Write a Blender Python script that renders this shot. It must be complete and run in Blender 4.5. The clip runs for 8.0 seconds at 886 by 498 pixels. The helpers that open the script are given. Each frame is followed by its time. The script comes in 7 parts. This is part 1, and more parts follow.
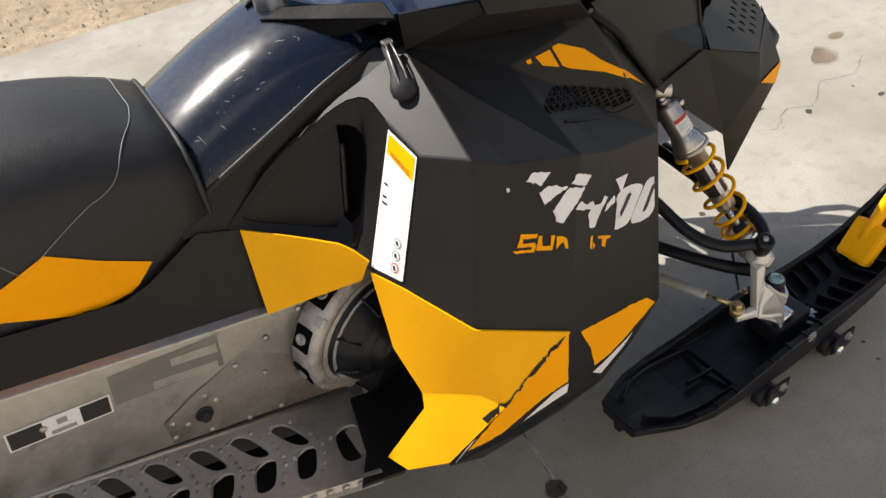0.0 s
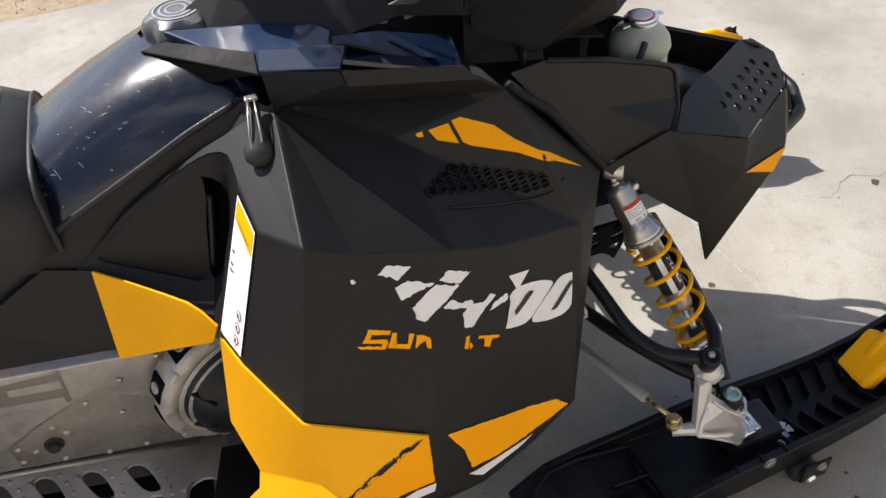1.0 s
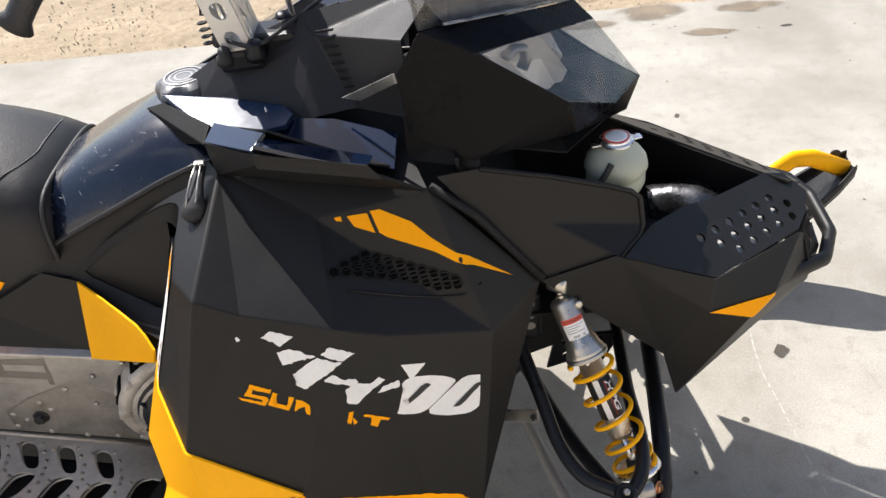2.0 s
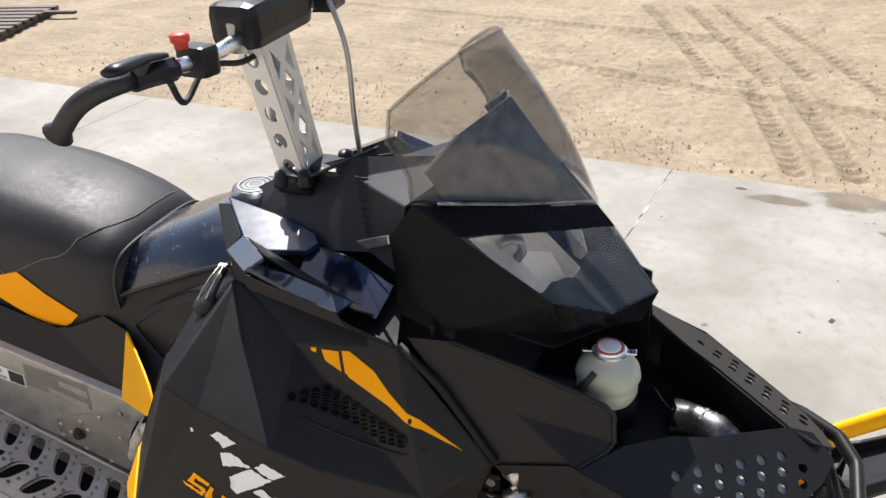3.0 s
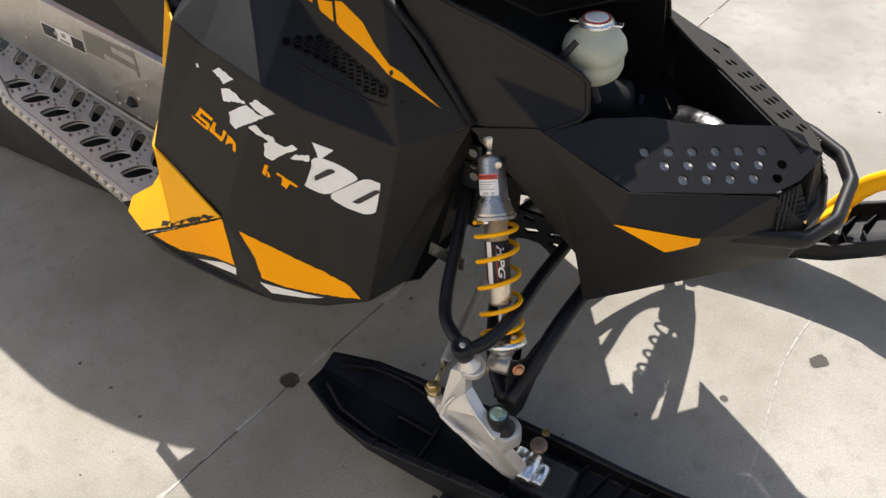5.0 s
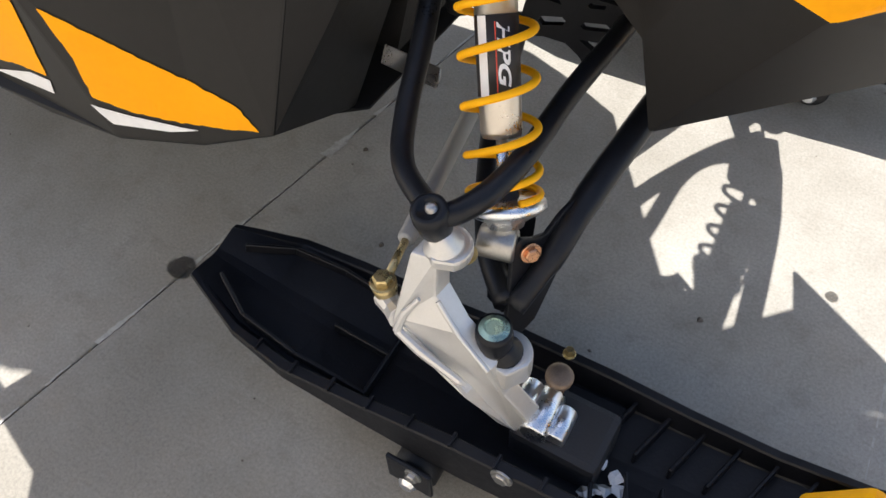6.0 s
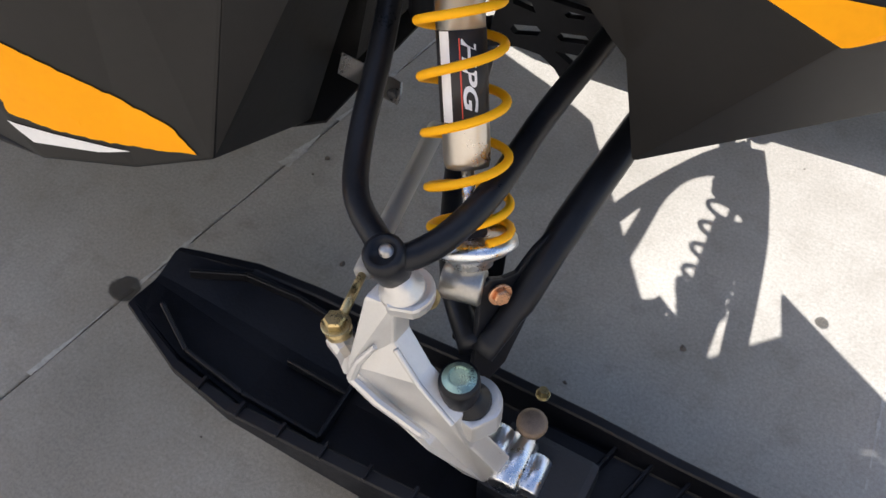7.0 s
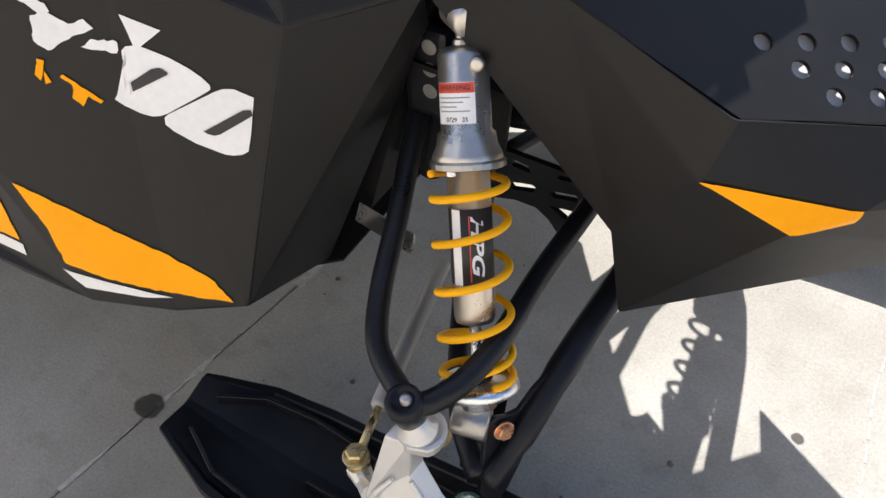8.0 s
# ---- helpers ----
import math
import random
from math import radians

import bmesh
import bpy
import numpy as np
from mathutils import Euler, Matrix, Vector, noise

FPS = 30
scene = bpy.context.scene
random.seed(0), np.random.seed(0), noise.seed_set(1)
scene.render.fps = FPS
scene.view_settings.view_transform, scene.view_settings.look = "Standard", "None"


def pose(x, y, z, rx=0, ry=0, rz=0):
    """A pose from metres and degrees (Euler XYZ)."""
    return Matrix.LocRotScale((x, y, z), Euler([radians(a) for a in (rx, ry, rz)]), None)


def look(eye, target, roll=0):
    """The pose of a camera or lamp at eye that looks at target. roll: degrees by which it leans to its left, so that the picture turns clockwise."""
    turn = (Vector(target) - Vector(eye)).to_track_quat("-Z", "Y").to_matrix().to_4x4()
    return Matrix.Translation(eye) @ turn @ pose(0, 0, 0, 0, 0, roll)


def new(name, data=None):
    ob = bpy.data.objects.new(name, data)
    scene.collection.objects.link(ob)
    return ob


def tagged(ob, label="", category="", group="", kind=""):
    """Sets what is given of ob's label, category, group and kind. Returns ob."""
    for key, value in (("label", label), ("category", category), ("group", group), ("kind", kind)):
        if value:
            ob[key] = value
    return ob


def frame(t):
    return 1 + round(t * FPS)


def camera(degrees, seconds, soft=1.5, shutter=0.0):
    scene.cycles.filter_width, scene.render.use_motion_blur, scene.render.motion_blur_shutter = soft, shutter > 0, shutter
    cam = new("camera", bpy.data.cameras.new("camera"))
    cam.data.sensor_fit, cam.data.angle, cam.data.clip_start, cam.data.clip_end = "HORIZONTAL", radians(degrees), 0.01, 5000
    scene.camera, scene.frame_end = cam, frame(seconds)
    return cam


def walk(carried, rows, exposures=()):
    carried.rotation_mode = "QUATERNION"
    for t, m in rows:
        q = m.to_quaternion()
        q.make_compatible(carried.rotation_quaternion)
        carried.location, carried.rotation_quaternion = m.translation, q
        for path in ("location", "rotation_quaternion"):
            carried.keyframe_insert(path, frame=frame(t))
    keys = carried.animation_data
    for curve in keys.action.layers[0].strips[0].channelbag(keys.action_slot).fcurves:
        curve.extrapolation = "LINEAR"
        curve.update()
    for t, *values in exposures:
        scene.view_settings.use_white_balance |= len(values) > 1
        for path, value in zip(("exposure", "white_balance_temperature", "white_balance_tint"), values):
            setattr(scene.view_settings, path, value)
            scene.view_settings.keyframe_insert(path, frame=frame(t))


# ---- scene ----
cam = camera(58.0, 8.0)
PATH = [
    (0, (-0.819, -1.182, 1.488), (-0.114, 0.132, 0.154), -6.9),
    (0.5, (-0.582, -1.193, 1.5), (-0.091, 0.217, 0.17), -7.4),
    (1, (-0.39, -1.164, 1.505), (0.011, 0.231, 0.129), -6.2),
    (1.5, (-0.17, -1.225, 1.524), (-0.005, 0.269, 0.204), -7.4),
    (2, (0.062, -1.25, 1.557), (-0.053, 0.31, 0.311), -8.2),
    (2.2, (0.126, -1.2, 1.566), (-0.055, 0.416, 0.401), -5.7),
    (3.3, (0.509, -1.153, 1.666), (-0.28, 0.382, 0.655), -2.2),
    (3.5, (0.529, -1.166, 1.659), (-0.287, 0.35, 0.641), -1.6),
    (4, (0.579, -1.216, 1.614), (-0.177, 0.264, 0.5), -0.8),
    (4.1, (0.593, -1.234, 1.6), (-0.151, 0.241, 0.472), -0.1),
    (4.5, (0.698, -1.265, 1.581), (-0.092, 0.115, 0.368), -1.4),
    (4.8, (0.747, -1.273, 1.51), (-0.085, 0.043, 0.255), -2.1),
    (5, (0.719, -1.231, 1.46), (-0.113, -0.024, 0.099), -4.1),
    (5.2, (0.677, -1.175, 1.36), (-0.091, -0.054, -0.108), -3.4),
    (6.3, (0.492, -0.827, 0.899), (-0.172, 0.189, -0.69), -2.8),
    (6.5, (0.488, -0.811, 0.886), (-0.138, 0.19, -0.728), -2.0),
    (7, (0.484, -0.808, 0.934), (-0.155, 0.229, -0.651), -1.5),
    (7.5, (0.474, -0.808, 1.001), (-0.231, 0.344, -0.474), -0.9),
    (8, (0.474, -0.826, 1.056), (-0.217, 0.349, -0.407), -0.6),
]
walk(cam, [(t, look(eye, target, roll)) for t, eye, target, roll in PATH], [(0.0, 0.60, 6900, 12), (1.0, 0.62, 6650, 13), (2.0, 0.90, 6550, 12), (3.5, 0.68, 6450, 13), (5.0, 0.74, 6650, 12), (6.5, 1.40, 6300, 12), (7.0, 1.20, 6250, 14), (8.0, 1.19, 6300, 13)])

# ---- light ----
world = bpy.data.worlds.new("sky")
scene.world = world
world.use_nodes = True
wn = world.node_tree
sky = wn.nodes.new("ShaderNodeTexSky")
sky.sky_type, sky.sun_disc = "NISHITA", False
SUN_TO = Vector((-0.46, 0.64, 1.0)).normalized()          # from the ground towards the sun
sky.sun_elevation = math.asin(SUN_TO.z)
sky.sun_rotation = math.atan2(SUN_TO.x, SUN_TO.y)
sky.dust_density = 1.1
back = wn.nodes["Background"]
wco = wn.nodes.new("ShaderNodeTexCoord")
wsp = wn.nodes.new("ShaderNodeSeparateXYZ"); wn.links.new(wco.outputs["Generated"], wsp.inputs[0])
wup = wn.nodes.new("ShaderNodeMath"); wup.operation = "MAXIMUM"; wup.inputs[1].default_value = 0.0; wn.links.new(wsp.outputs[2], wup.inputs[0])
wad = wn.nodes.new("ShaderNodeMath"); wad.inputs[1].default_value = 0.25; wn.links.new(wup.outputs[0], wad.inputs[0])
wcb = wn.nodes.new("ShaderNodeCombineXYZ")
for k in (0, 1):
    wdv = wn.nodes.new("ShaderNodeMath"); wdv.operation = "DIVIDE"
    wn.links.new(wsp.outputs[k], wdv.inputs[0]); wn.links.new(wad.outputs[0], wdv.inputs[1]); wn.links.new(wdv.outputs[0], wcb.inputs[k])
wno = wn.nodes.new("ShaderNodeTexNoise"); wno.inputs["Scale"].default_value, wno.inputs["Detail"].default_value, wno.inputs["Roughness"].default_value = 2.6, 7, 0.6
wcb.inputs[2].default_value = 3.7
wn.links.new(wcb.outputs[0], wno.inputs["Vector"])
wmr = wn.nodes.new("ShaderNodeMapRange"); wmr.inputs["From Min"].default_value, wmr.inputs["From Max"].default_value, wmr.inputs["To Max"].default_value = 0.54, 0.72, 0.85
wn.links.new(wno.outputs["Fac"], wmr.inputs["Value"])
wmx = wn.nodes.new("ShaderNodeMix"); wmx.data_type = "RGBA"; wmx.inputs["B"].default_value = (10.5, 10.5, 10.7, 1)   # scattered white clouds
wn.links.new(wmr.outputs[0], wmx.inputs["Factor"]); wn.links.new(sky.outputs[0], wmx.inputs["A"])
wn.links.new(wmx.outputs["Result"], back.inputs[0])
back.inputs[1].default_value = 0.090
sun = new("sun", bpy.data.lights.new("sun", "SUN"))
sun.data.energy, sun.data.angle, sun.data.color = 4.7, radians(0.53), (1.0, 0.965, 0.91)
sun.matrix_world = look(SUN_TO * 20, (0, 0, 0))

# ---- materials ----
def mat(name, color, rough=0.5, metal=0.0, var=0.15, scale=12.0, bump=0.0, bump_scale=200.0, coat=0.0, detail=4.0, spec=0.5, rough_var=0.12, second=None, second_at=0.55, second_scale=5.0, each=0.0):
    """A surface with its colour varied at two scales, roughness wear and fine relief."""
    m = bpy.data.materials.new(name)
    m.use_nodes = True
    t = m.node_tree
    N, L = t.nodes, t.links
    b = N["Principled BSDF"]
    b.inputs["Metallic"].default_value = metal
    b.inputs["Coat Weight"].default_value = coat
    b.inputs["Coat Roughness"].default_value = 0.06
    b.inputs["Specular IOR Level"].default_value = spec
    co = N.new("ShaderNodeTexCoord")
    big = N.new("ShaderNodeTexNoise"); big.inputs["Scale"].default_value = scale; big.inputs["Detail"].default_value = detail
    fine = N.new("ShaderNodeTexNoise"); fine.inputs["Scale"].default_value = scale * 14; fine.inputs["Detail"].default_value = 3
    for n in (big, fine):
        L.new(co.outputs["Object"], n.inputs["Vector"])
    add = N.new("ShaderNodeMath"); add.operation = "ADD"
    half = N.new("ShaderNodeMath"); half.operation = "MULTIPLY"; half.inputs[1].default_value = 0.5
    L.new(fine.outputs["Fac"], half.inputs[0])
    L.new(big.outputs["Fac"], add.inputs[0]); L.new(half.outputs[0], add.inputs[1])
    ramp = N.new("ShaderNodeMapRange")
    ramp.inputs["From Min"].default_value, ramp.inputs["From Max"].default_value = 0.5, 1.0
    ramp.inputs["To Min"].default_value, ramp.inputs["To Max"].default_value = 1 - var, 1 + var
    L.new(add.outputs[0], ramp.inputs["Value"])
    mul = N.new("ShaderNodeMix"); mul.data_type, mul.blend_type = "RGBA", "MULTIPLY"
    mul.inputs["Factor"].default_value = 1.0
    mul.inputs["A"].default_value = (*color, 1)
    L.new(ramp.outputs[0], mul.inputs["B"])
    out = mul.outputs["Result"]
    if second:
        sn = N.new("ShaderNodeTexNoise"); sn.inputs["Scale"].default_value = second_scale; sn.inputs["Detail"].default_value = 8; sn.inputs["Roughness"].default_value = 0.65
        L.new(co.outputs["Object"], sn.inputs["Vector"])
        sr = N.new("ShaderNodeMapRange"); sr.inputs["From Min"].default_value, sr.inputs["From Max"].default_value = second_at, second_at + 0.12
        L.new(sn.outputs["Fac"], sr.inputs["Value"])
        mx = N.new("ShaderNodeMix"); mx.data_type = "RGBA"
        L.new(sr.outputs[0], mx.inputs["Factor"]); L.new(out, mx.inputs["A"]); mx.inputs["B"].default_value = (*second, 1)
        out = mx.outputs["Result"]
    L.new(out, b.inputs["Base Color"])
    rr = N.new("ShaderNodeMapRange")
    rr.inputs["From Min"].default_value, rr.inputs["From Max"].default_value = 0.45, 1.05
    rr.inputs["To Min"].default_value, rr.inputs["To Max"].default_value = max(rough - rough_var, 0.02), min(rough + rough_var, 1)
    L.new(add.outputs[0], rr.inputs["Value"]); L.new(rr.outputs[0], b.inputs["Roughness"])
    if bump:
        bn = N.new("ShaderNodeTexNoise"); bn.inputs["Scale"].default_value = bump_scale; bn.inputs["Detail"].default_value = 3
        L.new(co.outputs["Object"], bn.inputs["Vector"])
        bp = N.new("ShaderNodeBump"); bp.inputs["Strength"].default_value = bump; bp.inputs["Distance"].default_value = 0.002
        L.new(bn.outputs["Fac"], bp.inputs["Height"]); L.new(bp.outputs[0], b.inputs["Normal"])
    return m


def carbon_mat():
    m = mat("carbon weave", (0.022, 0.022, 0.026), 0.55, coat=0.1, spec=0.3)
    N, L = m.node_tree.nodes, m.node_tree.links
    co = N.new("ShaderNodeTexCoord")
    ck = N.new("ShaderNodeTexWave"); ck.inputs["Scale"].default_value = 90; ck.inputs["Distortion"].default_value = 0.4
    L.new(co.outputs["Object"], ck.inputs["Vector"])
    mx = N.new("ShaderNodeMix"); mx.data_type = "RGBA"
    mx.inputs["A"].default_value, mx.inputs["B"].default_value = (0.009, 0.009, 0.010, 1), (0.024, 0.024, 0.027, 1)
    L.new(ck.outputs["Fac"], mx.inputs["Factor"]); L.new(mx.outputs["Result"], N["Principled BSDF"].inputs["Base Color"])
    return m


def glass_mat(name, tint, rough=0.03, alpha=0.35, clear=(0.80, 0.79, 0.76)):
    """A tinted, see-through plastic sheet: a thin mix of clear and glossy."""
    m = bpy.data.materials.new(name)
    m.use_nodes = True
    N, L = m.node_tree.nodes, m.node_tree.links
    b = N["Principled BSDF"]
    b.inputs["Base Color"].default_value = (*tint, 1)
    b.inputs["Roughness"].default_value = rough
    b.inputs["Specular IOR Level"].default_value = 0.6
    tr = N.new("ShaderNodeBsdfTransparent"); tr.inputs["Color"].default_value = (*clear, 1)
    no = N.new("ShaderNodeTexNoise"); no.inputs["Scale"].default_value = 14; no.inputs["Detail"].default_value = 6
    co = N.new("ShaderNodeTexCoord"); L.new(co.outputs["Object"], no.inputs["Vector"])
    mr = N.new("ShaderNodeMapRange"); mr.inputs["To Min"].default_value, mr.inputs["To Max"].default_value = alpha * 0.75, alpha * 1.25
    L.new(no.outputs["Fac"], mr.inputs["Value"])
    mix = N.new("ShaderNodeMixShader")
    L.new(mr.outputs[0], mix.inputs[0]); L.new(tr.outputs[0], mix.inputs[1]); L.new(b.outputs[0], mix.inputs[2])
    lw_ = N.new("ShaderNodeLayerWeight"); lw_.inputs["Blend"].default_value = 0.5
    pw = N.new("ShaderNodeMath"); pw.operation = "POWER"; pw.inputs[1].default_value = 4.0; L.new(lw_.outputs["Facing"], pw.inputs[0])
    fr = N.new("ShaderNodeMath"); fr.operation = "MULTIPLY_ADD"; fr.inputs[1].default_value, fr.inputs[2].default_value = 0.7, 0.035; L.new(pw.outputs[0], fr.inputs[0])
    gl = N.new("ShaderNodeBsdfGlossy"); gl.inputs["Roughness"].default_value = rough
    top_ = N.new("ShaderNodeMixShader")
    L.new(fr.outputs[0], top_.inputs[0]); L.new(mix.outputs[0], top_.inputs[1]); L.new(gl.outputs[0], top_.inputs[2])
    L.new(top_.outputs[0], N["Material Output"].inputs["Surface"])
    return m


def ground_mat(name, c1, c2, c3, scale, bump, grain):
    """Two broad tones, blotches and grain."""
    m = bpy.data.materials.new(name)
    m.use_nodes = True
    N, L = m.node_tree.nodes, m.node_tree.links
    b = N["Principled BSDF"]; b.inputs["Roughness"].default_value = 0.85; b.inputs["Specular IOR Level"].default_value = 0.3
    co = N.new("ShaderNodeTexCoord")
    def noise_tex(s, d=6, r=0.6):
        n = N.new("ShaderNodeTexNoise"); n.inputs["Scale"].default_value = s; n.inputs["Detail"].default_value = d; n.inputs["Roughness"].default_value = r
        L.new(co.outputs["Object"], n.inputs["Vector"]); return n
    def mixc(f, a, bb):
        x = N.new("ShaderNodeMix"); x.data_type = "RGBA"
        L.new(f, x.inputs["Factor"])
        for key, v in (("A", a), ("B", bb)):
            if isinstance(v, tuple): x.inputs[key].default_value = (*v, 1)
            else: L.new(v, x.inputs[key])
        return x.outputs["Result"]
    def rng(n, lo, hi):
        r = N.new("ShaderNodeMapRange"); r.inputs["From Min"].default_value, r.inputs["From Max"].default_value = lo, hi
        L.new(n.outputs["Fac"], r.inputs["Value"]); return r.outputs[0]
    base = mixc(rng(noise_tex(scale), 0.35, 0.65), c1, c2)
    base = mixc(rng(noise_tex(scale * 0.31, 8, 0.7), 0.55, 0.72), base, c3)
    base = mixc(rng(noise_tex(scale * 11, 5, 0.65), 0.52, 0.80), base, c1)
    spk = N.new("ShaderNodeTexNoise"); spk.inputs["Scale"].default_value = grain; spk.inputs["Detail"].default_value = 5; spk.inputs["Roughness"].default_value = 0.7
    L.new(co.outputs["Object"], spk.inputs["Vector"])
    g = N.new("ShaderNodeMapRange"); g.inputs["From Min"].default_value, g.inputs["From Max"].default_value = 0.3, 0.7
    g.inputs["To Min"].default_value, g.inputs["To Max"].default_value = 0.80, 1.17
    L.new(spk.outputs["Fac"], g.inputs["Value"])
    x = N.new("ShaderNodeMix"); x.data_type, x.blend_type = "RGBA", "MULTIPLY"; x.inputs["Factor"].default_value = 1
    agg = N.new("ShaderNodeTexNoise"); agg.inputs["Scale"].default_value = grain * 0.24; agg.inputs["Detail"].default_value = 3; agg.inputs["Roughness"].default_value = 0.75
    L.new(co.outputs["Object"], agg.inputs["Vector"])
    ga = N.new("ShaderNodeMapRange"); ga.inputs["From Min"].default_value, ga.inputs["From Max"].default_value = 0.32, 0.68
    ga.inputs["To Min"].default_value, ga.inputs["To Max"].default_value = 0.84, 1.16
    L.new(agg.outputs["Fac"], ga.inputs["Value"])
    gm = N.new("ShaderNodeMath"); gm.operation = "MULTIPLY"
    L.new(g.outputs[0], gm.inputs[0]); L.new(ga.outputs[0], gm.inputs[1])
    L.new(base, x.inputs["A"]); L.new(gm.outputs[0], x.inputs["B"])
    L.new(x.outputs["Result"], b.inputs["Base Color"])
    bp = N.new("ShaderNodeBump"); bp.inputs["Strength"].default_value = bump; bp.inputs["Distance"].default_value = 0.004
    L.new(spk.outputs["Fac"], bp.inputs["Height"]); L.new(bp.outputs[0], b.inputs["Normal"])
    return m


def stain_mat(name, color, most, inner, outer, scale):
    """A soaked-in stain that fades out towards its ragged edge."""
    m = mat(name, color, 0.7, var=0.35, scale=scale)
    N, L = m.node_tree.nodes, m.node_tree.links
    co = N.new("ShaderNodeTexCoord")
    off = N.new("ShaderNodeVectorMath"); off.operation = "SUBTRACT"; off.inputs[1].default_value = (0.5, 0.5, 0.5)
    L.new(co.outputs["Generated"], off.inputs[0])
    fl = N.new("ShaderNodeVectorMath"); fl.operation = "MULTIPLY"; fl.inputs[1].default_value = (1, 1, 0)
    L.new(off.outputs[0], fl.inputs[0])
    ln = N.new("ShaderNodeVectorMath"); ln.operation = "LENGTH"
    L.new(fl.outputs[0], ln.inputs[0])
    no = N.new("ShaderNodeTexNoise"); no.inputs["Scale"].default_value = scale; no.inputs["Detail"].default_value = 6
    L.new(co.outputs["Object"], no.inputs["Vector"])
    wob = N.new("ShaderNodeMath"); wob.operation = "MULTIPLY_ADD"; wob.inputs[1].default_value = 0.5; wob.inputs[2].default_value = -0.25
    L.new(no.outputs["Fac"], wob.inputs[0])
    ad = N.new("ShaderNodeMath"); ad.operation = "ADD"
    L.new(ln.outputs["Value"], ad.inputs[0]); L.new(wob.outputs[0], ad.inputs[1])
    mr = N.new("ShaderNodeMapRange"); mr.interpolation_type = "SMOOTHSTEP"
    mr.inputs["From Min"].default_value, mr.inputs["From Max"].default_value = inner, outer
    mr.inputs["To Min"].default_value, mr.inputs["To Max"].default_value = most, 0.0
    L.new(ad.outputs[0], mr.inputs["Value"])
    tr = N.new("ShaderNodeBsdfTransparent")
    mx = N.new("ShaderNodeMixShader")
    L.new(mr.outputs[0], mx.inputs[0]); L.new(tr.outputs[0], mx.inputs[1]); L.new(N["Principled BSDF"].outputs[0], mx.inputs[2])
    L.new(mx.outputs[0], N["Material Output"].inputs["Surface"])
    return m


BLACK = mat("matt black plastic", (0.0088, 0.0085, 0.0085), 0.47, bump=0.03, bump_scale=900, var=0.25, scale=6, spec=0.30, rough_var=0.04)
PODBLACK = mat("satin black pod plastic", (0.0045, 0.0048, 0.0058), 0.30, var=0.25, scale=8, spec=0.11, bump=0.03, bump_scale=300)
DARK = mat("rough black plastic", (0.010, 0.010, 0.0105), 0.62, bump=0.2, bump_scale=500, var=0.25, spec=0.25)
GLOSS = mat("gloss navy black plastic", (0.004, 0.010, 0.028), 0.07, coat=0.45, spec=0.5, var=0.2, scale=3, rough_var=0.03)
BLADE = mat("metallic blue plastic", (0.014, 0.030, 0.070), 0.22, coat=0.4, spec=0.5, var=0.25, scale=4, rough_var=0.06)
TANK = mat("scuffed navy gloss plastic", (0.003, 0.006, 0.016), 0.27, coat=0.6, spec=0.42, var=0.3, scale=5, rough_var=0.08, bump=0.10, bump_scale=9, detail=8)
TRIM = mat("dull black trim", (0.004, 0.004, 0.0045), 0.6, spec=0.12, var=0.3, scale=10)
SATIN = mat("satin black steel", (0.010, 0.011, 0.014), 0.36, var=0.3, scale=20, bump=0.06, bump_scale=400, spec=0.28)
YELLOW = mat("yellow plastic", (1.0, 0.475, 0.008), 0.42, var=0.06, scale=7, spec=0.12, bump=0.04, bump_scale=700)
ORANGE = mat("orange yellow vinyl", (1.0, 0.405, 0.004), 0.42, var=0.06, scale=9, spec=0.08)
WHITE = mat("white vinyl", (0.82, 0.82, 0.82), 0.4, var=0.08, scale=10)
RED = mat("red print", (0.62, 0.06, 0.03), 0.45)
INK = mat("black print", (0.02, 0.02, 0.022), 0.5)
GREYINK = mat("grey print", (0.30, 0.30, 0.31), 0.5)
SEAT = mat("black vinyl", (0.020, 0.020, 0.021), 0.50, spec=0.35, bump=0.25, bump_scale=350, var=0.25, scale=5)
STITCH = mat("grey thread", (0.20, 0.20, 0.19), 0.8)
ALU = mat("worn bare aluminium", (0.47, 0.45, 0.42), 0.42, metal=0.85, var=0.22, scale=6, bump=0.08, bump_scale=160, second=(0.20, 0.17, 0.14), second_at=0.60, second_scale=9)
CAST = mat("cast aluminium", (0.66, 0.65, 0.63), 0.38, metal=0.55, var=0.06, scale=25, bump=0.06, bump_scale=500)
DULLALU = mat("dull grey aluminium", (0.36, 0.355, 0.34), 0.55, metal=0.25, var=0.08, scale=20)
BRIGHT = mat("bright machined aluminium", (0.80, 0.82, 0.85), 0.30, metal=1.0, var=0.08, scale=30)
STEEL = mat("dull steel", (0.40, 0.39, 0.37), 0.36, metal=0.9, var=0.2, scale=25)
SHOCKMETAL = mat("satin warm aluminium", (0.60, 0.56, 0.50), 0.30, metal=0.9, var=0.05, scale=20, rough_var=0.05)
ZINC = mat("yellow zinc plate", (0.56, 0.44, 0.22), 0.3, metal=0.9, var=0.3, scale=60)
COPPER = mat("copper coloured plate", (0.62, 0.34, 0.20), 0.32, metal=0.9, var=0.3, scale=60)
TEAL = mat("greenish zinc plate", (0.36, 0.50, 0.42), 0.3, metal=0.8, var=0.3, scale=50)
GRIP = mat("ribbed grip rubber", (0.022, 0.022, 0.023), 0.55, bump=0.6, bump_scale=260)
RUBBER = mat("black rubber", (0.018, 0.018, 0.020), 0.62, bump=0.3, bump_scale=300)
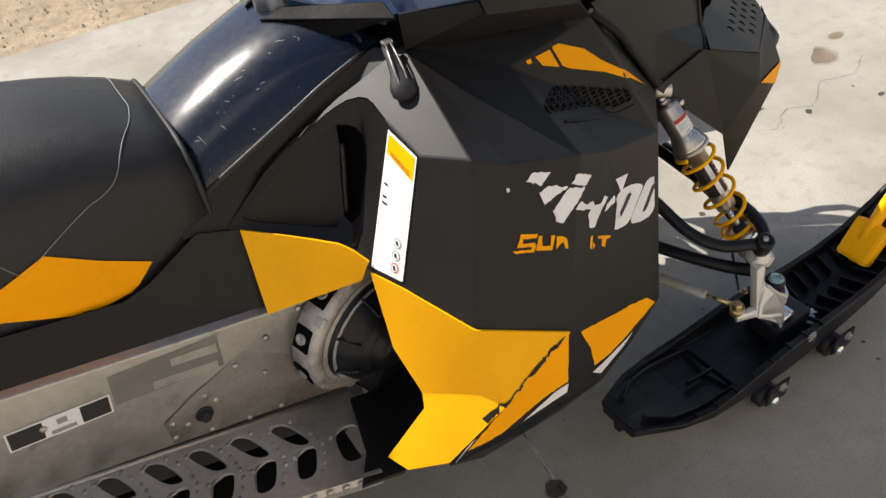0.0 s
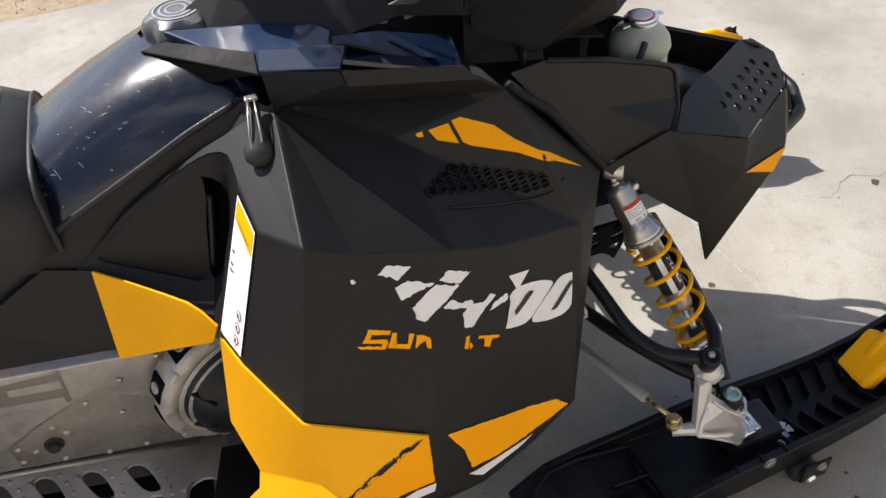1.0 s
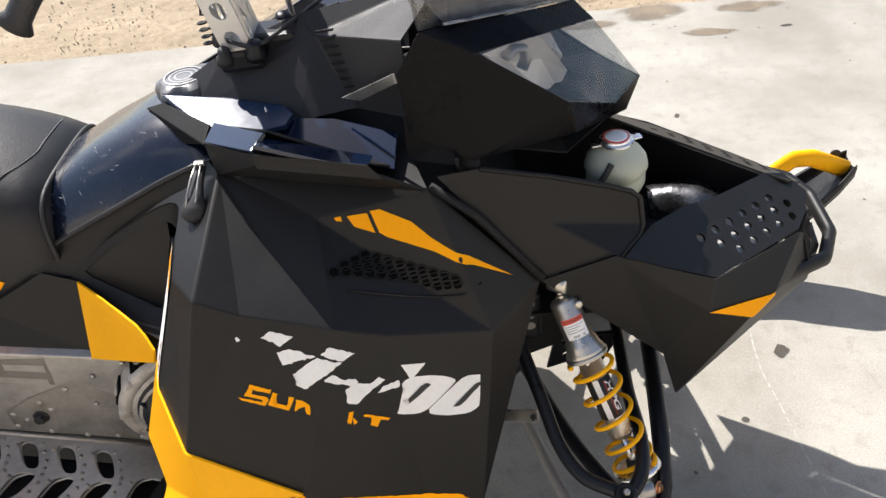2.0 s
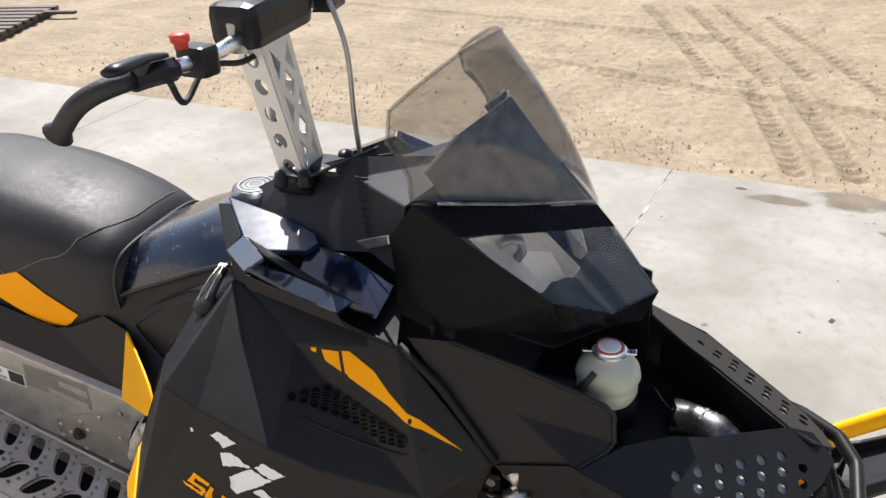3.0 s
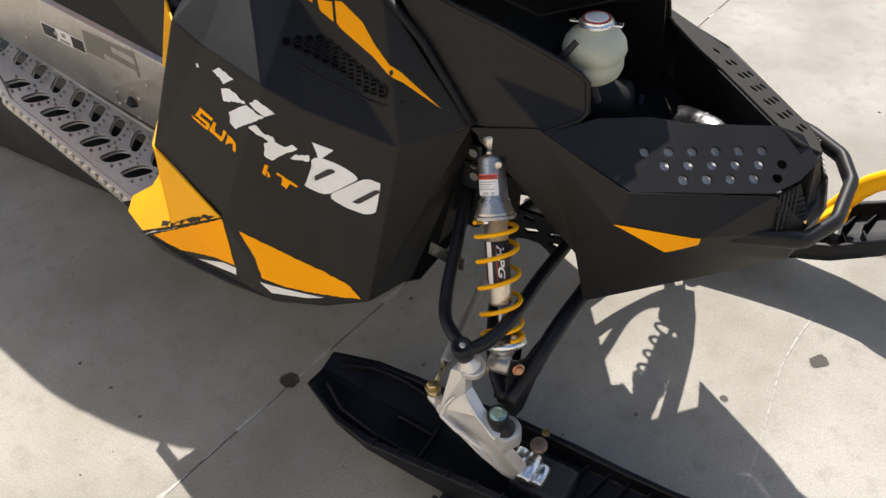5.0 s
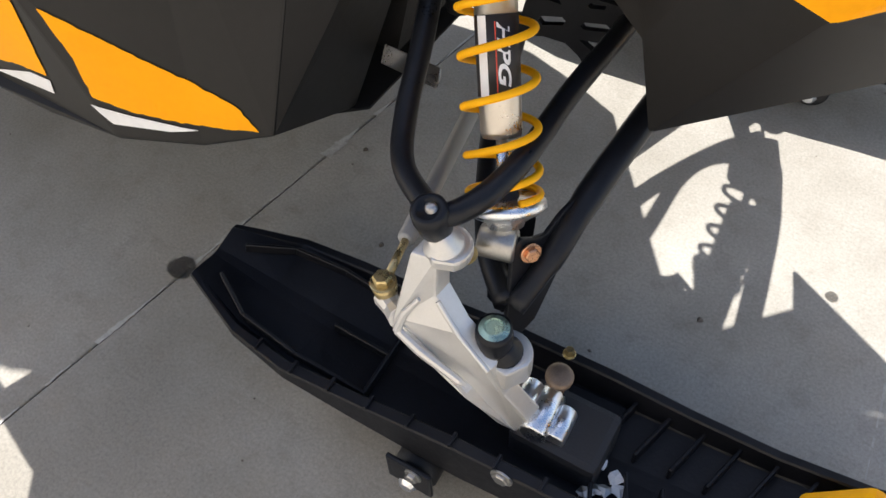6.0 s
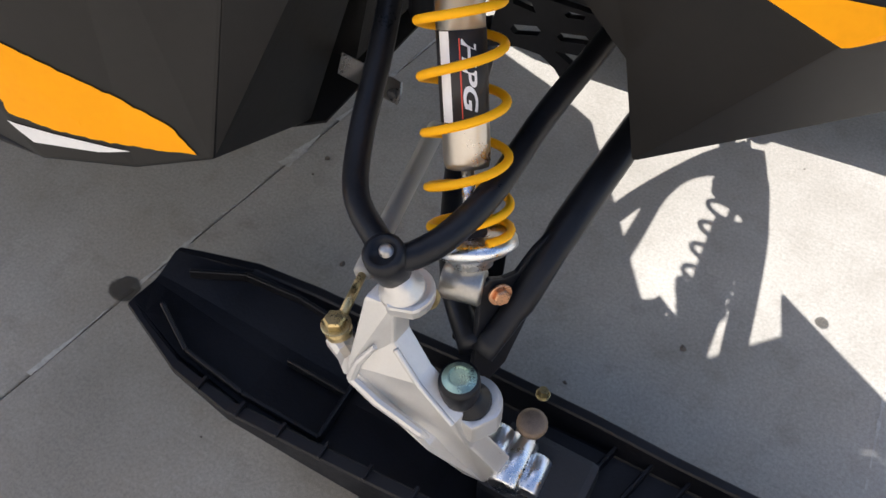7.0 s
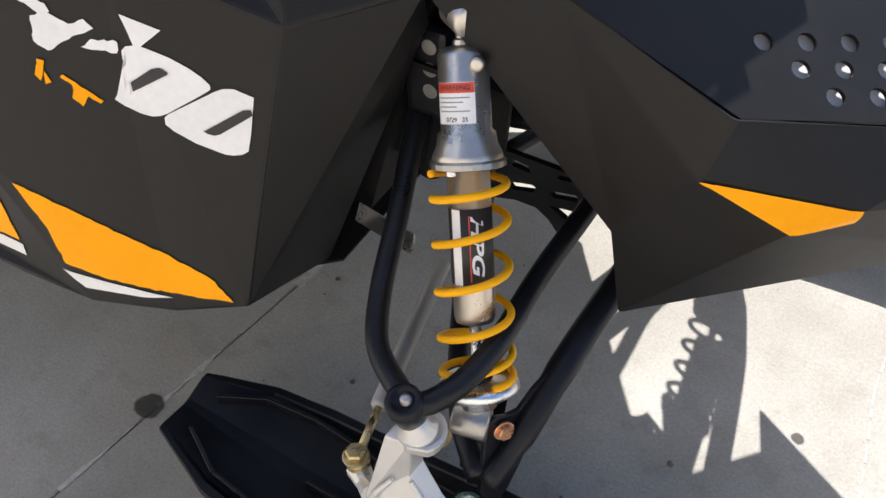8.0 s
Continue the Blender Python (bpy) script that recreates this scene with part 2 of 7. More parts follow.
SKIMAT = mat("scuffed black ski plastic", (0.006, 0.0065, 0.009), 0.45, spec=0.3, bump=0.12, bump_scale=250, var=0.4, scale=9, second=(0.035, 0.035, 0.036), second_at=0.68, second_scale=14)
MILKY = mat("milky translucent plastic", (0.42, 0.45, 0.37), 0.35, var=0.1, scale=12)
MILKY.node_tree.nodes["Principled BSDF"].inputs["Subsurface Weight"].default_value = 0.3
MILKY.node_tree.nodes["Principled BSDF"].inputs["Subsurface Radius"].default_value = (0.02, 0.02, 0.015)
REFLECT = mat("silvered reflector", (0.88, 0.84, 0.77), 0.35, metal=0.25, var=0.1, scale=15)
CARBON = carbon_mat()
# lighter than the carbon: the sky's reflection on the gauge hood as base grey
GAUGE = mat("grey with sky sheen", (0.15, 0.16, 0.18), 0.28, var=0.3, scale=40)
PIPE = mat("heat stained steel", (0.10, 0.10, 0.105), 0.26, metal=0.9, var=0.35, scale=18)
TINT = glass_mat("smoked windshield", (0.05, 0.05, 0.052), 0.04, 0.17, (0.86, 0.85, 0.83))
CLEAR = glass_mat("clear lamp lens", (0.05, 0.05, 0.06), 0.03, 0.07, (0.97, 0.97, 0.97))
CONCRETE = ground_mat("broom finished concrete", (0.250, 0.234, 0.199), (0.378, 0.361, 0.320), (0.310, 0.274, 0.220), 1.7, 0.04, 900)
STAIN = stain_mat("damp stain in the concrete", (0.203, 0.158, 0.105), 0.75, 0.20, 0.48, 11)
OIL = stain_mat("dark oil stain", (0.050, 0.044, 0.034), 0.80, 0.36, 0.47, 25)
SAND = ground_mat("packed sandy dirt", (0.262, 0.206, 0.135), (0.352, 0.281, 0.191), (0.210, 0.161, 0.105), 2.2, 1.0, 80)
RUT = ground_mat("darker track dirt", (0.225, 0.174, 0.113), (0.290, 0.226, 0.148), (0.190, 0.147, 0.097), 6, 1.0, 110)
BOUNCE = mat("cream bounce wall", (0.54, 0.485, 0.41), 0.85, var=0.12, scale=2, bump=0.4, bump_scale=120)
HOLE_BACKING = mat("pale hole backing", (0.80, 0.80, 0.80), 0.45, metal=0.2, var=0.12, scale=40)
# near-black that paints in the shade of vents, slot well and fan recesses
SHADE_BLACK = mat("black painted as shade", (0.003, 0.003, 0.003), 0.9, spec=0.1)
PEBBLE = mat("brown pebbles", (0.270, 0.210, 0.143), 0.85, var=0.4, scale=9)
GRIT = mat("small gravel", (0.413, 0.345, 0.255), 0.85, var=0.4, scale=9)

# ---- mesh helpers ----
MID = -0.03                                                # the sled's middle plane


def flip(v):
    return (v[0], 2 * MID - v[1], v[2])


def part(name, bm, material, parent, label="", smooth=False, crisp=0):
    me = bpy.data.meshes.new(name)
    bmesh.ops.recalc_face_normals(bm, faces=bm.faces)
    bm.to_mesh(me)
    bm.free()
    for p in me.polygons:
        p.use_smooth = smooth or crisp > 0
    if crisp:
        me.set_sharp_from_angle(angle=radians(crisp))
    me.materials.append(material)
    ob = new(name, me)
    ob.parent = parent
    return tagged(ob, label) if label else ob


def thing(name, label, category, at=(0, 0, 0), group="", kind=""):
    ob = new(name)
    ob.location = at
    ob.empty_display_size = 0.05
    return tagged(ob, label, category, group, kind)


def soften(bm, width, seg=2, angle=25):
    """Round off the sharp edges."""
    es = [e for e in bm.edges if len(e.link_faces) == 2 and e.calc_face_angle(0) > radians(angle)]
    if es and width > 0:
        bmesh.ops.bevel(bm, geom=es, offset=width, segments=seg, affect="EDGES", profile=0.6, clamp_overlap=True)
    return bm


def panel(verts, faces, thick=0.004, round_=0.004, far=False, seg=2):
    """A moulded sheet from corner points (a dict) and faces (strings of their names), with real thickness."""
    bm = bmesh.new()
    vs = {k: bm.verts.new(flip(v) if far else v) for k, v in verts.items()}
    for f in faces:
        bm.faces.new([vs[k] for k in f.split()])
    loose = [v for v in bm.verts if not v.link_faces]
    bmesh.ops.delete(bm, geom=loose, context="VERTS")
    bmesh.ops.recalc_face_normals(bm, faces=bm.faces)
    mid = Vector((0.0, MID, 0.55))
    if sum((f.calc_center_median() - mid).dot(f.normal) * f.calc_area() for f in bm.faces) < 0:
        bmesh.ops.reverse_faces(bm, faces=bm.faces)
    if round_:
        es = [e for e in bm.edges if len(e.link_faces) == 2 and e.calc_face_angle(0) > radians(8)]
        if es:
            bmesh.ops.bevel(bm, geom=es, offset=round_, segments=seg, affect="EDGES", profile=0.6, clamp_overlap=True)
    bmesh.ops.solidify(bm, geom=bm.faces[:], thickness=thick)
    return bm


def level(verts):
    """The corner points brought into their common plane."""
    ks = list(verts)
    p = np.array([verts[k] for k in ks], float)
    c = p.mean(0)
    n = np.linalg.svd(p - c)[2][2]
    p = p - np.outer((p - c) @ n, n)
    return {k: tuple(v) for k, v in zip(ks, p)}


def plate(verts, thick, far=False, round_=0.0015):
    """One flat moulded plate with softened edges."""
    return soften(panel(level(verts), [" ".join(verts)], thick, 0, far), round_, 2, 40)


def spline(pts, n=8):
    """Points along a smooth curve through pts."""
    p = [Vector(v) for v in pts]
    p = [2 * p[0] - p[1]] + p + [2 * p[-1] - p[-2]]
    out = []
    for i in range(1, len(p) - 2):
        for k in range(n):
            t = k / n
            a, b, c, d = p[i - 1:i + 3]
            out.append(0.5 * (2 * b + (c - a) * t + (2 * a - 5 * b + 4 * c - d) * t * t + (3 * b - a - 3 * c + d) * t ** 3))
    return out + [p[-2]]


def sweep(pts, r, sides=10, bm=None, flat=1.0, up=(0, 0, 1), caps=True):
    """A tube along pts; r a number or one per point; flat squeezes it along its second axis."""
    bm = bm or bmesh.new()
    pts = [Vector(p) for p in pts]
    rs = r if isinstance(r, (list, tuple)) else [r] * len(pts)
    rings, side = [], None
    for i, p in enumerate(pts):
        d = (pts[min(i + 1, len(pts) - 1)] - pts[max(i - 1, 0)]).normalized()
        if side is None:
            u = Vector(up)
            side = d.cross(u if abs(d.dot(u)) < 0.95 else Vector((1, 0, 0))).normalized()
        side = (side - d * side.dot(d)).normalized()
        o = d.cross(side)
        rings.append([bm.verts.new(p + (side * math.cos(a) + o * math.sin(a) * flat) * rs[i]) for a in [2 * math.pi * k / sides + math.pi / sides for k in range(sides)]])
    for a, b in zip(rings, rings[1:]):
        for k in range(sides):
            bm.faces.new((a[k], a[(k + 1) % sides], b[(k + 1) % sides], b[k]))
    if caps:
        bm.faces.new(rings[0][::-1])
        bm.faces.new(rings[-1])
    return bm


def lathe(p0, p1, profile, sides=20, bm=None):
    """Turn a profile of (distance along, radius) round the axis p0 to p1."""
    bm = bm or bmesh.new()
    p0, p1 = Vector(p0), Vector(p1)
    d = (p1 - p0).normalized()
    u = d.cross(Vector((0, 0, 1)) if abs(d.z) < 0.9 else Vector((1, 0, 0))).normalized()
    w = d.cross(u)
    rings = [[bm.verts.new(p0 + d * s + (u * math.cos(a) + w * math.sin(a)) * max(r, 1e-4)) for a in [2 * math.pi * k / sides for k in range(sides)]] for s, r in profile]
    for a, b in zip(rings, rings[1:]):
        for k in range(sides):
            bm.faces.new((a[k], a[(k + 1) % sides], b[(k + 1) % sides], b[k]))
    bm.faces.new(rings[0][::-1])
    bm.faces.new(rings[-1])
    return bm


def block(size, m, round_=0.003, bm=None, seg=2):
    """A box with rounded edges."""
    b = bmesh.new()
    bmesh.ops.create_cube(b, size=1)
    bmesh.ops.scale(b, vec=size, verts=b.verts)
    if round_:
        bmesh.ops.bevel(b, geom=b.edges[:], offset=min(round_, min(size) * 0.45), segments=seg, affect="EDGES", profile=0.6)
    bmesh.ops.transform(b, matrix=m, verts=b.verts)
    if bm is None:
        return b
    tmp = bpy.data.meshes.new("tmp")
    b.to_mesh(tmp); b.free()
    bm.from_mesh(tmp)
    bpy.data.meshes.remove(tmp)
    return bm


def along(p0, p1, up=(0, 0, 1)):
    """The frame whose x runs from p0 to p1, at their middle."""
    p0, p1 = Vector(p0), Vector(p1)
    x = (p1 - p0).normalized()
    y = Vector(up).cross(x).normalized()
    z = x.cross(y)
    return Matrix.Translation((p0 + p1) / 2) @ Matrix((x, y, z)).transposed().to_4x4()


def prism(outline, thick, m, round_=0.0, bm=None):
    """A flat outline in x, y thickened along z, placed by m."""
    b = bmesh.new()
    vs = [b.verts.new((x, y, -thick / 2)) for x, y in outline]
    f = b.faces.new(vs)
    g = bmesh.ops.extrude_face_region(b, geom=[f])
    bmesh.ops.translate(b, vec=(0, 0, thick), verts=[v for v in g["geom"] if isinstance(v, bmesh.types.BMVert)])
    if round_:
        soften(b, round_, 2, 40)
    bmesh.ops.transform(b, matrix=m, verts=b.verts)
    if bm is None:
        return b
    tmp = bpy.data.meshes.new("tmp")
    b.to_mesh(tmp); b.free()
    bm.from_mesh(tmp)
    bpy.data.meshes.remove(tmp)
    return bm


def hexbolt(name, at, axis, r, parent, material, label="", h=0.008, washer=True):
    a, d = Vector(at), Vector(axis).normalized()
    bm = bmesh.new()
    if washer:
        lathe(a, a + d, [(0, r * 1.35), (0.002, r * 1.35), (0.0025, r * 1.25)], 18, bm)
    lathe(a, a + d, [(0.002, r), (h * 0.8, r), (h, r * 0.85)], 6, bm)
    return part(name, bm, material, parent, label)


from mathutils.bvhtree import BVHTree


def lay(polys, target, off=0.0012, axis=(0, 1, 0), far=False, step=0.012):
    """Thin film cut to outlines (x, z) and laid on a panel along an axis."""
    tm = bmesh.new(); tm.from_mesh(target.data)
    tree = BVHTree.FromBMesh(tm)
    out = bmesh.new()
    d = Vector(axis).normalized()
    for poly in polys:
        b = bmesh.new()
        f = b.faces.new([b.verts.new((p[0], 0.0, p[1])) for p in poly])
        bmesh.ops.triangulate(b, faces=[f])
        lo, hi = min(p[0] for p in poly), max(p[0] for p in poly)
        k = lo + step
        while k < hi:
            bmesh.ops.bisect_plane(b, geom=b.verts[:] + b.edges[:] + b.faces[:], plane_co=(k, 0, 0), plane_no=(1, 0, 0)); k += step
        lo, hi = min(p[1] for p in poly), max(p[1] for p in poly)
        k = lo + step
        while k < hi:
            bmesh.ops.bisect_plane(b, geom=b.verts[:] + b.edges[:] + b.faces[:], plane_co=(0, 0, k), plane_no=(0, 0, 1)); k += step
        for v in b.verts:
            hit = tree.ray_cast(v.co - d * 3, d)
            if hit[0] is None:
                near = tree.find_nearest(Vector((v.co.x, -0.4, v.co.z)))
                v.co = near[0] - d * off
            else:
                n = hit[1] if hit[1].dot(d) < 0 else -hit[1]
                v.co = hit[0] + n * off
        tmp = bpy.data.meshes.new("tmp")
        b.to_mesh(tmp); b.free()
        out.from_mesh(tmp); bpy.data.meshes.remove(tmp)
    tm.free()
    if far:
        for v in out.verts:
            v.co = flip(v.co)
    return out

def inquad_at(q, u, v):
    a, b, c, d = [Vector(p) for p in q]
    return a.lerp(b, u).lerp(d.lerp(c, u), v)


# ---- ground ----
def sheet(name, outline, z, material, parent=None):
    bm = bmesh.new()
    bm.faces.new([bm.verts.new((x, y, z)) for x, y in outline])
    return part(name, bm, material, parent)


SLOPE = -0.056                                             # the slab's edge against the sled's axis


def edge_y(x):
    return 2.40 + SLOPE * x


tagged(sheet("ground", [(-400, -400), (400, -400), (400, 400), (-400, 400)], -0.06, SAND), "packed sandy dirt yard reaching to the horizon", "ground", kind="structure")
apron = tagged(new("pavement"), "pale broom-finished concrete apron with sawn joints", "pavement", kind="structure")
joints = [-6.5, -3.4, -0.222, 3.0, 6.5]
rows_y = [-9.0, -5.8, -2.75, 2.40]
for xa, xb in zip(joints, joints[1:]):
    for ya, yb in zip(rows_y, rows_y[1:]):
        g = 0.0012
        def corner(x, y):
            return (x + 0.13 * (y + 0.35), y + SLOPE * x)
        bm = bmesh.new()
        lo = [bm.verts.new((*corner(x, y), -0.12)) for x, y in ((xa + g, ya + g), (xb - g, ya + g), (xb - g, yb - g), (xa + g, yb - g))]
        f = bm.faces.new(lo)
        ex = bmesh.ops.extrude_face_region(bm, geom=[f])
        bmesh.ops.translate(bm, vec=(0, 0, 0.12), verts=[v for v in ex["geom"] if isinstance(v, bmesh.types.BMVert)])
        top = [e for e in bm.edges if all(v.co.z > -0.01 for v in e.verts)]
        bmesh.ops.bevel(bm, geom=top, offset=0.002, segments=1, affect="EDGES")
        part("slab", bm, CONCRETE, apron)


JOINT = ground_mat("chalky joint filler", (0.450, 0.439, 0.405), (0.390, 0.375, 0.345), (0.285, 0.270, 0.240), 14, 0.2, 320)
for xj in (-0.222,):
    rj = random.Random(-22)
    knots = [max(0.0, rj.gauss(0.45, 0.55)) ** 1.5 for _ in range(120)]
    bm = bmesh.new()
    a_, b_ = [], []
    for k in range(701):
        y = -2.7 + 5.05 * k / 700
        w = 0.0008 + 0.0042 * float(np.interp(k / 6, range(120), knots)) * rj.uniform(0.7, 1.2)
        x = xj + 0.13 * (y + 0.35) + rj.uniform(-0.0012, 0.0012)
        a_.append(bm.verts.new((x - w, y + SLOPE * x, 0.0012))); b_.append(bm.verts.new((x + w, y + SLOPE * x, 0.0012)))
    for k in range(700):
        if knots[min(k // 6, 119)] < 0.05:
            continue
        bm.faces.new((a_[k], b_[k], b_[k + 1], a_[k + 1]))
    tagged(part("joint", bm, JOINT, apron), "chalky filler in the slab joint")

# a pale scuffed arc on the slab
rj = random.Random(8)
bm = bmesh.new()
arc = spline([(0.735, -0.42, 0.0012), (0.722, -0.20, 0.0012), (0.712, -0.02, 0.0012), (0.704, 0.09, 0.0012), (0.712, 0.19, 0.0012), (0.727, 0.28, 0.0012)], 14)
for p, q in zip(arc, arc[1:]):
    w = rj.uniform(0.0008, 0.0026)
    if rj.random() < 0.8:
        bm.faces.new([bm.verts.new(v) for v in ((p.x - w, p.y, p.z), (p.x + w, p.y, p.z), (q.x + w, q.y, q.z), (q.x - w, q.y, q.z))])
tagged(part("scuff_mark", bm, JOINT, None), "pale curved scuff on the concrete apron", "scuff", kind="structure")


def blot(name, x, y, rx, ry, material, seed, turn=0.0, rough=0.16, z=0.0016):
    rng = random.Random(seed)
    n = 40
    ph = [rng.uniform(0, 6.28) for _ in range(6)]
    bm = bmesh.new()
    vs = []
    for k in range(n):
        a = 2 * math.pi * k / n
        r = 1 + rough * sum(math.sin(a * (j + 2) + ph[j]) / (j + 1.5) for j in range(6))
        px, py = rx * r * math.cos(a), ry * r * math.sin(a)
        vs.append(bm.verts.new((x + px * math.cos(turn) - py * math.sin(turn), y + px * math.sin(turn) + py * math.cos(turn), z)))
    bm.faces.new(vs)
    return tagged(part(name, bm, material, None), "", "stain", kind="structure")


for i, (x, y, rx, ry, m_, tn) in enumerate([
        (-0.25, -0.485, 0.030, 0.023, OIL, 0.3), (0.772, 0.155, 0.030, 0.018, OIL, 0.8), (0.822, 0.603, 0.055, 0.035, STAIN, 0.2),
        (0.95, 0.55, 0.05, 0.03, STAIN, 0.4), (0.903, 2.30, 0.16, 0.13, STAIN, 0.0), (0.62, 2.22, 0.17, 0.05, STAIN, 0.1), (1.327, 2.24, 0.20, 0.06, STAIN, -0.2),
        (1.105, 2.016, 0.14, 0.045, STAIN, -0.3), (1.571, 0.291, 0.085, 0.05, STAIN, 0.6), (1.72, 0.36, 0.05, 0.025, STAIN, 0.4), (0.45, 2.29, 0.03, 0.012, OIL, 0), (1.42, 2.0, 0.03, 0.012, OIL, 0.2),
        (0.62, -0.05, 0.011, 0.010, OIL, 0), (0.80, 1.35, 0.02, 0.01, OIL, 1), (0.4, 1.2, 0.018, 0.008, STAIN, 0.5), (1.45, -0.1, 0.02, 0.012, OIL, 0.3), (1.5, 0.02, 0.015, 0.01, OIL, 0.3), (1.25, 0.1, 0.018, 0.01, OIL, 1.0)]):
    tagged(blot("stain", x, y, rx, ry, m_, i, tn), "dark irregular stain soaked into the pale concrete")

# small dark specks and grit lying on the slab
rng = random.Random(21)
bm = bmesh.new()
for k in range(420):
    x, y = rng.uniform(-2.4, 2.6), rng.uniform(-1.6, 2.3)
    r = rng.choice((0.0015, 0.002, 0.002, 0.003, 0.005))
    n = rng.randint(5, 7)
    vs = [bm.verts.new((x + r * rng.uniform(0.6, 1.3) * math.cos(6.283 * q / n), y + r * rng.uniform(0.6, 1.3) * math.sin(6.283 * q / n), 0.0006)) for q in range(n)]
    c = bm.verts.new((x, y, 0.0006 + r * 0.5))
    for q in range(n):
        bm.faces.new((vs[q], vs[(q + 1) % n], c))
tagged(part("grit", bm, mat("dark grit", (0.12, 0.10, 0.08), 0.9, var=0.5), None), "small dark grit scattered over the concrete", "grit", kind="stuff")

# a hairline crack across the slab ahead of the sled
rng = random.Random(4)
cr = [(0.98, 0.06), (1.03, 0.128), (1.10, 0.10), (1.2, 0.15), (1.30, 0.118), (1.42, 0.19), (1.56, 0.16), (1.75, 0.26)]
bm = bmesh.new()
cp = spline([(x, y, 0.0018) for x, y in cr], 6)
L_, R_ = [], []
for i, p in enumerate(cp):
    w = 0.0009 * rng.uniform(0.3, 1.2)
    j = rng.uniform(-0.006, 0.006)
    L_.append(bm.verts.new((p.x, p.y + j + w, p.z))); R_.append(bm.verts.new((p.x, p.y + j - w, p.z)))
for i in range(len(cp) - 1):
    bm.faces.new((L_[i], L_[i + 1], R_[i + 1], R_[i]))
tagged(part("crack", bm, OIL, None), "thin jagged crack in the concrete apron", "crack", kind="structure")

# dirt beyond the slab: uneven, with tyre tracks pressed into it
RUTS = [((-0.42, 5.4), (0.15, 3.92), 0.05), ((-0.10, 5.4), (0.50, 3.85), 0.05), ((0.10, 5.5), (0.72, 4.0), 0.045), ((0.40, 3.75), (0.66, 2.62), 0.055), ((0.64, 3.75), (0.92, 2.62), 0.055), ((0.5, 5.2), (1.10, 3.8), 0.045),
        ((-2.6, 6.6), (-0.2, 6.2), 0.09), ((-3.2, 5.0), (0.2, 4.6), 0.07), ((-1.9, 4.1), (1.4, 3.3), 0.06)]


def rut(x, y):
    """How deep a tyre pressed the dirt here, with the marks of its lugs."""
    h = 0.0
    for k, ((ax_, ay_), (bx_, by_), w) in enumerate(RUTS):
        dx_, dy_ = bx_ - ax_, by_ - ay_
        ln = math.hypot(dx_, dy_)
        t = ((x - ax_) * dx_ + (y - ay_) * dy_) / ln
        s = ((x - ax_) * dy_ - (y - ay_) * dx_) / ln
        if -0.1 < t < ln + 0.1 and abs(s) < w * 1.8:
            e = max(0.0, 1 - (abs(s) / (w * 1.15)) ** 4)
            lug = math.sin(2 * math.pi * (t + abs(s) * 0.5) / 0.072 + k)
            h += -0.010 * e + (0.0065 * e * lug if k < 6 else 0.004 * e * lug)
            h += 0.008 * math.exp(-((abs(s) - w * 1.35) / (0.3 * w)) ** 2)
    return h


xs = [-9 + 7.4 * i / 90 for i in range(90)] + [-1.6 + 3.4 * i / 230 for i in range(230)] + [1.8 + 3.6 * i / 40 for i in range(41)]
ys = [2.4 + 3.6 * j / 200 for j in range(200)] + [6.0 + 4.0 * j / 40 for j in range(41)]
verts_, faces_ = [], []
for y in ys:
    for x in xs:
        yy = y + SLOPE * x
        f = min(1, (y - 2.4) / 0.2)
        h = -0.012 + f * (0.014 * noise.noise(Vector((x * 1.3, yy * 1.7, 0))) + 0.012 * noise.noise(Vector((x * 5, yy * 5, 3))) + 0.007 * noise.noise(Vector((x * 17, yy * 17, 7))) + 0.004 * noise.noise(Vector((x * 41, yy * 41, 5))) + rut(x, yy))
        verts_.append((x, yy, h))
nx_ = len(xs)
for j in range(len(ys) - 1):
    for i in range(nx_ - 1):
        a = j * nx_ + i
        faces_.append((a, a + 1, a + 1 + nx_, a + nx_))
me = bpy.data.meshes.new("dirt")
me.from_pydata(verts_, [], faces_)
for p in me.polygons:
    p.use_smooth = True
me.materials.append(SAND)
me.materials.append(RUT)                                   # darker dirt where the tyres pressed deepest
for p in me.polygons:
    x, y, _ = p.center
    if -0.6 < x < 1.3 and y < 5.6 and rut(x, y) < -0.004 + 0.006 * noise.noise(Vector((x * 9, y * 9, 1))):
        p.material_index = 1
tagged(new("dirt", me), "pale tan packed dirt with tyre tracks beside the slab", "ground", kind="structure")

# loose gravel over the dirt, thicker along the slab's edge
def gravel(count, seed, spread, lo, hi, material, label):
    rng = random.Random(seed)
    verts_, faces_ = [], []
    for k in range(count):
        x = rng.uniform(-4.5, 2.6)
        y = edge_y(x) + 0.02 + abs(rng.gauss(0, spread))
        r = rng.uniform(lo, hi) * (1.9 if rng.random() < 0.06 else 1)
        n0 = len(verts_)
        for a in (0, 1.3, 2.5, 3.8, 5.0):
            verts_.append((x + r * math.cos(a) * rng.uniform(.7, 1.2), y + r * math.sin(a) * rng.uniform(.7, 1.2), -0.012))
        verts_.append((x + rng.uniform(-.3, .3) * r, y + rng.uniform(-.3, .3) * r, -0.006 + r * 0.6))
        faces_ += [(n0 + q, n0 + (q + 1) % 5, n0 + 5) for q in range(5)]
    me = bpy.data.meshes.new("gravel")
    me.from_pydata(verts_, [], faces_)
    me.materials.append(material)
    tagged(new("gravel", me), label, "gravel", kind="stuff")


gravel(1800, 9, 1.1, 0.003, 0.006, GRIT, "loose pale gravel scattered over the dirt")
gravel(500, 10, 1.6, 0.003, 0.006, PEBBLE, "loose brown pebbles scattered over the dirt")

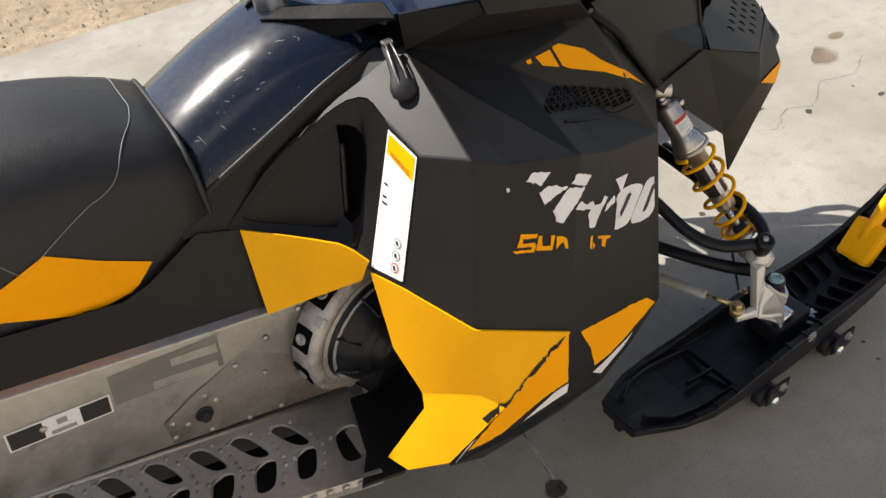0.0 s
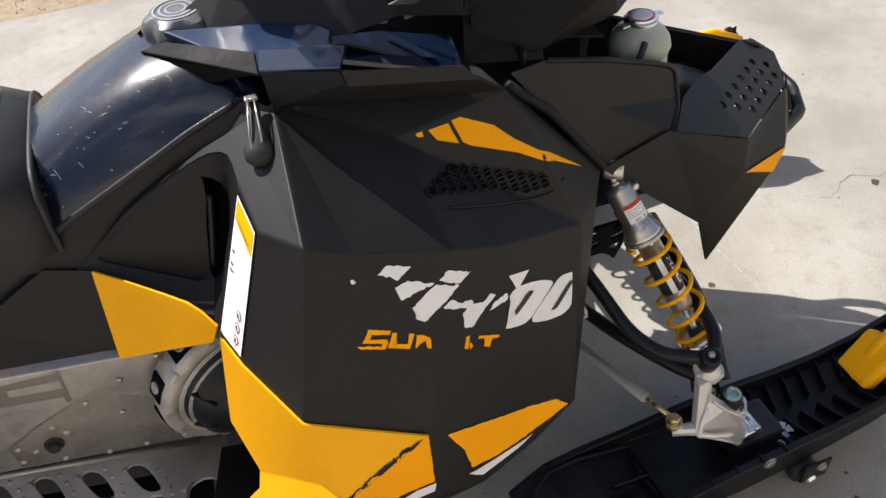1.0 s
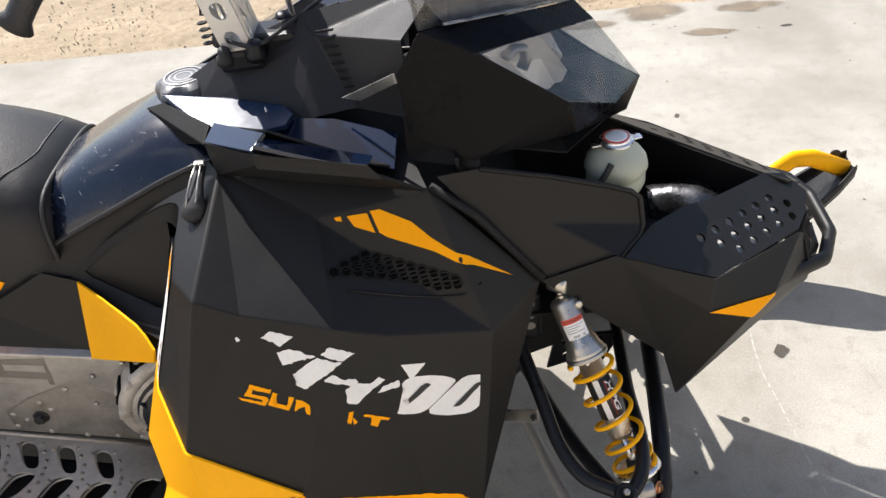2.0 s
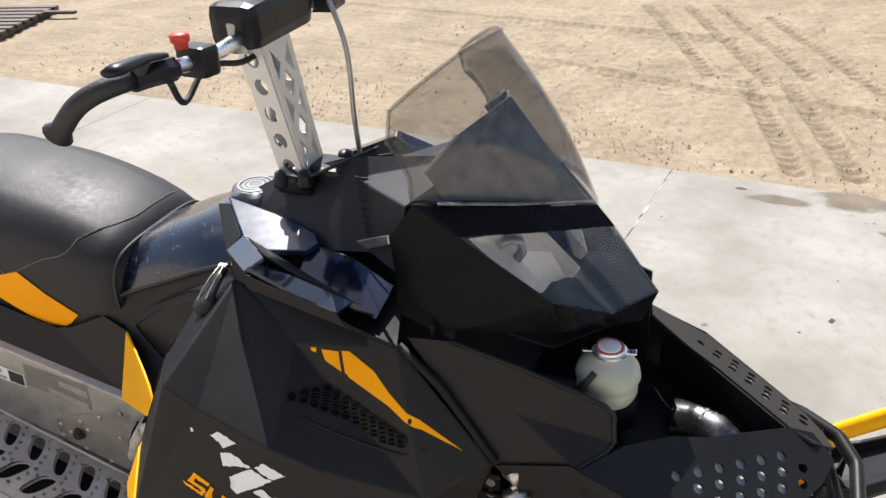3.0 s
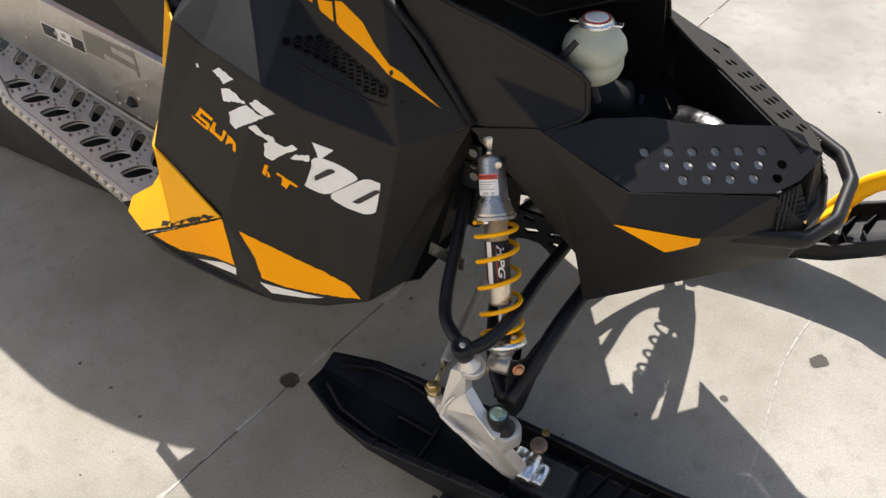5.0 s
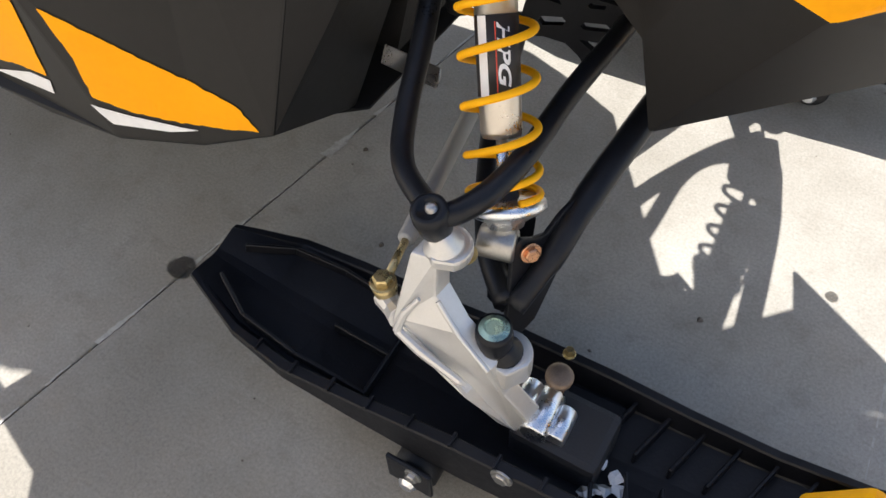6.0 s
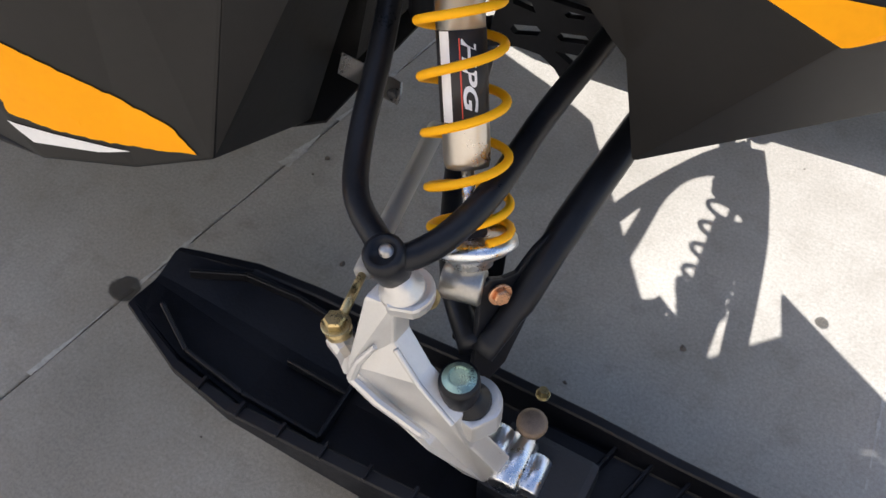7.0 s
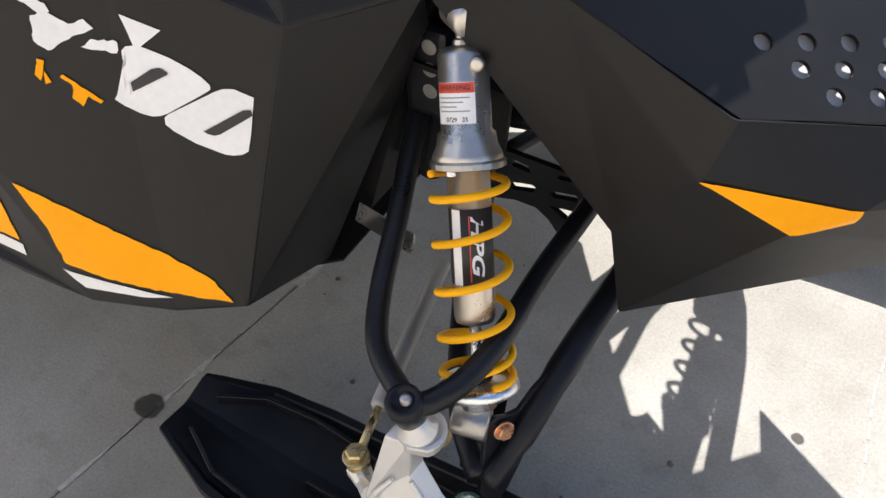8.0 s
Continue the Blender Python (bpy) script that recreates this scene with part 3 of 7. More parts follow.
# a ribbed steel ramp lying on the dirt beside the slab
ramp = thing("loading_ramp", "dark brown ribbed steel ramp lying on the dirt", "ramp", (-6.2, 3.45, 0.0))
RAMP = mat("brown rusted steel", (0.10, 0.075, 0.06), 0.65, metal=0.3, var=0.35, scale=8)
ramp_m = pose(-6.05, 3.55, 0.02, 0, 0, 14)
for k in range(9):
    part("rib", block((1.7, 0.075, 0.03), Matrix.Translation((-6.2, 3.45, 0)).inverted() @ ramp_m @ Matrix.Translation((0, -0.44 + 0.11 * k, 0.02)), 0.006, None, 1), RAMP, ramp)
for x in (-0.8, 0.0, 0.8):
    part("cross_bar", block((0.06, 1.0, 0.03), Matrix.Translation((-6.2, 3.45, 0)).inverted() @ ramp_m @ Matrix.Translation((x, 0, -0.012)), 0.005, None, 1), RAMP, ramp)
part("hook_bar", block((0.30, 0.05, 0.025), Matrix.Translation((-6.2, 3.45, 0)).inverted() @ ramp_m @ Matrix.Translation((0.97, 0.28, 0.02)), 0.006, None, 1), RAMP, ramp)

# an added wall, unseen behind the camera, bounces warm sunlight into the shade
bm = block((18.0, 0.2, 2.2), Matrix.Translation((-0.5, -2.55, 1.1)), 0.01)
tagged(part("bounce_wall", bm, BOUNCE, None), "unseen cream wall added to bounce warm light", "wall", kind="structure")

# ---- the snowmobile ----
sled = thing("snowmobile", "black and yellow mountain snowmobile with open hood parked on concrete", "snowmobile")

# corner points of the side panel on the camera's side
SP = {
    "P": (-0.332, -0.233, 0.933), "u1": (-0.378, -0.217, 0.910), "u2": (-0.402, -0.212, 0.897), "u3": (-0.437, -0.203, 0.879), "u4": (-0.492, -0.195, 0.848), "u5": (-0.539, -0.189, 0.821), "tip": (-0.571, -0.188, 0.802),
    "l1": (-0.540, -0.191, 0.8195), "l2": (-0.493, -0.200, 0.846), "l3": (-0.465, -0.204, 0.861), "l4": (-0.448, -0.209, 0.870), "l5": (-0.431, -0.216, 0.878), "l6": (-0.416, -0.228, 0.883), "l7": (-0.409, -0.240, 0.884), "l8": (-0.406, -0.254, 0.880), "l9": (-0.406, -0.275, 0.873), "L1": (-0.407, -0.297, 0.865), "L2": (-0.401, -0.367, 0.845),
    "F": (-0.354, -0.429, 0.850), "G": (-0.166, -0.434, 0.776), "R1": (-0.494, -0.335, 0.655), "R2": (-0.473, -0.403, 0.660),
    "D": (-0.418, -0.500, 0.620), "Y1": (-0.255, -0.522, 0.520), "M": (-0.277, -0.535, 0.346), "M2": (-0.178, -0.522, 0.338), "C1": (-0.100, -0.420, 0.742),
    "C2": (-0.073, -0.490, 0.349), "V": (0.056, -0.377, 0.690), "B": (0.014, -0.462, 0.380), "U": (0.138, -0.283, 0.700),
    "ga": (-0.297, -0.430, 0.817), "gb": (-0.260, -0.334, 0.856), "T": (-0.020, -0.278, 0.893), "W": (-0.017, -0.289, 0.275), "U2": (0.125, -0.255, 0.650), "N": (-0.510, -0.540, 0.392), "N2": (-0.450, -0.545, 0.367), "N3": (-0.360, -0.543, 0.361), "H": (-0.190, -0.295, 0.875), "K": (-0.44, -0.47, 0.330), "K3": (-0.12, -0.43, 0.31),
}
ARCH = "P u1 u2 u3 u4 u5 tip l1 l2 l3 l4 l5 l6 l7 l8 l9 L1 L2 F"
SP.update(level({k: SP[k] for k in ARCH.split()}))
SIDE_FACES = [ARCH, "P F ga gb", "gb ga G", "L1 R1 R2 L2", "L2 R2 D F", "F D Y1 G ga", "G Y1 M2 C2 C1", "C1 C2 B V", "P gb G H", "P H T", "G C1 H", "C1 V H", "V T H", "V U T", "V B W U2 U", "Y1 N N2 N3 M M2", "N N2 K", "N2 N3 K", "N3 M K", "M M2 K3 K", "M2 C2 K3", "C2 K3 W B"]
sides = []
for far in (False, True):
    sp = part("side_panel", panel(SP, SIDE_FACES, 0.004, 0.005, far), BLACK, sled, "matt black faceted plastic side panel")
    sides.append(sp)
side = sides[0]

# yellow lower rear corner of the panel, with its toe guard
YP = {"R1": (-0.496, -0.337, 0.655), "R2": (-0.475, -0.407, 0.659), "D": (-0.420, -0.505, 0.619), "Y1": (-0.258, -0.528, 0.526), "J": (-0.400, -0.541, 0.456),
      "K2": (-0.424, -0.505, 0.476), "K1": (-0.500, -0.462, 0.492), "R3": (-0.516, -0.420, 0.570), "T1": (-0.586, -0.485, 0.420), "T2": (-0.570, -0.516, 0.408), "S": (-0.508, -0.538, 0.398), "nt": (-0.508, -0.478, 0.474)}
for far in (False, True):
    part("lower_panel", panel(YP, ["R1 R2 D K2 K1 R3", "D Y1 J K2", "K1 K2 T2 T1 nt", "K2 J S T2"], 0.004, 0.004, far), YELLOW, sled, "bright yellow lower side panel with toe guard", crisp=26)

# rear side cover behind the panel: an arched border round a sunk field, with its grab slot
def inward(p, d):
    return (p[0] + 0.24 * d, p[1] + 0.91 * d, p[2] - 0.33 * d)


RC = {"o1": (-0.655, -0.200, 0.738), "o2": (-0.571, -0.190, 0.799), "L": (-0.409, -0.297, 0.861), "R": (-0.494, -0.333, 0.655), "o5": (-0.497, -0.300, 0.664), "o6": (-0.640, -0.222, 0.712), "o7": (-0.648, -0.245, 0.62), "o8": (-0.51, -0.300, 0.62),
      "b1": (-0.561, -0.199, 0.794), "b2": (-0.509, -0.203, 0.820), "b3": (-0.474, -0.207, 0.834), "b4": (-0.453, -0.213, 0.842), "b5": (-0.4385, -0.221, 0.841), "b6": (-0.4285, -0.230, 0.834), "b7": (-0.4245, -0.236, 0.822), "b8": (-0.4262, -0.242, 0.806),
      "b9": (-0.4355, -0.252, 0.776), "b10": (-0.451, -0.259, 0.744), "b11": (-0.4655, -0.267, 0.711), "b12": (-0.481, -0.262, 0.695), "i5": (-0.502, -0.250, 0.690), "i6": (-0.618, -0.204, 0.735), "i1": (-0.628, -0.199, 0.745)}
for k in range(1, 10):
    p = SP["l%d" % k]
    RC["l%d" % k] = (p[0], p[1] + 0.001, p[2] - 0.003)
for a, b, d in [("i1", "c0", 0.003), ("b1", "c1", 0.003), ("b2", "c2", 0.004), ("b3", "c3", 0.005), ("b4", "c4", 0.008), ("i5", "c5", 0.005), ("i6", "c6", 0.003)] + [("b%d" % k, "w%d" % k, 0.040) for k in range(4, 13)]:
    RC[b] = inward(RC[a], d)
for k, p in enumerate([(-0.457, -0.220, 0.811), (-0.469, -0.231, 0.772), (-0.477, -0.241, 0.739), (-0.486, -0.252, 0.705)]):
    RC["s%d" % (k + 1)], RC["t%d" % (k + 1)] = inward(p, 0.009), inward(p, 0.040)
COVER_FACES = ["o1 o2 b1 i1", "o2 l1 b2 b1", "l1 l2 b3 b2", "l2 l3 b3", "l3 l4 b4 b3", "l4 l5 b5 b4", "l5 l6 b6 b5", "l6 l7 b7 b6", "l7 l8 b7", "l8 l9 b8 b7", "l9 L b9 b8", "L R b11 b10 b9", "b11 R o5 b12", "b12 o5 o6 i5", "i5 o6 i6", "o1 i1 i6 o6", "o6 o5 o8 o7",
               "b1 b2 c2 c1", "b2 b3 c3 c2", "b3 b4 c4 c3", "i1 b1 c1 c0", "i6 i1 c0 c6", "i5 i6 c6 c5", "c0 c1 c2 c3 c4 s1 c6", "s1 s2 s3 s4 c5 c6", "b12 i5 c5 s4"]
SLOT_FACES = ["b4 b5 w5 w4", "b5 b6 w6 w5", "b6 b7 w7 w6", "b7 b8 w8 w7", "b8 b9 w9 w8", "b9 b10 w10 w9", "b10 b11 w11 w10", "b11 b12 w12 w11", "s1 t1 t2 s2", "s2 t2 t3 s3", "s3 t3 t4 s4", "c4 b4 w4 t1 s1", "w4 w5 w6 w7 t1", "t1 w7 w8 t2", "t2 w8 w9 t3", "t3 w9 w10 t4", "t4 w10 w11 w12"]
for far in (False, True):
    rc = part("rear_cover", panel(RC, COVER_FACES, 0.003, 0.0, far, 3), BLACK, sled, "black plastic cover with a sunk triangular field and a grab slot", crisp=42)
    # the well's shade is put into its colour, darker than the cover's plastic
    part("slot_well", panel(RC, SLOT_FACES, 0.001, 0, far), SHADE_BLACK, rc, "well behind the grab slot with its shade painted black")
    lip = [inward(p, 0.016) for p in ((-0.453, -0.224, 0.812), (-0.462, -0.234, 0.775), (-0.472, -0.244, 0.739), (-0.481, -0.254, 0.708))]
    part("slot_tongue", sweep(spline([flip(v) if far else Vector(v) for v in lip], 4), 0.0055, 8), SATIN, rc, "glossy inner edge of the slot", True)
RY = {"a": (-0.640, -0.216, 0.737), "b": (-0.589, -0.254, 0.725), "b2": (-0.550, -0.284, 0.714), "c": (-0.524, -0.305, 0.706), "c2": (-0.509, -0.319, 0.694), "d": (-0.495, -0.336, 0.676), "e": (-0.508, -0.327, 0.638), "g": (-0.650, -0.266, 0.602)}
for far in (False, True):
    part("cover_trim", panel(RY, ["a b g", "b b2 e g", "b2 c c2 e", "c2 d e"], 0.004, 0.0, far), YELLOW, sled, "yellow corner of the rear cover", crisp=40)

# nose skin below the lip
NS = {"U": (0.140, -0.283, 0.700), "S1": (0.268, -0.280, 0.722), "LM": (0.420, -0.284, 0.668), "nl": (0.408, -0.303, 0.616), "nr": (0.536, -0.251, 0.596), "LR": (0.612, -0.140, 0.632),
      "t1": (0.668, -0.105, 0.560), "t2": (0.655, -0.115, 0.495), "nm": (0.489, -0.280, 0.572), "N1": (0.370, -0.297, 0.412), "E1": (0.345, -0.290, 0.520), "c1": (0.685, MID, 0.555), "c2": (0.67, MID, 0.48)}
for far in (False, True):
    part("nose_panel", panel(NS, ["U S1 E1", "S1 LM nl", "S1 nl E1", "nl LM LR nr", "nr LR t1", "nl nr nm", "E1 nl nm N1", "nm nr t1 t2", "N1 nm t2", "t1 c1 c2 t2"], 0.004, 0.004, far), BLACK, sled, "matt black lower nose panel", crisp=14)

# perforated hood panel above the lip
def perforated(far):
    o = [Vector(v) for v in ((0.270, -0.279, 0.724), (0.345, -0.279, 0.695), (0.423, -0.277, 0.666), (0.609, -0.136, 0.635), (0.636, -0.092, 0.639), (0.652, -0.045, 0.650), (0.615, -0.018, 0.675), (0.575, -0.031, 0.688), (0.539, -0.058, 0.694), (0.449, -0.124, 0.710), (0.400, -0.150, 0.722), (0.330, -0.205, 0.728))]
    a, ax = Vector((0.414, -0.208, 0.695)), Vector((0.154, 0.122, -0.024)).normalized()
    n = ax.cross(Vector((0.0205, -0.040, -0.0235))).normalized()
    if n.z < 0:
        n = -n
    ay = n.cross(ax)
    if ay.z < 0:
        ay = -ay
    flat = [((v - a).dot(ax), (v - a).dot(ay)) for v in o]
    du = 0.0396
    holes = []
    for row, (cnt, sh) in enumerate(((6, 0.0), (6, 0.73), (5, 1.40))):
        for k in range(cnt):
            holes.append(((k + sh) * du, -row * 0.0245))
    r, seg = 0.0086, 14
    bm = bmesh.new()
    step = 0.5
    # one face with round holes: triangulated fill between the outline and the hole rims
    edges = []
    def ring(pts):
        vs = [bm.verts.new((x, y, 0)) for x, y in pts]
        es = [bm.edges.new((vs[i], vs[(i + 1) % len(vs)])) for i in range(len(vs))]
        edges.extend(es)
        return vs
    ring(flat)
    for hx, hy in holes:
        ring([(hx + r * math.cos(2 * math.pi * k / seg), hy + r * math.sin(2 * math.pi * k / seg)) for k in range(seg)])
    bmesh.ops.triangle_fill(bm, edges=edges, use_beauty=True)
    inside = [f for f in bm.faces if any((f.calc_center_median().x - hx) ** 2 + (f.calc_center_median().y - hy) ** 2 < (r * 0.9) ** 2 for hx, hy in holes)]
    bmesh.ops.delete(bm, geom=inside, context="FACES_ONLY")
    m = Matrix((ax, ay, ax.cross(ay))).transposed().to_4x4()
    m.translation = a
    bmesh.ops.transform(bm, matrix=m, verts=bm.verts)
    bmesh.ops.recalc_face_normals(bm, faces=bm.faces)
    if bm.faces[:][0].normal.dot(n) < 0:
        bmesh.ops.reverse_faces(bm, faces=bm.faces)
    bmesh.ops.solidify(bm, geom=bm.faces[:], thickness=0.004)
    if far:
        for v in bm.verts:
            v.co = flip(v.co)
    return bm


for far in (False, True):
    part("hood_panel", perforated(far), BLACK, sled, "matt black hood panel drilled with round holes")
# added pale sheet: its colour imitates sunlit surfaces showing through the holes
for far in (False, True):
    foil = [Vector(v) - Vector((0.384, -0.314, 0.869)) * 0.0085 for v in ((0.395, -0.250, 0.686), (0.460, -0.246, 0.660), (0.600, -0.134, 0.638), (0.575, -0.066, 0.674), (0.40, -0.185, 0.706))]
    part("hole_sheet", panel({k: tuple(v) for k, v in zip("abcde", foil)}, ["a b c d e"], 0.001, 0, far), HOLE_BACKING, sled, "pale sheet added to make the drilled holes look bright")
FC = {"a": (0.605, -0.024, 0.676), "b": (0.648, -0.047, 0.646), "d": (0.660, -0.09, 0.56), "a2": flip((0.605, -0.024, 0.676)), "b2": flip((0.648, -0.047, 0.646)), "d2": flip((0.660, -0.09, 0.56)), "m": (0.672, MID, 0.56)}
part("nose_cap", panel(FC, ["a b b2 a2", "b d m d2 b2"], 0.005, 0.004), BLACK, sled, "black nose cap under the bumper")
for far in (False, True):
    part("bay_side", panel({"a": (0.345, -0.196, 0.722), "b": (0.449, -0.124, 0.706), "c": (0.575, -0.031, 0.684), "d": (0.575, -0.040, 0.56), "e": (0.449, -0.150, 0.57), "f": (0.345, -0.22, 0.58)}, ["a b e f", "b c d e"], 0.004, 0, far), DARK, sled, "dark inner side of the open hood")
    grid = [(0.612, -0.134, 0.628), (0.640, -0.094, 0.634), (0.662, -0.090, 0.575), (0.628, -0.150, 0.575)]
    part("nose_grille", panel(dict(zip("abcd", grid)), ["a b c d"], 0.003, 0, far), DARK, sled, "black mesh grille beside the bumper")
    wires = bmesh.new()
    for k in range(1, 6):
        for p, q in ((inquad_at(grid, k / 6, 0), inquad_at(grid, max(0, k / 6 - 0.35), 1)), (inquad_at(grid, 0, k / 6), inquad_at(grid, 1, min(1, k / 6 + 0.2)))):
            off = Vector((0.002, -0.003, 0))
            sweep([flip(p + off), flip(q + off)] if far else [p + off, q + off], 0.0016, 5, wires)
    part("grille_mesh", wires, SATIN, sled, "woven black grille wires")

# wall beside the open bay
BW = {"a": (-0.005, -0.262, 0.905), "b": (0.059, -0.245, 0.900), "b2": (0.165, -0.228, 0.862), "b3": (0.255, -0.214, 0.824), "c0": (0.295, -0.207, 0.804), "c": (0.309, -0.206, 0.790), "d": (0.315, -0.213, 0.742), "d2": (0.306, -0.228, 0.732), "e": (0.270, -0.274, 0.725), "f": (0.142, -0.276, 0.702), "m": (0.160, -0.250, 0.790)}
for far in (False, True):
    part("bay_wall", panel(BW, ["a b m f", "b b2 b3 m", "b3 c0 c d m", "d d2 e m", "e f m"], 0.006, 0.004, far), BLACK, sled, "black inner hood wall with a rounded front corner", crisp=40)
    rim_ = [BW[k] for k in ("b", "b2", "b3", "c0", "c", "d", "d2", "e")]
    part("wall_rim", sweep([flip(v) if far else Vector(v) for v in rim_], 0.0045, 8), BLACK, sled, "rolled rim of the hood wall", True)
    part("panel_seal", sweep([flip(v) if far else Vector(v) for v in ((-0.015, -0.274, 0.897), (0.05, -0.277, 0.835), (0.105, -0.279, 0.757), (0.142, -0.283, 0.706))], 0.007, 8), DARK, sled, "black seal along the side panel's edge", True)

part("engine_core", panel({"a": (-0.63, -0.15, 0.62), "b": (-0.42, -0.15, 0.86), "c": (-0.30, -0.17, 0.90), "d": (0.02, -0.235, 0.86), "e": (0.13, -0.24, 0.68), "f": (0.10, -0.235, 0.62), "g": (0.02, -0.235, 0.34), "h": (-0.45, -0.235, 0.36),
                             "a2": (-0.63, 0.14, 0.62), "b2": (-0.42, 0.155, 0.86), "c2": (-0.30, 0.145, 0.90), "d2": (0.02, 0.175, 0.86), "e2": (0.13, 0.18, 0.68), "f2": (0.10, 0.175, 0.62), "g2": (0.02, 0.175, 0.34), "h2": (-0.45, 0.175, 0.36)},
                            ["a b c d e f g h", "a2 b2 c2 d2 e2 f2 g2 h2", "a b b2 a2", "b c c2 b2", "c d d2 c2", "d e e2 d2", "e f f2 e2", "f g g2 f2", "a h h2 a2", "h g g2 h2"], 0.003, 0), DARK, sled, "dark engine bay lining behind the panels")
# floor and back of the open bay
part("bay_floor", panel({"a": (0.02, -0.25, 0.60), "b": (0.30, -0.26, 0.60), "c": (0.60, -0.09, 0.565), "d": (0.60, 0.03, 0.565), "e": (0.30, 0.20, 0.60), "f": (0.02, 0.19, 0.60)}, ["a b c d e f"], 0.006, 0), DARK, sled, "dark bay floor")
part("bay_back", panel({"a": (0.03, -0.24, 0.60), "b": (0.03, 0.18, 0.60), "c": (0.03, 0.18, 0.92), "d": (0.03, -0.24, 0.92)}, ["a b c d"], 0.006, 0), DARK, sled, "dark bay back wall")

part("bay_liner", panel({"a": (0.03, 0.178, 0.58), "b": (0.32, 0.150, 0.58), "c": (0.315, 0.105, 0.865), "d": (0.03, 0.165, 0.93)}, ["a b c", "a c d"], 0.004, 0), DARK, sled, "dark liner on the bay's other side")

# coolant bottle
bx, by = 0.284, -0.130
cb = lathe((bx, by, 0.752), (bx + 0.001, by, 0.86), [(0, 0.020), (0.004, 0.034), (0.014, 0.045), (0.026, 0.0495), (0.038, 0.0490), (0.0415, 0.0465), (0.045, 0.0490), (0.056, 0.0525), (0.070, 0.0495), (0.082, 0.041), (0.090, 0.031), (0.094, 0.024), (0.104, 0.0235)], 32)
bottle = part("coolant_bottle", cb, MILKY, sled, "milky plastic coolant bottle", True)
part("bottle_strap", sweep(spline([(0.226, -0.166, 0.772), (0.240, -0.178, 0.795), (0.256, -0.180, 0.815), (0.270, -0.170, 0.834)]), 0.0055, 8), RUBBER, bottle, "black rubber hose")
part("pressure_cap", lathe((bx, by, 0.848), (bx, by, 0.87), [(0, 0.025), (0.003, 0.028), (0.007, 0.028), (0.009, 0.025), (0.012, 0.024), (0.0125, 0.018)], 28), BRIGHT, bottle, "silver pressure cap", False)
for s in (-1, 1):
    part("cap_ear", block((0.018, 0.014, 0.003), Matrix.Translation((bx + s * 0.033, by + s * 0.006, 0.852)) @ pose(0, 0, 0, 0, 0, 10), 0.0018), BRIGHT, bottle, "pressed cap ear")
part("cap_print", lathe((bx, by, 0.8605), (bx, by, 0.865), [(0, 0.0215), (0.0006, 0.0215), (0.0007, 0.0192), (0, 0.0192)], 28), RED, bottle, "red print ring on the cap")
part("cap_centre", lathe((bx, by, 0.8600), (bx, by, 0.865), [(0, 0.0188), (0.0012, 0.0188), (0.0014, 0.012)], 22), WHITE, bottle, "pale printed cap centre", True)
part("bottle_clamp", lathe((0.253, -0.184, 0.790), (0.262, -0.196, 0.790), [(0, 0.008), (0.003, 0.0085), (0.010, 0.0085), (0.012, 0.006)], 14), STEEL, bottle, "steel hose clamp")
part("bottle_outlet", sweep(spline([(0.288, -0.135, 0.755), (0.292, -0.140, 0.735), (0.300, -0.140, 0.715)]), 0.009, 10), RUBBER, bottle, "black outlet hose")

# exhaust elbow and silencer in the bay
part("exhaust_elbow", sweep(spline([(0.395, 0.05, 0.570), (0.435, 0.04, 0.582), (0.48, 0.015, 0.585), (0.525, -0.005, 0.572), (0.555, -0.005, 0.55)]), [0.05] * 8 + [0.052] * 9 + [0.05] * 8 + [0.046] * 8, 22), PIPE, sled, "heat-stained steel exhaust elbow", True)
rb = bmesh.new()
for s in (0.448, 0.460, 0.472):
    sweep([(s, 0.034 - (s - 0.448) * 0.55, 0.5845), (s + 0.005, 0.0312 - (s - 0.448) * 0.55, 0.585)], 0.0525, 22, rb)
part("elbow_band", rb, PIPE, sled, "ribbed steel band")
part("duct", sweep(spline([(0.05, -0.12, 0.72), (0.14, -0.10, 0.70), (0.22, -0.06, 0.66), (0.30, 0.0, 0.63)]), 0.045, 16), DARK, sled, "black ribbed duct", True)

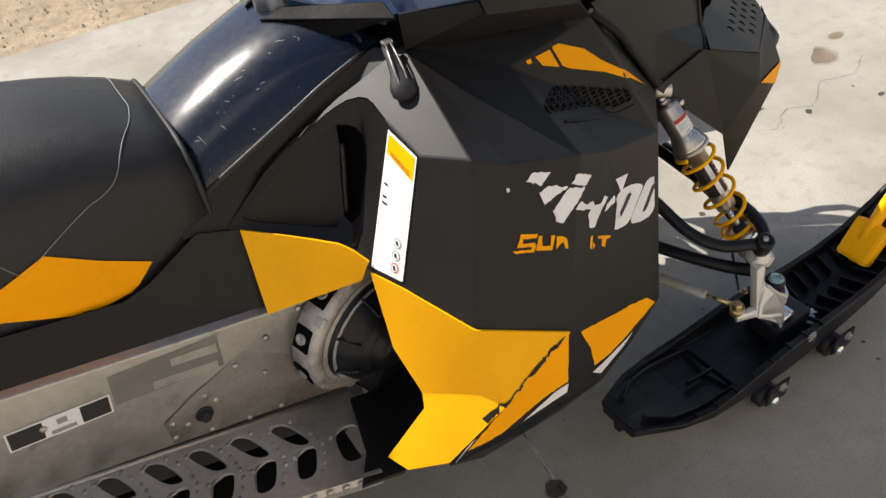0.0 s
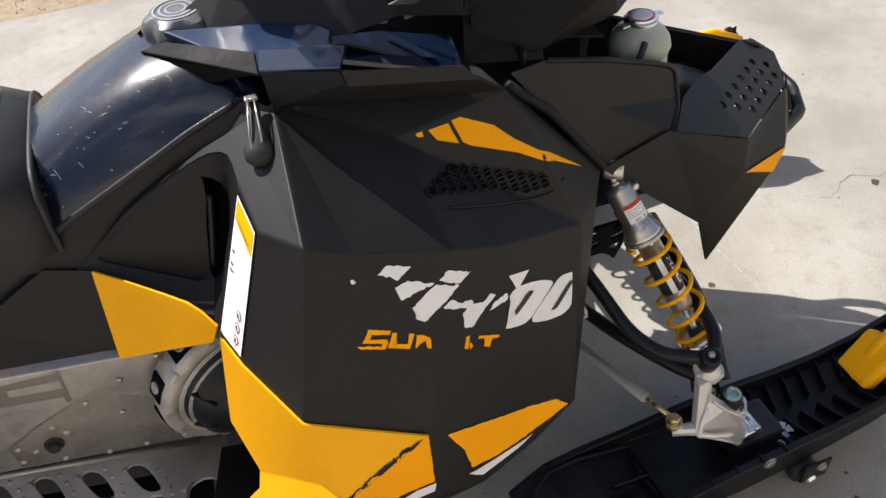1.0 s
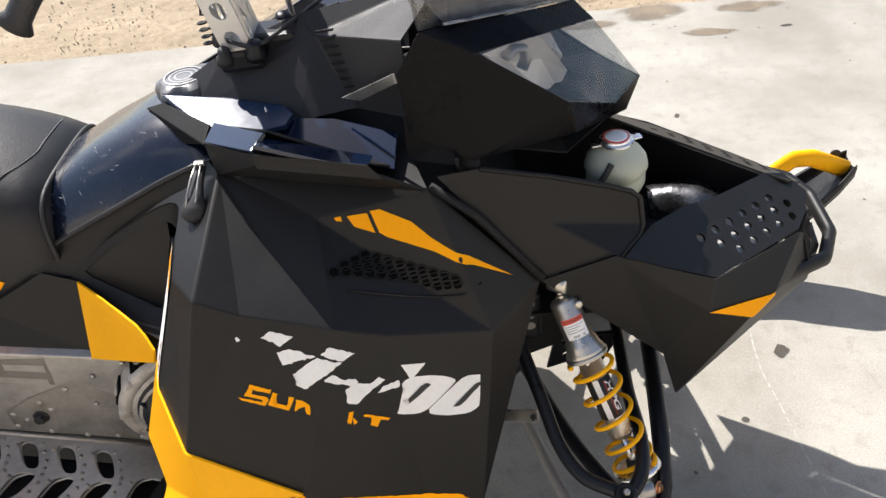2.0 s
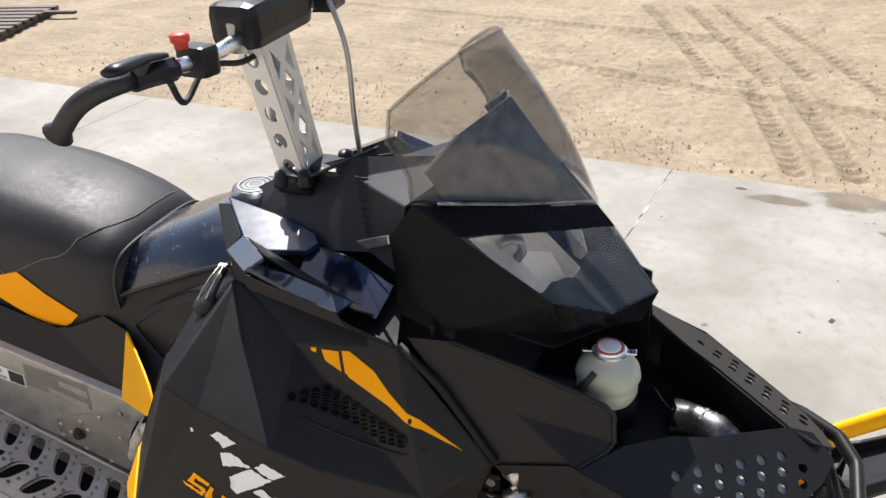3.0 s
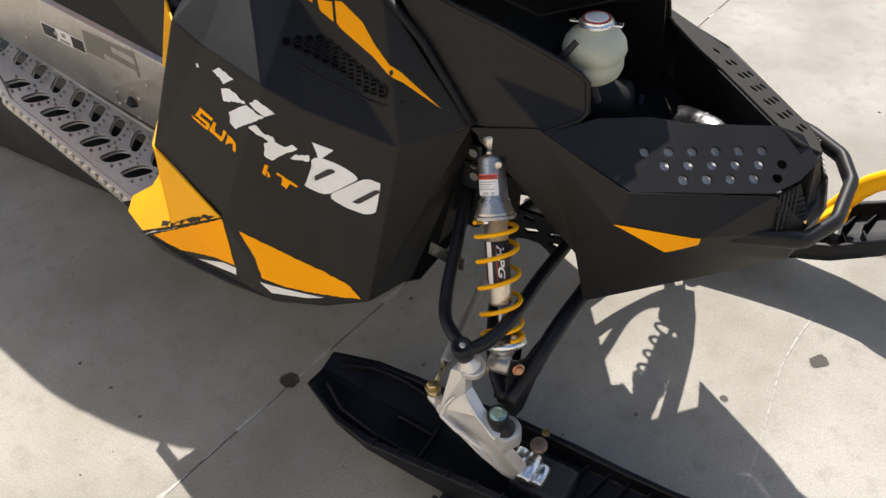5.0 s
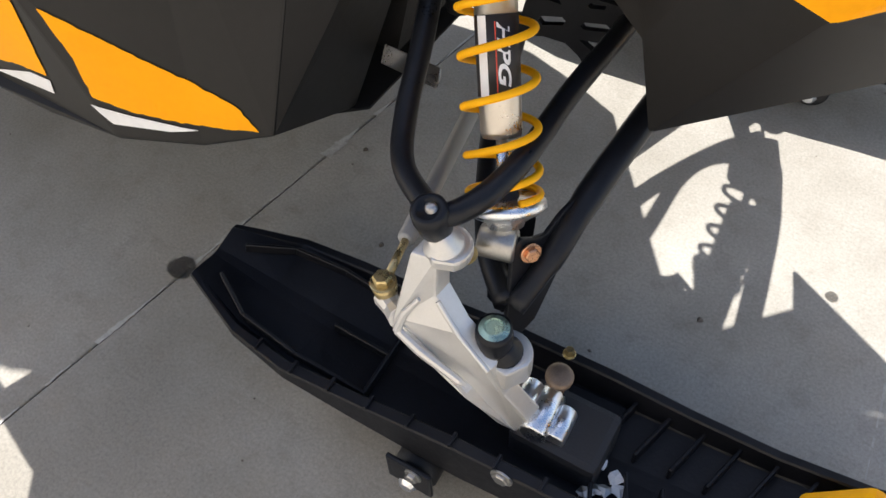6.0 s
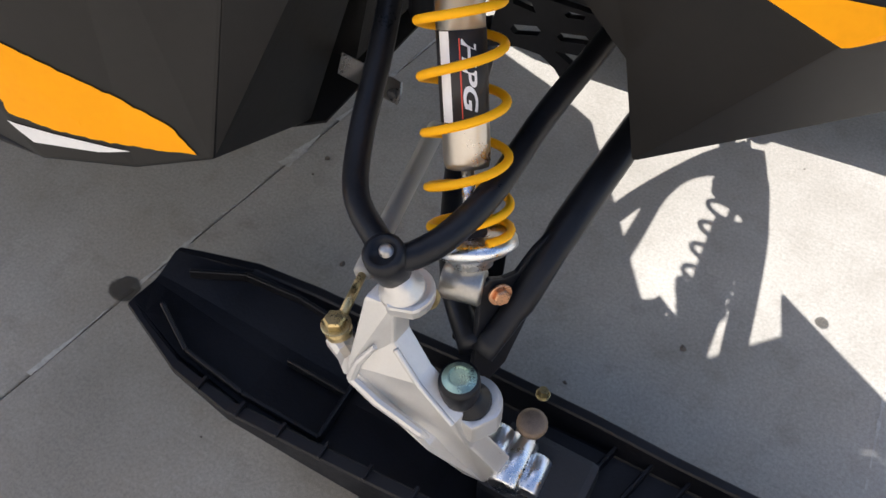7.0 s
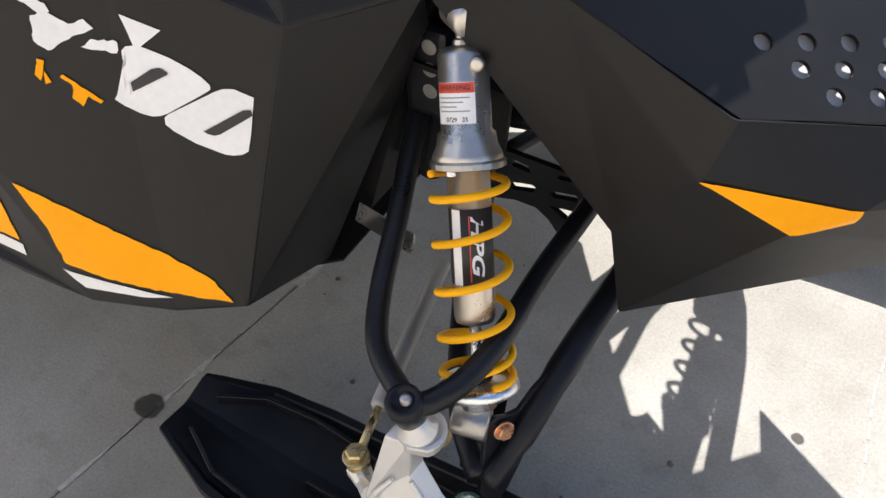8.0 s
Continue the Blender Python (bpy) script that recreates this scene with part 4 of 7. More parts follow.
# headlight pod
POD = {"wn": (-0.005, -0.212, 1.110), "hn": (0.066, -0.222, 1.075), "hc": (0.262, MID, 1.022), "wc": (0.232, MID, 1.056), "rn": (-0.045, -0.214, 1.050), "bn": (-0.04, -0.215, 0.955),
       "lt": (0.200, -0.188, 0.958), "lc": (0.341, MID, 0.912), "un": (0.05, -0.23, 0.905), "ul": (0.215, -0.17, 0.900), "uc": (0.320, MID, 0.850), "hm": (0.17, -0.135, 1.052), "wm": (0.13, -0.14, 1.09), "lm": (0.282, -0.125, 0.918)}
for far in (False, True):
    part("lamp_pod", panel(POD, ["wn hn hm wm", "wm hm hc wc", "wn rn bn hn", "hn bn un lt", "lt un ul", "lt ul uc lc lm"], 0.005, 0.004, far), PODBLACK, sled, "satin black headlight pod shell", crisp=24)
    lens = part("lamp_lens", panel({k: POD[k] for k in ("hn", "hm", "hc", "lc", "lm", "lt")}, ["hn hm lm lt", "hm hc lc lm"], 0.003, 0.0, far), CLEAR, sled, "clear headlight lens", crisp=60)
    lens.visible_shadow = False
    R = {"a": (0.080, -0.205, 1.064), "b": (0.172, -0.108, 1.034), "b1": (0.148, -0.128, 1.046), "c": (0.216, -0.058, 0.950), "d": (0.200, -0.062, 0.920), "e": (0.170, -0.180, 0.966), "m": (0.122, -0.135, 1.012), "n": (0.172, -0.078, 0.985), "o": (0.162, -0.115, 0.952)}
    part("reflector", panel(R, ["a b1 m", "b1 b n m", "b c n", "c d n", "d o n", "d e o", "e m o", "m n o", "e a m"], 0.002, 0, far), REFLECT, sled, "silvered faceted headlight reflector")
    bk = [(0.112, -0.172, 1.040), (0.125, -0.160, 1.046), (0.140, -0.148, 1.040), (0.144, -0.146, 1.022), (0.136, -0.152, 1.008)]
    part("bulb_shield", sweep([flip(v) for v in bk] if far else bk, 0.011, 8, flat=0.6), STEEL, sled, "dark bulb shield", True)
    inner = {k.upper(): tuple(Vector(POD[k]).lerp(Vector((0.06, MID, 0.955)), 0.62 if k not in ("hc", "lc") else 0.50)) for k in ("hn", "hm", "hc", "lc", "lm", "lt")}
    bowl = {**{k: tuple(Vector(POD[k]).lerp(Vector((0.06, MID, 0.955)), 0.02)) for k in ("hn", "hm", "hc", "lc", "lm", "lt")}, **inner}
    part("lamp_bowl", panel(bowl, ["HN HM LM LT", "HM HC LC LM", "lt lm LM LT", "lm lc LC LM", "hn HN LT lt"], 0.003, 0, far), TRIM, sled, "gloss black lamp bowl")
part("lamp_shroud", panel({"a": (0.05, -0.20, 0.92), "b": (0.05, 0.14, 0.92), "c": (0.20, 0.10, 0.86), "d": (0.31, MID, 0.86), "e": (0.20, -0.16, 0.86)}, ["a b c d e"], 0.004, 0), DARK, sled, "dark pod underside")

# windshield
st_ = [Vector((0.030, -0.198, 1.111)), Vector((0.125, -0.135, 1.093)), Vector((0.226, MID, 1.060))]
part("visor_strip", sweep(st_, 0.0040, 6, flat=0.5), GAUGE, sled, "grey strip along the windshield foot")
bm = bmesh.new()
rows_ = []
for k in range(15):
    u = k / 14
    w = math.sin(u * math.pi / 2)                          # 0 at the near side, 1 at the middle
    lo = Vector((-0.005 + 0.240 * (1 - (1 - u) ** 1.5), -0.212 + (0.212 + MID) * u ** 0.9, 1.112 - 0.055 * u))
    hi = Vector((-0.062 + 0.137 * (1 - (1 - u) ** 1.4), -0.190 + (0.190 + MID) * u ** 0.9, 1.222 + 0.100 * math.sin(u * math.pi / 2) ** 0.85))
    if k == 0:
        hi = Vector((-0.045, -0.197, 1.195))
    rows_.append([lo.lerp(hi, j / 8) + Vector((0.012, 0, 0.006)) * math.sin(math.pi * j / 8) for j in range(9)])
full = rows_ + [[Vector(flip(v)) for v in r] for r in rows_[-2::-1]]
gv = [[bm.verts.new(v) for v in r] for r in full]
for a, b in zip(gv, gv[1:]):
    for j in range(8):
        bm.faces.new((a[j], a[j + 1], b[j + 1], b[j]))
bmesh.ops.recalc_face_normals(bm, faces=bm.faces)
bmesh.ops.solidify(bm, geom=bm.faces[:], thickness=0.003)
shield = part("windshield", bm, TINT, sled, "smoked clear plastic windshield", True)
shield.visible_shadow = False
rim = [r[8] for r in full]
part("windshield_rim", sweep([full[0][0], full[0][3], full[0][6]] + rim + [full[-1][6], full[-1][3], full[-1][0]], 0.0032, 8), TINT, shield, "thick polished windshield edge", True)
for far in (False, True):
    part("gauge_hood", panel({"a": (0.001, -0.172, 1.146), "e": (0.030, -0.172, 1.104), "b": (0.218, MID, 1.058), "c": (0.090, MID, 1.222), "d": (0.071, -0.08, 1.213), "f": (0.039, -0.125, 1.192)}, ["a e d f", "e b c d"], 0.004, 0, far), GAUGE, sled, "carbon-look gauge hood behind the windshield")
    # added steel strip that imitates the sun's glare along the hood's edge
    part("hood_glare", sweep([flip(v) if far else Vector(v) for v in ((0.001, -0.176, 1.146), (0.020, -0.154, 1.170), (0.039, -0.129, 1.192))], 0.0028, 6), STEEL, sled, "steel strip standing in for sun glare on the gauge hood")

# console: dark carbon tray, gloss wings and dash
CN = {"a": (-0.40, -0.080, 0.955), "b": (-0.215, -0.130, 0.950), "c": (-0.178, -0.060, 1.060), "h": (-0.33, MID, 1.040), "e": (-0.125, -0.135, 0.965), "f": (-0.035, -0.175, 1.085), "g": (0.03, MID, 1.115), "h2": (-0.20, MID, 1.085), "i": (-0.42, MID, 0.99), "k": (-0.035, -0.205, 0.975)}
for far in (False, True):
    part("console", panel(CN, ["a b c", "a c h", "a h i", "b e c", "c e f", "c f g", "c g h2", "c h2 h", "e k f"], 0.004, 0.003, far), CARBON, sled, "carbon-look console tray")
    part("console_body", panel({"a": (-0.43, -0.10, 0.945), "b": (-0.20, -0.14, 0.935), "c": (-0.05, -0.18, 0.912), "d": (-0.02, -0.272, 0.890), "e": (-0.34, -0.185, 0.912), "f": (-0.43, -0.12, 0.92)}, ["a b f", "b e f", "b c e", "c d e"], 0.006, 0.0, far), DARK, sled, "dark console underside")
    blade = {"A": (-0.444, -0.072, 0.986), "n": (-0.330, -0.095, 0.996), "E1": (-0.238, -0.119, 0.980), "E3": (-0.222, -0.138, 0.968), "E2": (-0.233, -0.160, 0.950), "J": (-0.333, -0.190, 0.970)}
    bl = part("console_blade", plate(blade, 0.012, far, 0.003), BLADE, sled, "gloss blue blade on the console")
    part("blade_lip", plate({"L": (-0.481, -0.058, 0.962), "A": (-0.446, -0.073, 0.984), "J": (-0.335, -0.192, 0.990), "K": (-0.342, -0.234, 0.986)}, 0.006, far, 0.002), TRIM, bl, "dark lip under the blade")
    part("blade_skirt", plate({"L": (-0.479, -0.060, 0.958), "K": (-0.342, -0.232, 0.983), "g": (-0.40, -0.155, 0.945), "h": (-0.46, -0.085, 0.945)}, 0.004, far), TRIM, bl, "dark lower skirt of the blade")
    part("console_chip", plate({"J": (-0.330, -0.191, 0.995), "K": (-0.338, -0.235, 0.990), "B": (-0.249, -0.312, 1.009), "T": (-0.233, -0.280, 1.020)}, 0.006, far), GLOSS, sled, "scuffed gloss corner piece of the console")
    part("console_wing", plate({"B": (-0.247, -0.313, 1.009), "T": (-0.231, -0.279, 1.020), "C": (-0.094, -0.266, 0.950), "U": (-0.094, -0.320, 0.972)}, 0.006, far), GLOSS, sled, "gloss lower console wing")
    part("console_wing", plate({"r": (-0.245, -0.130, 0.958), "t": (-0.157, -0.145, 0.960), "p": (-0.061, -0.180, 0.935), "l": (-0.066, -0.246, 0.916), "c": (-0.10, -0.236, 0.920), "q": (-0.235, -0.185, 0.938)}, 0.006, far), GLOSS, sled, "gloss front console wing")
    part("console_edge", panel({"B": (-0.249, -0.3135, 1.006), "U": (-0.094, -0.3215, 0.974), "F": (-0.076, -0.323, 0.950), "R": (-0.244, -0.320, 0.986)}, ["B U F R"], 0.004, 0.0, far), BLACK, sled, "matt edge strip under the console wing")
    part("console_cheek", panel({"R": (-0.246, -0.314, 0.988), "F": (-0.078, -0.318, 0.950), "T": (-0.022, -0.282, 0.894), "P": (-0.334, -0.236, 0.932), "K": (-0.338, -0.236, 0.988), "B": (-0.25, -0.309, 1.003)}, ["R F T P", "K R P", "K B R"], 0.004, 0.0, far), DARK, sled, "dark cheek under the console wing")
    part("console_gap", panel({"T": (-0.230, -0.275, 1.020), "C": (-0.094, -0.260, 0.938), "l": (-0.07, -0.236, 0.916), "q": (-0.235, -0.180, 0.935), "J": (-0.328, -0.188, 0.990)}, ["T C l q", "T q J"], 0.003, 0.0, far), DARK, sled, "dark gap between the console pieces")
    part("dash_ledge", panel({"a": (-0.05, -0.20, 0.90), "b": (0.06, -0.235, 0.895), "c": (0.06, -0.2, 0.95), "d": (-0.045, -0.195, 1.0)}, ["a b c", "a c d"], 0.004, 0, far), DARK, sled, "dark dash side")
    part("trim_tip", plate({"a": (-0.140, -0.150, 0.992), "b": (-0.050, -0.216, 1.054), "c": (-0.046, -0.218, 1.040), "d": (-0.110, -0.175, 0.996)}, 0.004, far, 0.001), STEEL, sled, "light grey trim tip beside the dash")
    for k in range(9):
        p = Vector((-0.172, -0.075, 1.070)).lerp(Vector((-0.135, -0.128, 0.985)), k / 8)
        p2 = p + Vector((0.030, -0.008, 0.004))
        part("dash_rib", block((0.030, 0.004, 0.004), along(*([flip(p), flip(p2)] if far else [p, p2])), 0.001, None, 1), BLACK, sled)

# tank cover between seat and console
bm = bmesh.new()
secs = []
for k in range(9):
    u = k / 8
    x = -0.705 + 0.362 * u
    zt = np.interp(x, (-0.705, -0.66, -0.57, -0.48, -0.42, -0.34), (0.855, 0.885, 0.928, 0.962, 0.972, 0.972))
    w = 0.150
    zb = np.interp(x, (-0.705, -0.636, -0.562, -0.447, -0.34), (0.774, 0.810, 0.844, 0.896, 0.932))
    sec = []
    for q in range(17):
        yy = -1 + q / 8
        zz = 1 - abs(yy) ** 3.4
        sec.append(bm.verts.new((x, MID + w * yy, zb + (zt - zb) * zz)))
    secs.append(sec)
for a, b in zip(secs, secs[1:]):
    for q in range(16):
        bm.faces.new((a[q], a[q + 1], b[q + 1], b[q]))
bm.faces.new(secs[0]); bm.faces.new(secs[-1])
tank = part("tank_cover", bm, TANK, sled, "scuffed gloss black fuel tank cover", True)
tb_ = bmesh.new(); tb_.from_mesh(tank.data)
tank_tree = BVHTree.FromBMesh(tb_)
rng = random.Random(12)
bm = bmesh.new()
for k in range(34):
    c = Vector((rng.uniform(-0.68, -0.45), rng.uniform(-0.172, -0.07), 1.1))
    a = rng.gauss(-0.7, 0.45)
    ln = rng.choice((0.002, 0.003, 0.004, 0.006, 0.009, 0.015))
    w = rng.uniform(0.0002, 0.0005)
    dv = Vector((math.cos(a), math.sin(a), 0)); nv = Vector((-dv.y, dv.x, 0))
    last = None
    for q in range(6):
        p = c + dv * ln * (q / 5 - 0.5) + nv * 0.0003 * math.sin(q * 0.7)
        ww = w * math.sin(math.pi * (q + 0.5) / 6)
        now = []
        for sgn in (-1, 1):
            hit = tank_tree.ray_cast(p + nv * ww * sgn, Vector((0, 0, -1)))
            now.append(bm.verts.new(hit[0] + hit[1] * 0.0004))
        if last:
            bm.faces.new((last[0], last[1], now[1], now[0]))
        last = now
tb_.free()
tagged(part("tank_scratches", bm, GREYINK, tank), "pale scratches in the gloss", kind="stuff")
CAP = mat("worn grey plastic", (0.10, 0.105, 0.115), 0.34, var=0.2, scale=25)
bm = bmesh.new()
cap_c = Vector((-0.418, -0.020, 0.950))
rings_ = []
for z, r, lobe in ((0.0, 0.044, 0.0), (0.012, 0.050, 0.08), (0.030, 0.050, 0.10), (0.040, 0.046, 0.08), (0.046, 0.038, 0.0), (0.0475, 0.020, 0.0)):
    rings_.append([bm.verts.new(cap_c + Vector((r * (1 + lobe * math.cos(6 * a)) * math.cos(a), r * (1 + lobe * math.cos(6 * a)) * math.sin(a), z))) for a in [2 * math.pi * k / 48 for k in range(48)]])
for a, b in zip(rings_, rings_[1:]):
    for k in range(48):
        bm.faces.new((a[k], a[(k + 1) % 48], b[(k + 1) % 48], b[k]))
bm.faces.new(rings_[0][::-1]); bm.faces.new(rings_[-1])
fuel_cap = part("fuel_cap", bm, CAP, sled, "grey scalloped fuel filler cap", crisp=35)
cap_top = bmesh.new()
for r in (0.034, 0.025, 0.016):
    lathe(cap_c + Vector((0, 0, 0.0462)), cap_c + Vector((0, 0, 0.06)), [(0, r), (0.0018, r), (0.0018, r - 0.003), (0.0, r - 0.003)], 28, cap_top)
part("cap_ring", cap_top, GREYINK, fuel_cap, "pale moulded rings on the cap")
# side cover strip under the tank
for far in (False, True):
    part("tank_side", panel({"a": (-0.72, -0.200, 0.752), "b": (-0.69, -0.176, 0.780), "c": (-0.45, -0.176, 0.893), "c2": (-0.36, -0.186, 0.926), "d": (-0.334, -0.230, 0.928), "e": (-0.405, -0.196, 0.886), "f": (-0.495, -0.183, 0.836), "g": (-0.566, -0.178, 0.794), "h": (-0.645, -0.200, 0.735)}, ["a b g h", "b c f g", "c c2 e f", "c2 d e"], 0.003, 0, far), BLACK, sled, "black side strip below the tank", crisp=30)
    edge_ = [(-0.700, -0.181, 0.779), (-0.636, -0.182, 0.811), (-0.562, -0.183, 0.845), (-0.500, -0.183, 0.873), (-0.447, -0.183, 0.897), (-0.380, -0.184, 0.922)]
    part("tank_flange", sweep(spline([flip(v) if far else Vector(v) for v in edge_], 4), 0.0048, 8, flat=0.5, up=(0, 0.8, -0.6)), SEAT, sled, "black moulded flange along the tank's foot", True)

# seat
bm = bmesh.new()
secs = []
for k in range(25):
    u = k / 24
    x = -1.75 + 1.085 * u
    zt = np.interp(x, (-1.75, -1.25, -1.18, -0.95, -0.83, -0.78, -0.72, -0.665), (0.900, 0.978, 0.988, 0.968, 0.946, 0.932, 0.908, 0.878))
    w = np.interp(x, (-1.75, -1.12, -0.90, -0.72, -0.665), (0.115, 0.163, 0.162, 0.150, 0.140))
    zb = np.interp(x, (-1.75, -0.95, -0.80, -0.665), (0.80, 0.715, 0.695, 0.720))
    sec = []
    for yy, zz in ((-1.1, 0.0), (-1.13, 0.35), (-1.08, 0.7), (-0.9, 0.91), (-0.6, 0.985), (0, 1.0), (0.6, 0.985), (0.9, 0.91), (1.08, 0.7), (1.13, 0.35), (1.1, 0.0)):
        sec.append(bm.verts.new((x, MID + w * yy, zb + (zt - zb) * zz)))
    secs.append(sec)
for a, b in zip(secs, secs[1:]):
    for q in range(10):
        bm.faces.new((a[q], a[q + 1], b[q + 1], b[q]))
bm.faces.new(secs[0]); bm.faces.new(secs[-1])
seat = part("seat", bm, SEAT, sled, "black vinyl seat with yellow side flashes", True)

part("seat_piping", sweep(spline([(-0.668, MID + 0.140 * yy, 0.720 + 0.158 * zz) for yy, zz in ((-1.1, 0.0), (-1.13, 0.35), (-1.08, 0.7), (-0.9, 0.91), (-0.6, 0.985), (0, 1.0), (0.6, 0.985), (0.9, 0.91), (1.08, 0.7), (1.13, 0.35), (1.1, 0.0))], 4), 0.0045, 8), RUBBER, seat, "black rubber piping round the seat's front", True)
for far in (False, True):
    part("seat_flash", lay([[(-1.45, 1.01), (-1.30, 0.965), (-1.110, 0.878), (-0.956, 0.806), (-0.940, 0.808), (-0.893, 0.826), (-0.830, 0.780), (-0.771, 0.740), (-0.800, 0.712), (-0.838, 0.692), (-0.880, 0.704), (-0.975, 0.752), (-1.14, 0.807), (-1.45, 0.92)]], seat, 0.002, far=far), ORANGE, seat, "yellow seat flash")

# lower side covers beneath the seat
for far in (False, True):
    part("seat_base", panel({"a": (-1.33, -0.224, 0.810), "b": (-0.83, -0.216, 0.703), "b1": (-0.79, -0.214, 0.712), "b2": (-0.70, -0.205, 0.755), "c": (-0.64, -0.212, 0.735), "d": (-0.645, -0.254, 0.598), "e": (-1.33, -0.265, 0.745)}, ["a b b1 b2 c d e"], 0.008, 0, far), BLACK, sled, "black plastic cover below the seat")

# tunnel side and running board
def tun_top(x): return 0.604 + 0.21 * (-0.65 - x)
def board_z(x): return 0.362 + 0.27 * (-0.62 - x)
for far in (False, True):
    tun = part("tunnel", panel({"a": (-1.9, -0.285, tun_top(-1.9)), "b": (-0.46, -0.262, tun_top(-0.46)), "c": (-0.46, -0.262, board_z(-0.5)), "d": (-1.9, -0.285, board_z(-1.9)), "a2": (-1.9, -0.25, tun_top(-1.9) + 0.004), "b2": (-0.46, -0.24, tun_top(-0.46) + 0.004)},
                              ["a b c d", "a a2 b2 b"], 0.003, 0.003, far), ALU, sled, "scuffed bare aluminium tunnel side")
    if not far:
        near_tunnel = tun

def board_out(x): return -0.452 - 0.10 * (x + 0.675) + 0.35 * max(0.0, -1.05 - x)
def slot_ring(cx, yc, hw, half, skew, grow=0.0):
    """A skewed slot with uneven rounded ends."""
    out = []
    for q in range(16):
        an = 2 * math.pi * q / 16
        px, py = (half + grow) * math.copysign(abs(math.cos(an)) ** 0.7, math.cos(an)), (hw + grow) * math.copysign(abs(math.sin(an)) ** 0.6, math.sin(an))
        px *= 1.0 + 0.16 * math.sin(an)
        out.append((cx + px + skew * py, yc + py))
    return out


def board(far):
    """Perforated running board: two rows of slots slanting against each other, with toothed rims."""
    x0, x1 = -1.33, -0.56
    bm = bmesh.new()
    edges = []
    def ring(pts):
        vs = [bm.verts.new((x, y, 0)) for x, y in pts]
        edges.extend(bm.edges.new((vs[i], vs[(i + 1) % len(vs)])) for i in range(len(vs)))
    ring([(x0, -0.268), (x1, -0.268), (x1, board_out(x1)), (-1.05, board_out(-1.05)), (x0, board_out(x0))])
    centres = []
    for yc, hw, half, skew in ((-0.325, 0.031, 0.016, -0.48), (-0.392, 0.030, 0.0185, 0.38)):
        for k in range(9 if yc > -0.35 else 7):
            cx = -0.692 - 0.0665 * k
            y_ = yc + 0.06 * (-0.692 - cx)
            centres.append((cx, y_, hw - 0.0006 * k, half, skew))
            ring(slot_ring(*centres[-1]))
    centres.append((-0.612, -0.385, 0.038, 0.023, 0.2))
    ring(slot_ring(*centres[-1]))
    bmesh.ops.triangle_fill(bm, edges=edges, use_beauty=True)
    def in_hole(c):
        return any(abs(c.y - yc) < hw * 0.93 and abs(c.x - cx - skew * (c.y - yc)) < half * 1.05 for cx, yc, hw, half, skew in centres)
    bmesh.ops.delete(bm, geom=[f for f in bm.faces if in_hole(f.calc_center_median())], context="FACES_ONLY")
    bmesh.ops.recalc_face_normals(bm, faces=bm.faces)
    bmesh.ops.solidify(bm, geom=bm.faces[:], thickness=0.003)
    global SLOT_RIMS
    SLOT_RIMS = centres
    # gripping teeth round the slots
    rng = random.Random(3)
    for cx, yc, hw, half, skew in centres:
        for s, t in ((1.45, 0.85), (1.6, 0.25), (1.5, -0.4), (1.3, -0.95), (-1.3, 0.6)):
            px, py = cx + half * s + skew * hw * t + rng.uniform(-0.002, 0.002), yc + hw * t
            if py < board_out(px) + 0.006:
                continue
            q = 0.0042
            lo = [bm.verts.new((px + dx_, py + dy_, -0.001)) for dx_, dy_ in ((-q, -q), (q, -q), (q, q), (-q, q))]
            tp = [bm.verts.new((px + dx_ * 0.45 + 0.003, py + dy_ * 0.45, 0.008)) for dx_, dy_ in ((-q, -q), (q, -q), (q, q), (-q, q))]
            for i in range(4):
                bm.faces.new((lo[i], lo[(i + 1) % 4], tp[(i + 1) % 4], tp[i]))
    for v in bm.verts:
        v.co.z += board_z(v.co.x)
        if far:
            v.co = flip(v.co)
    return bm


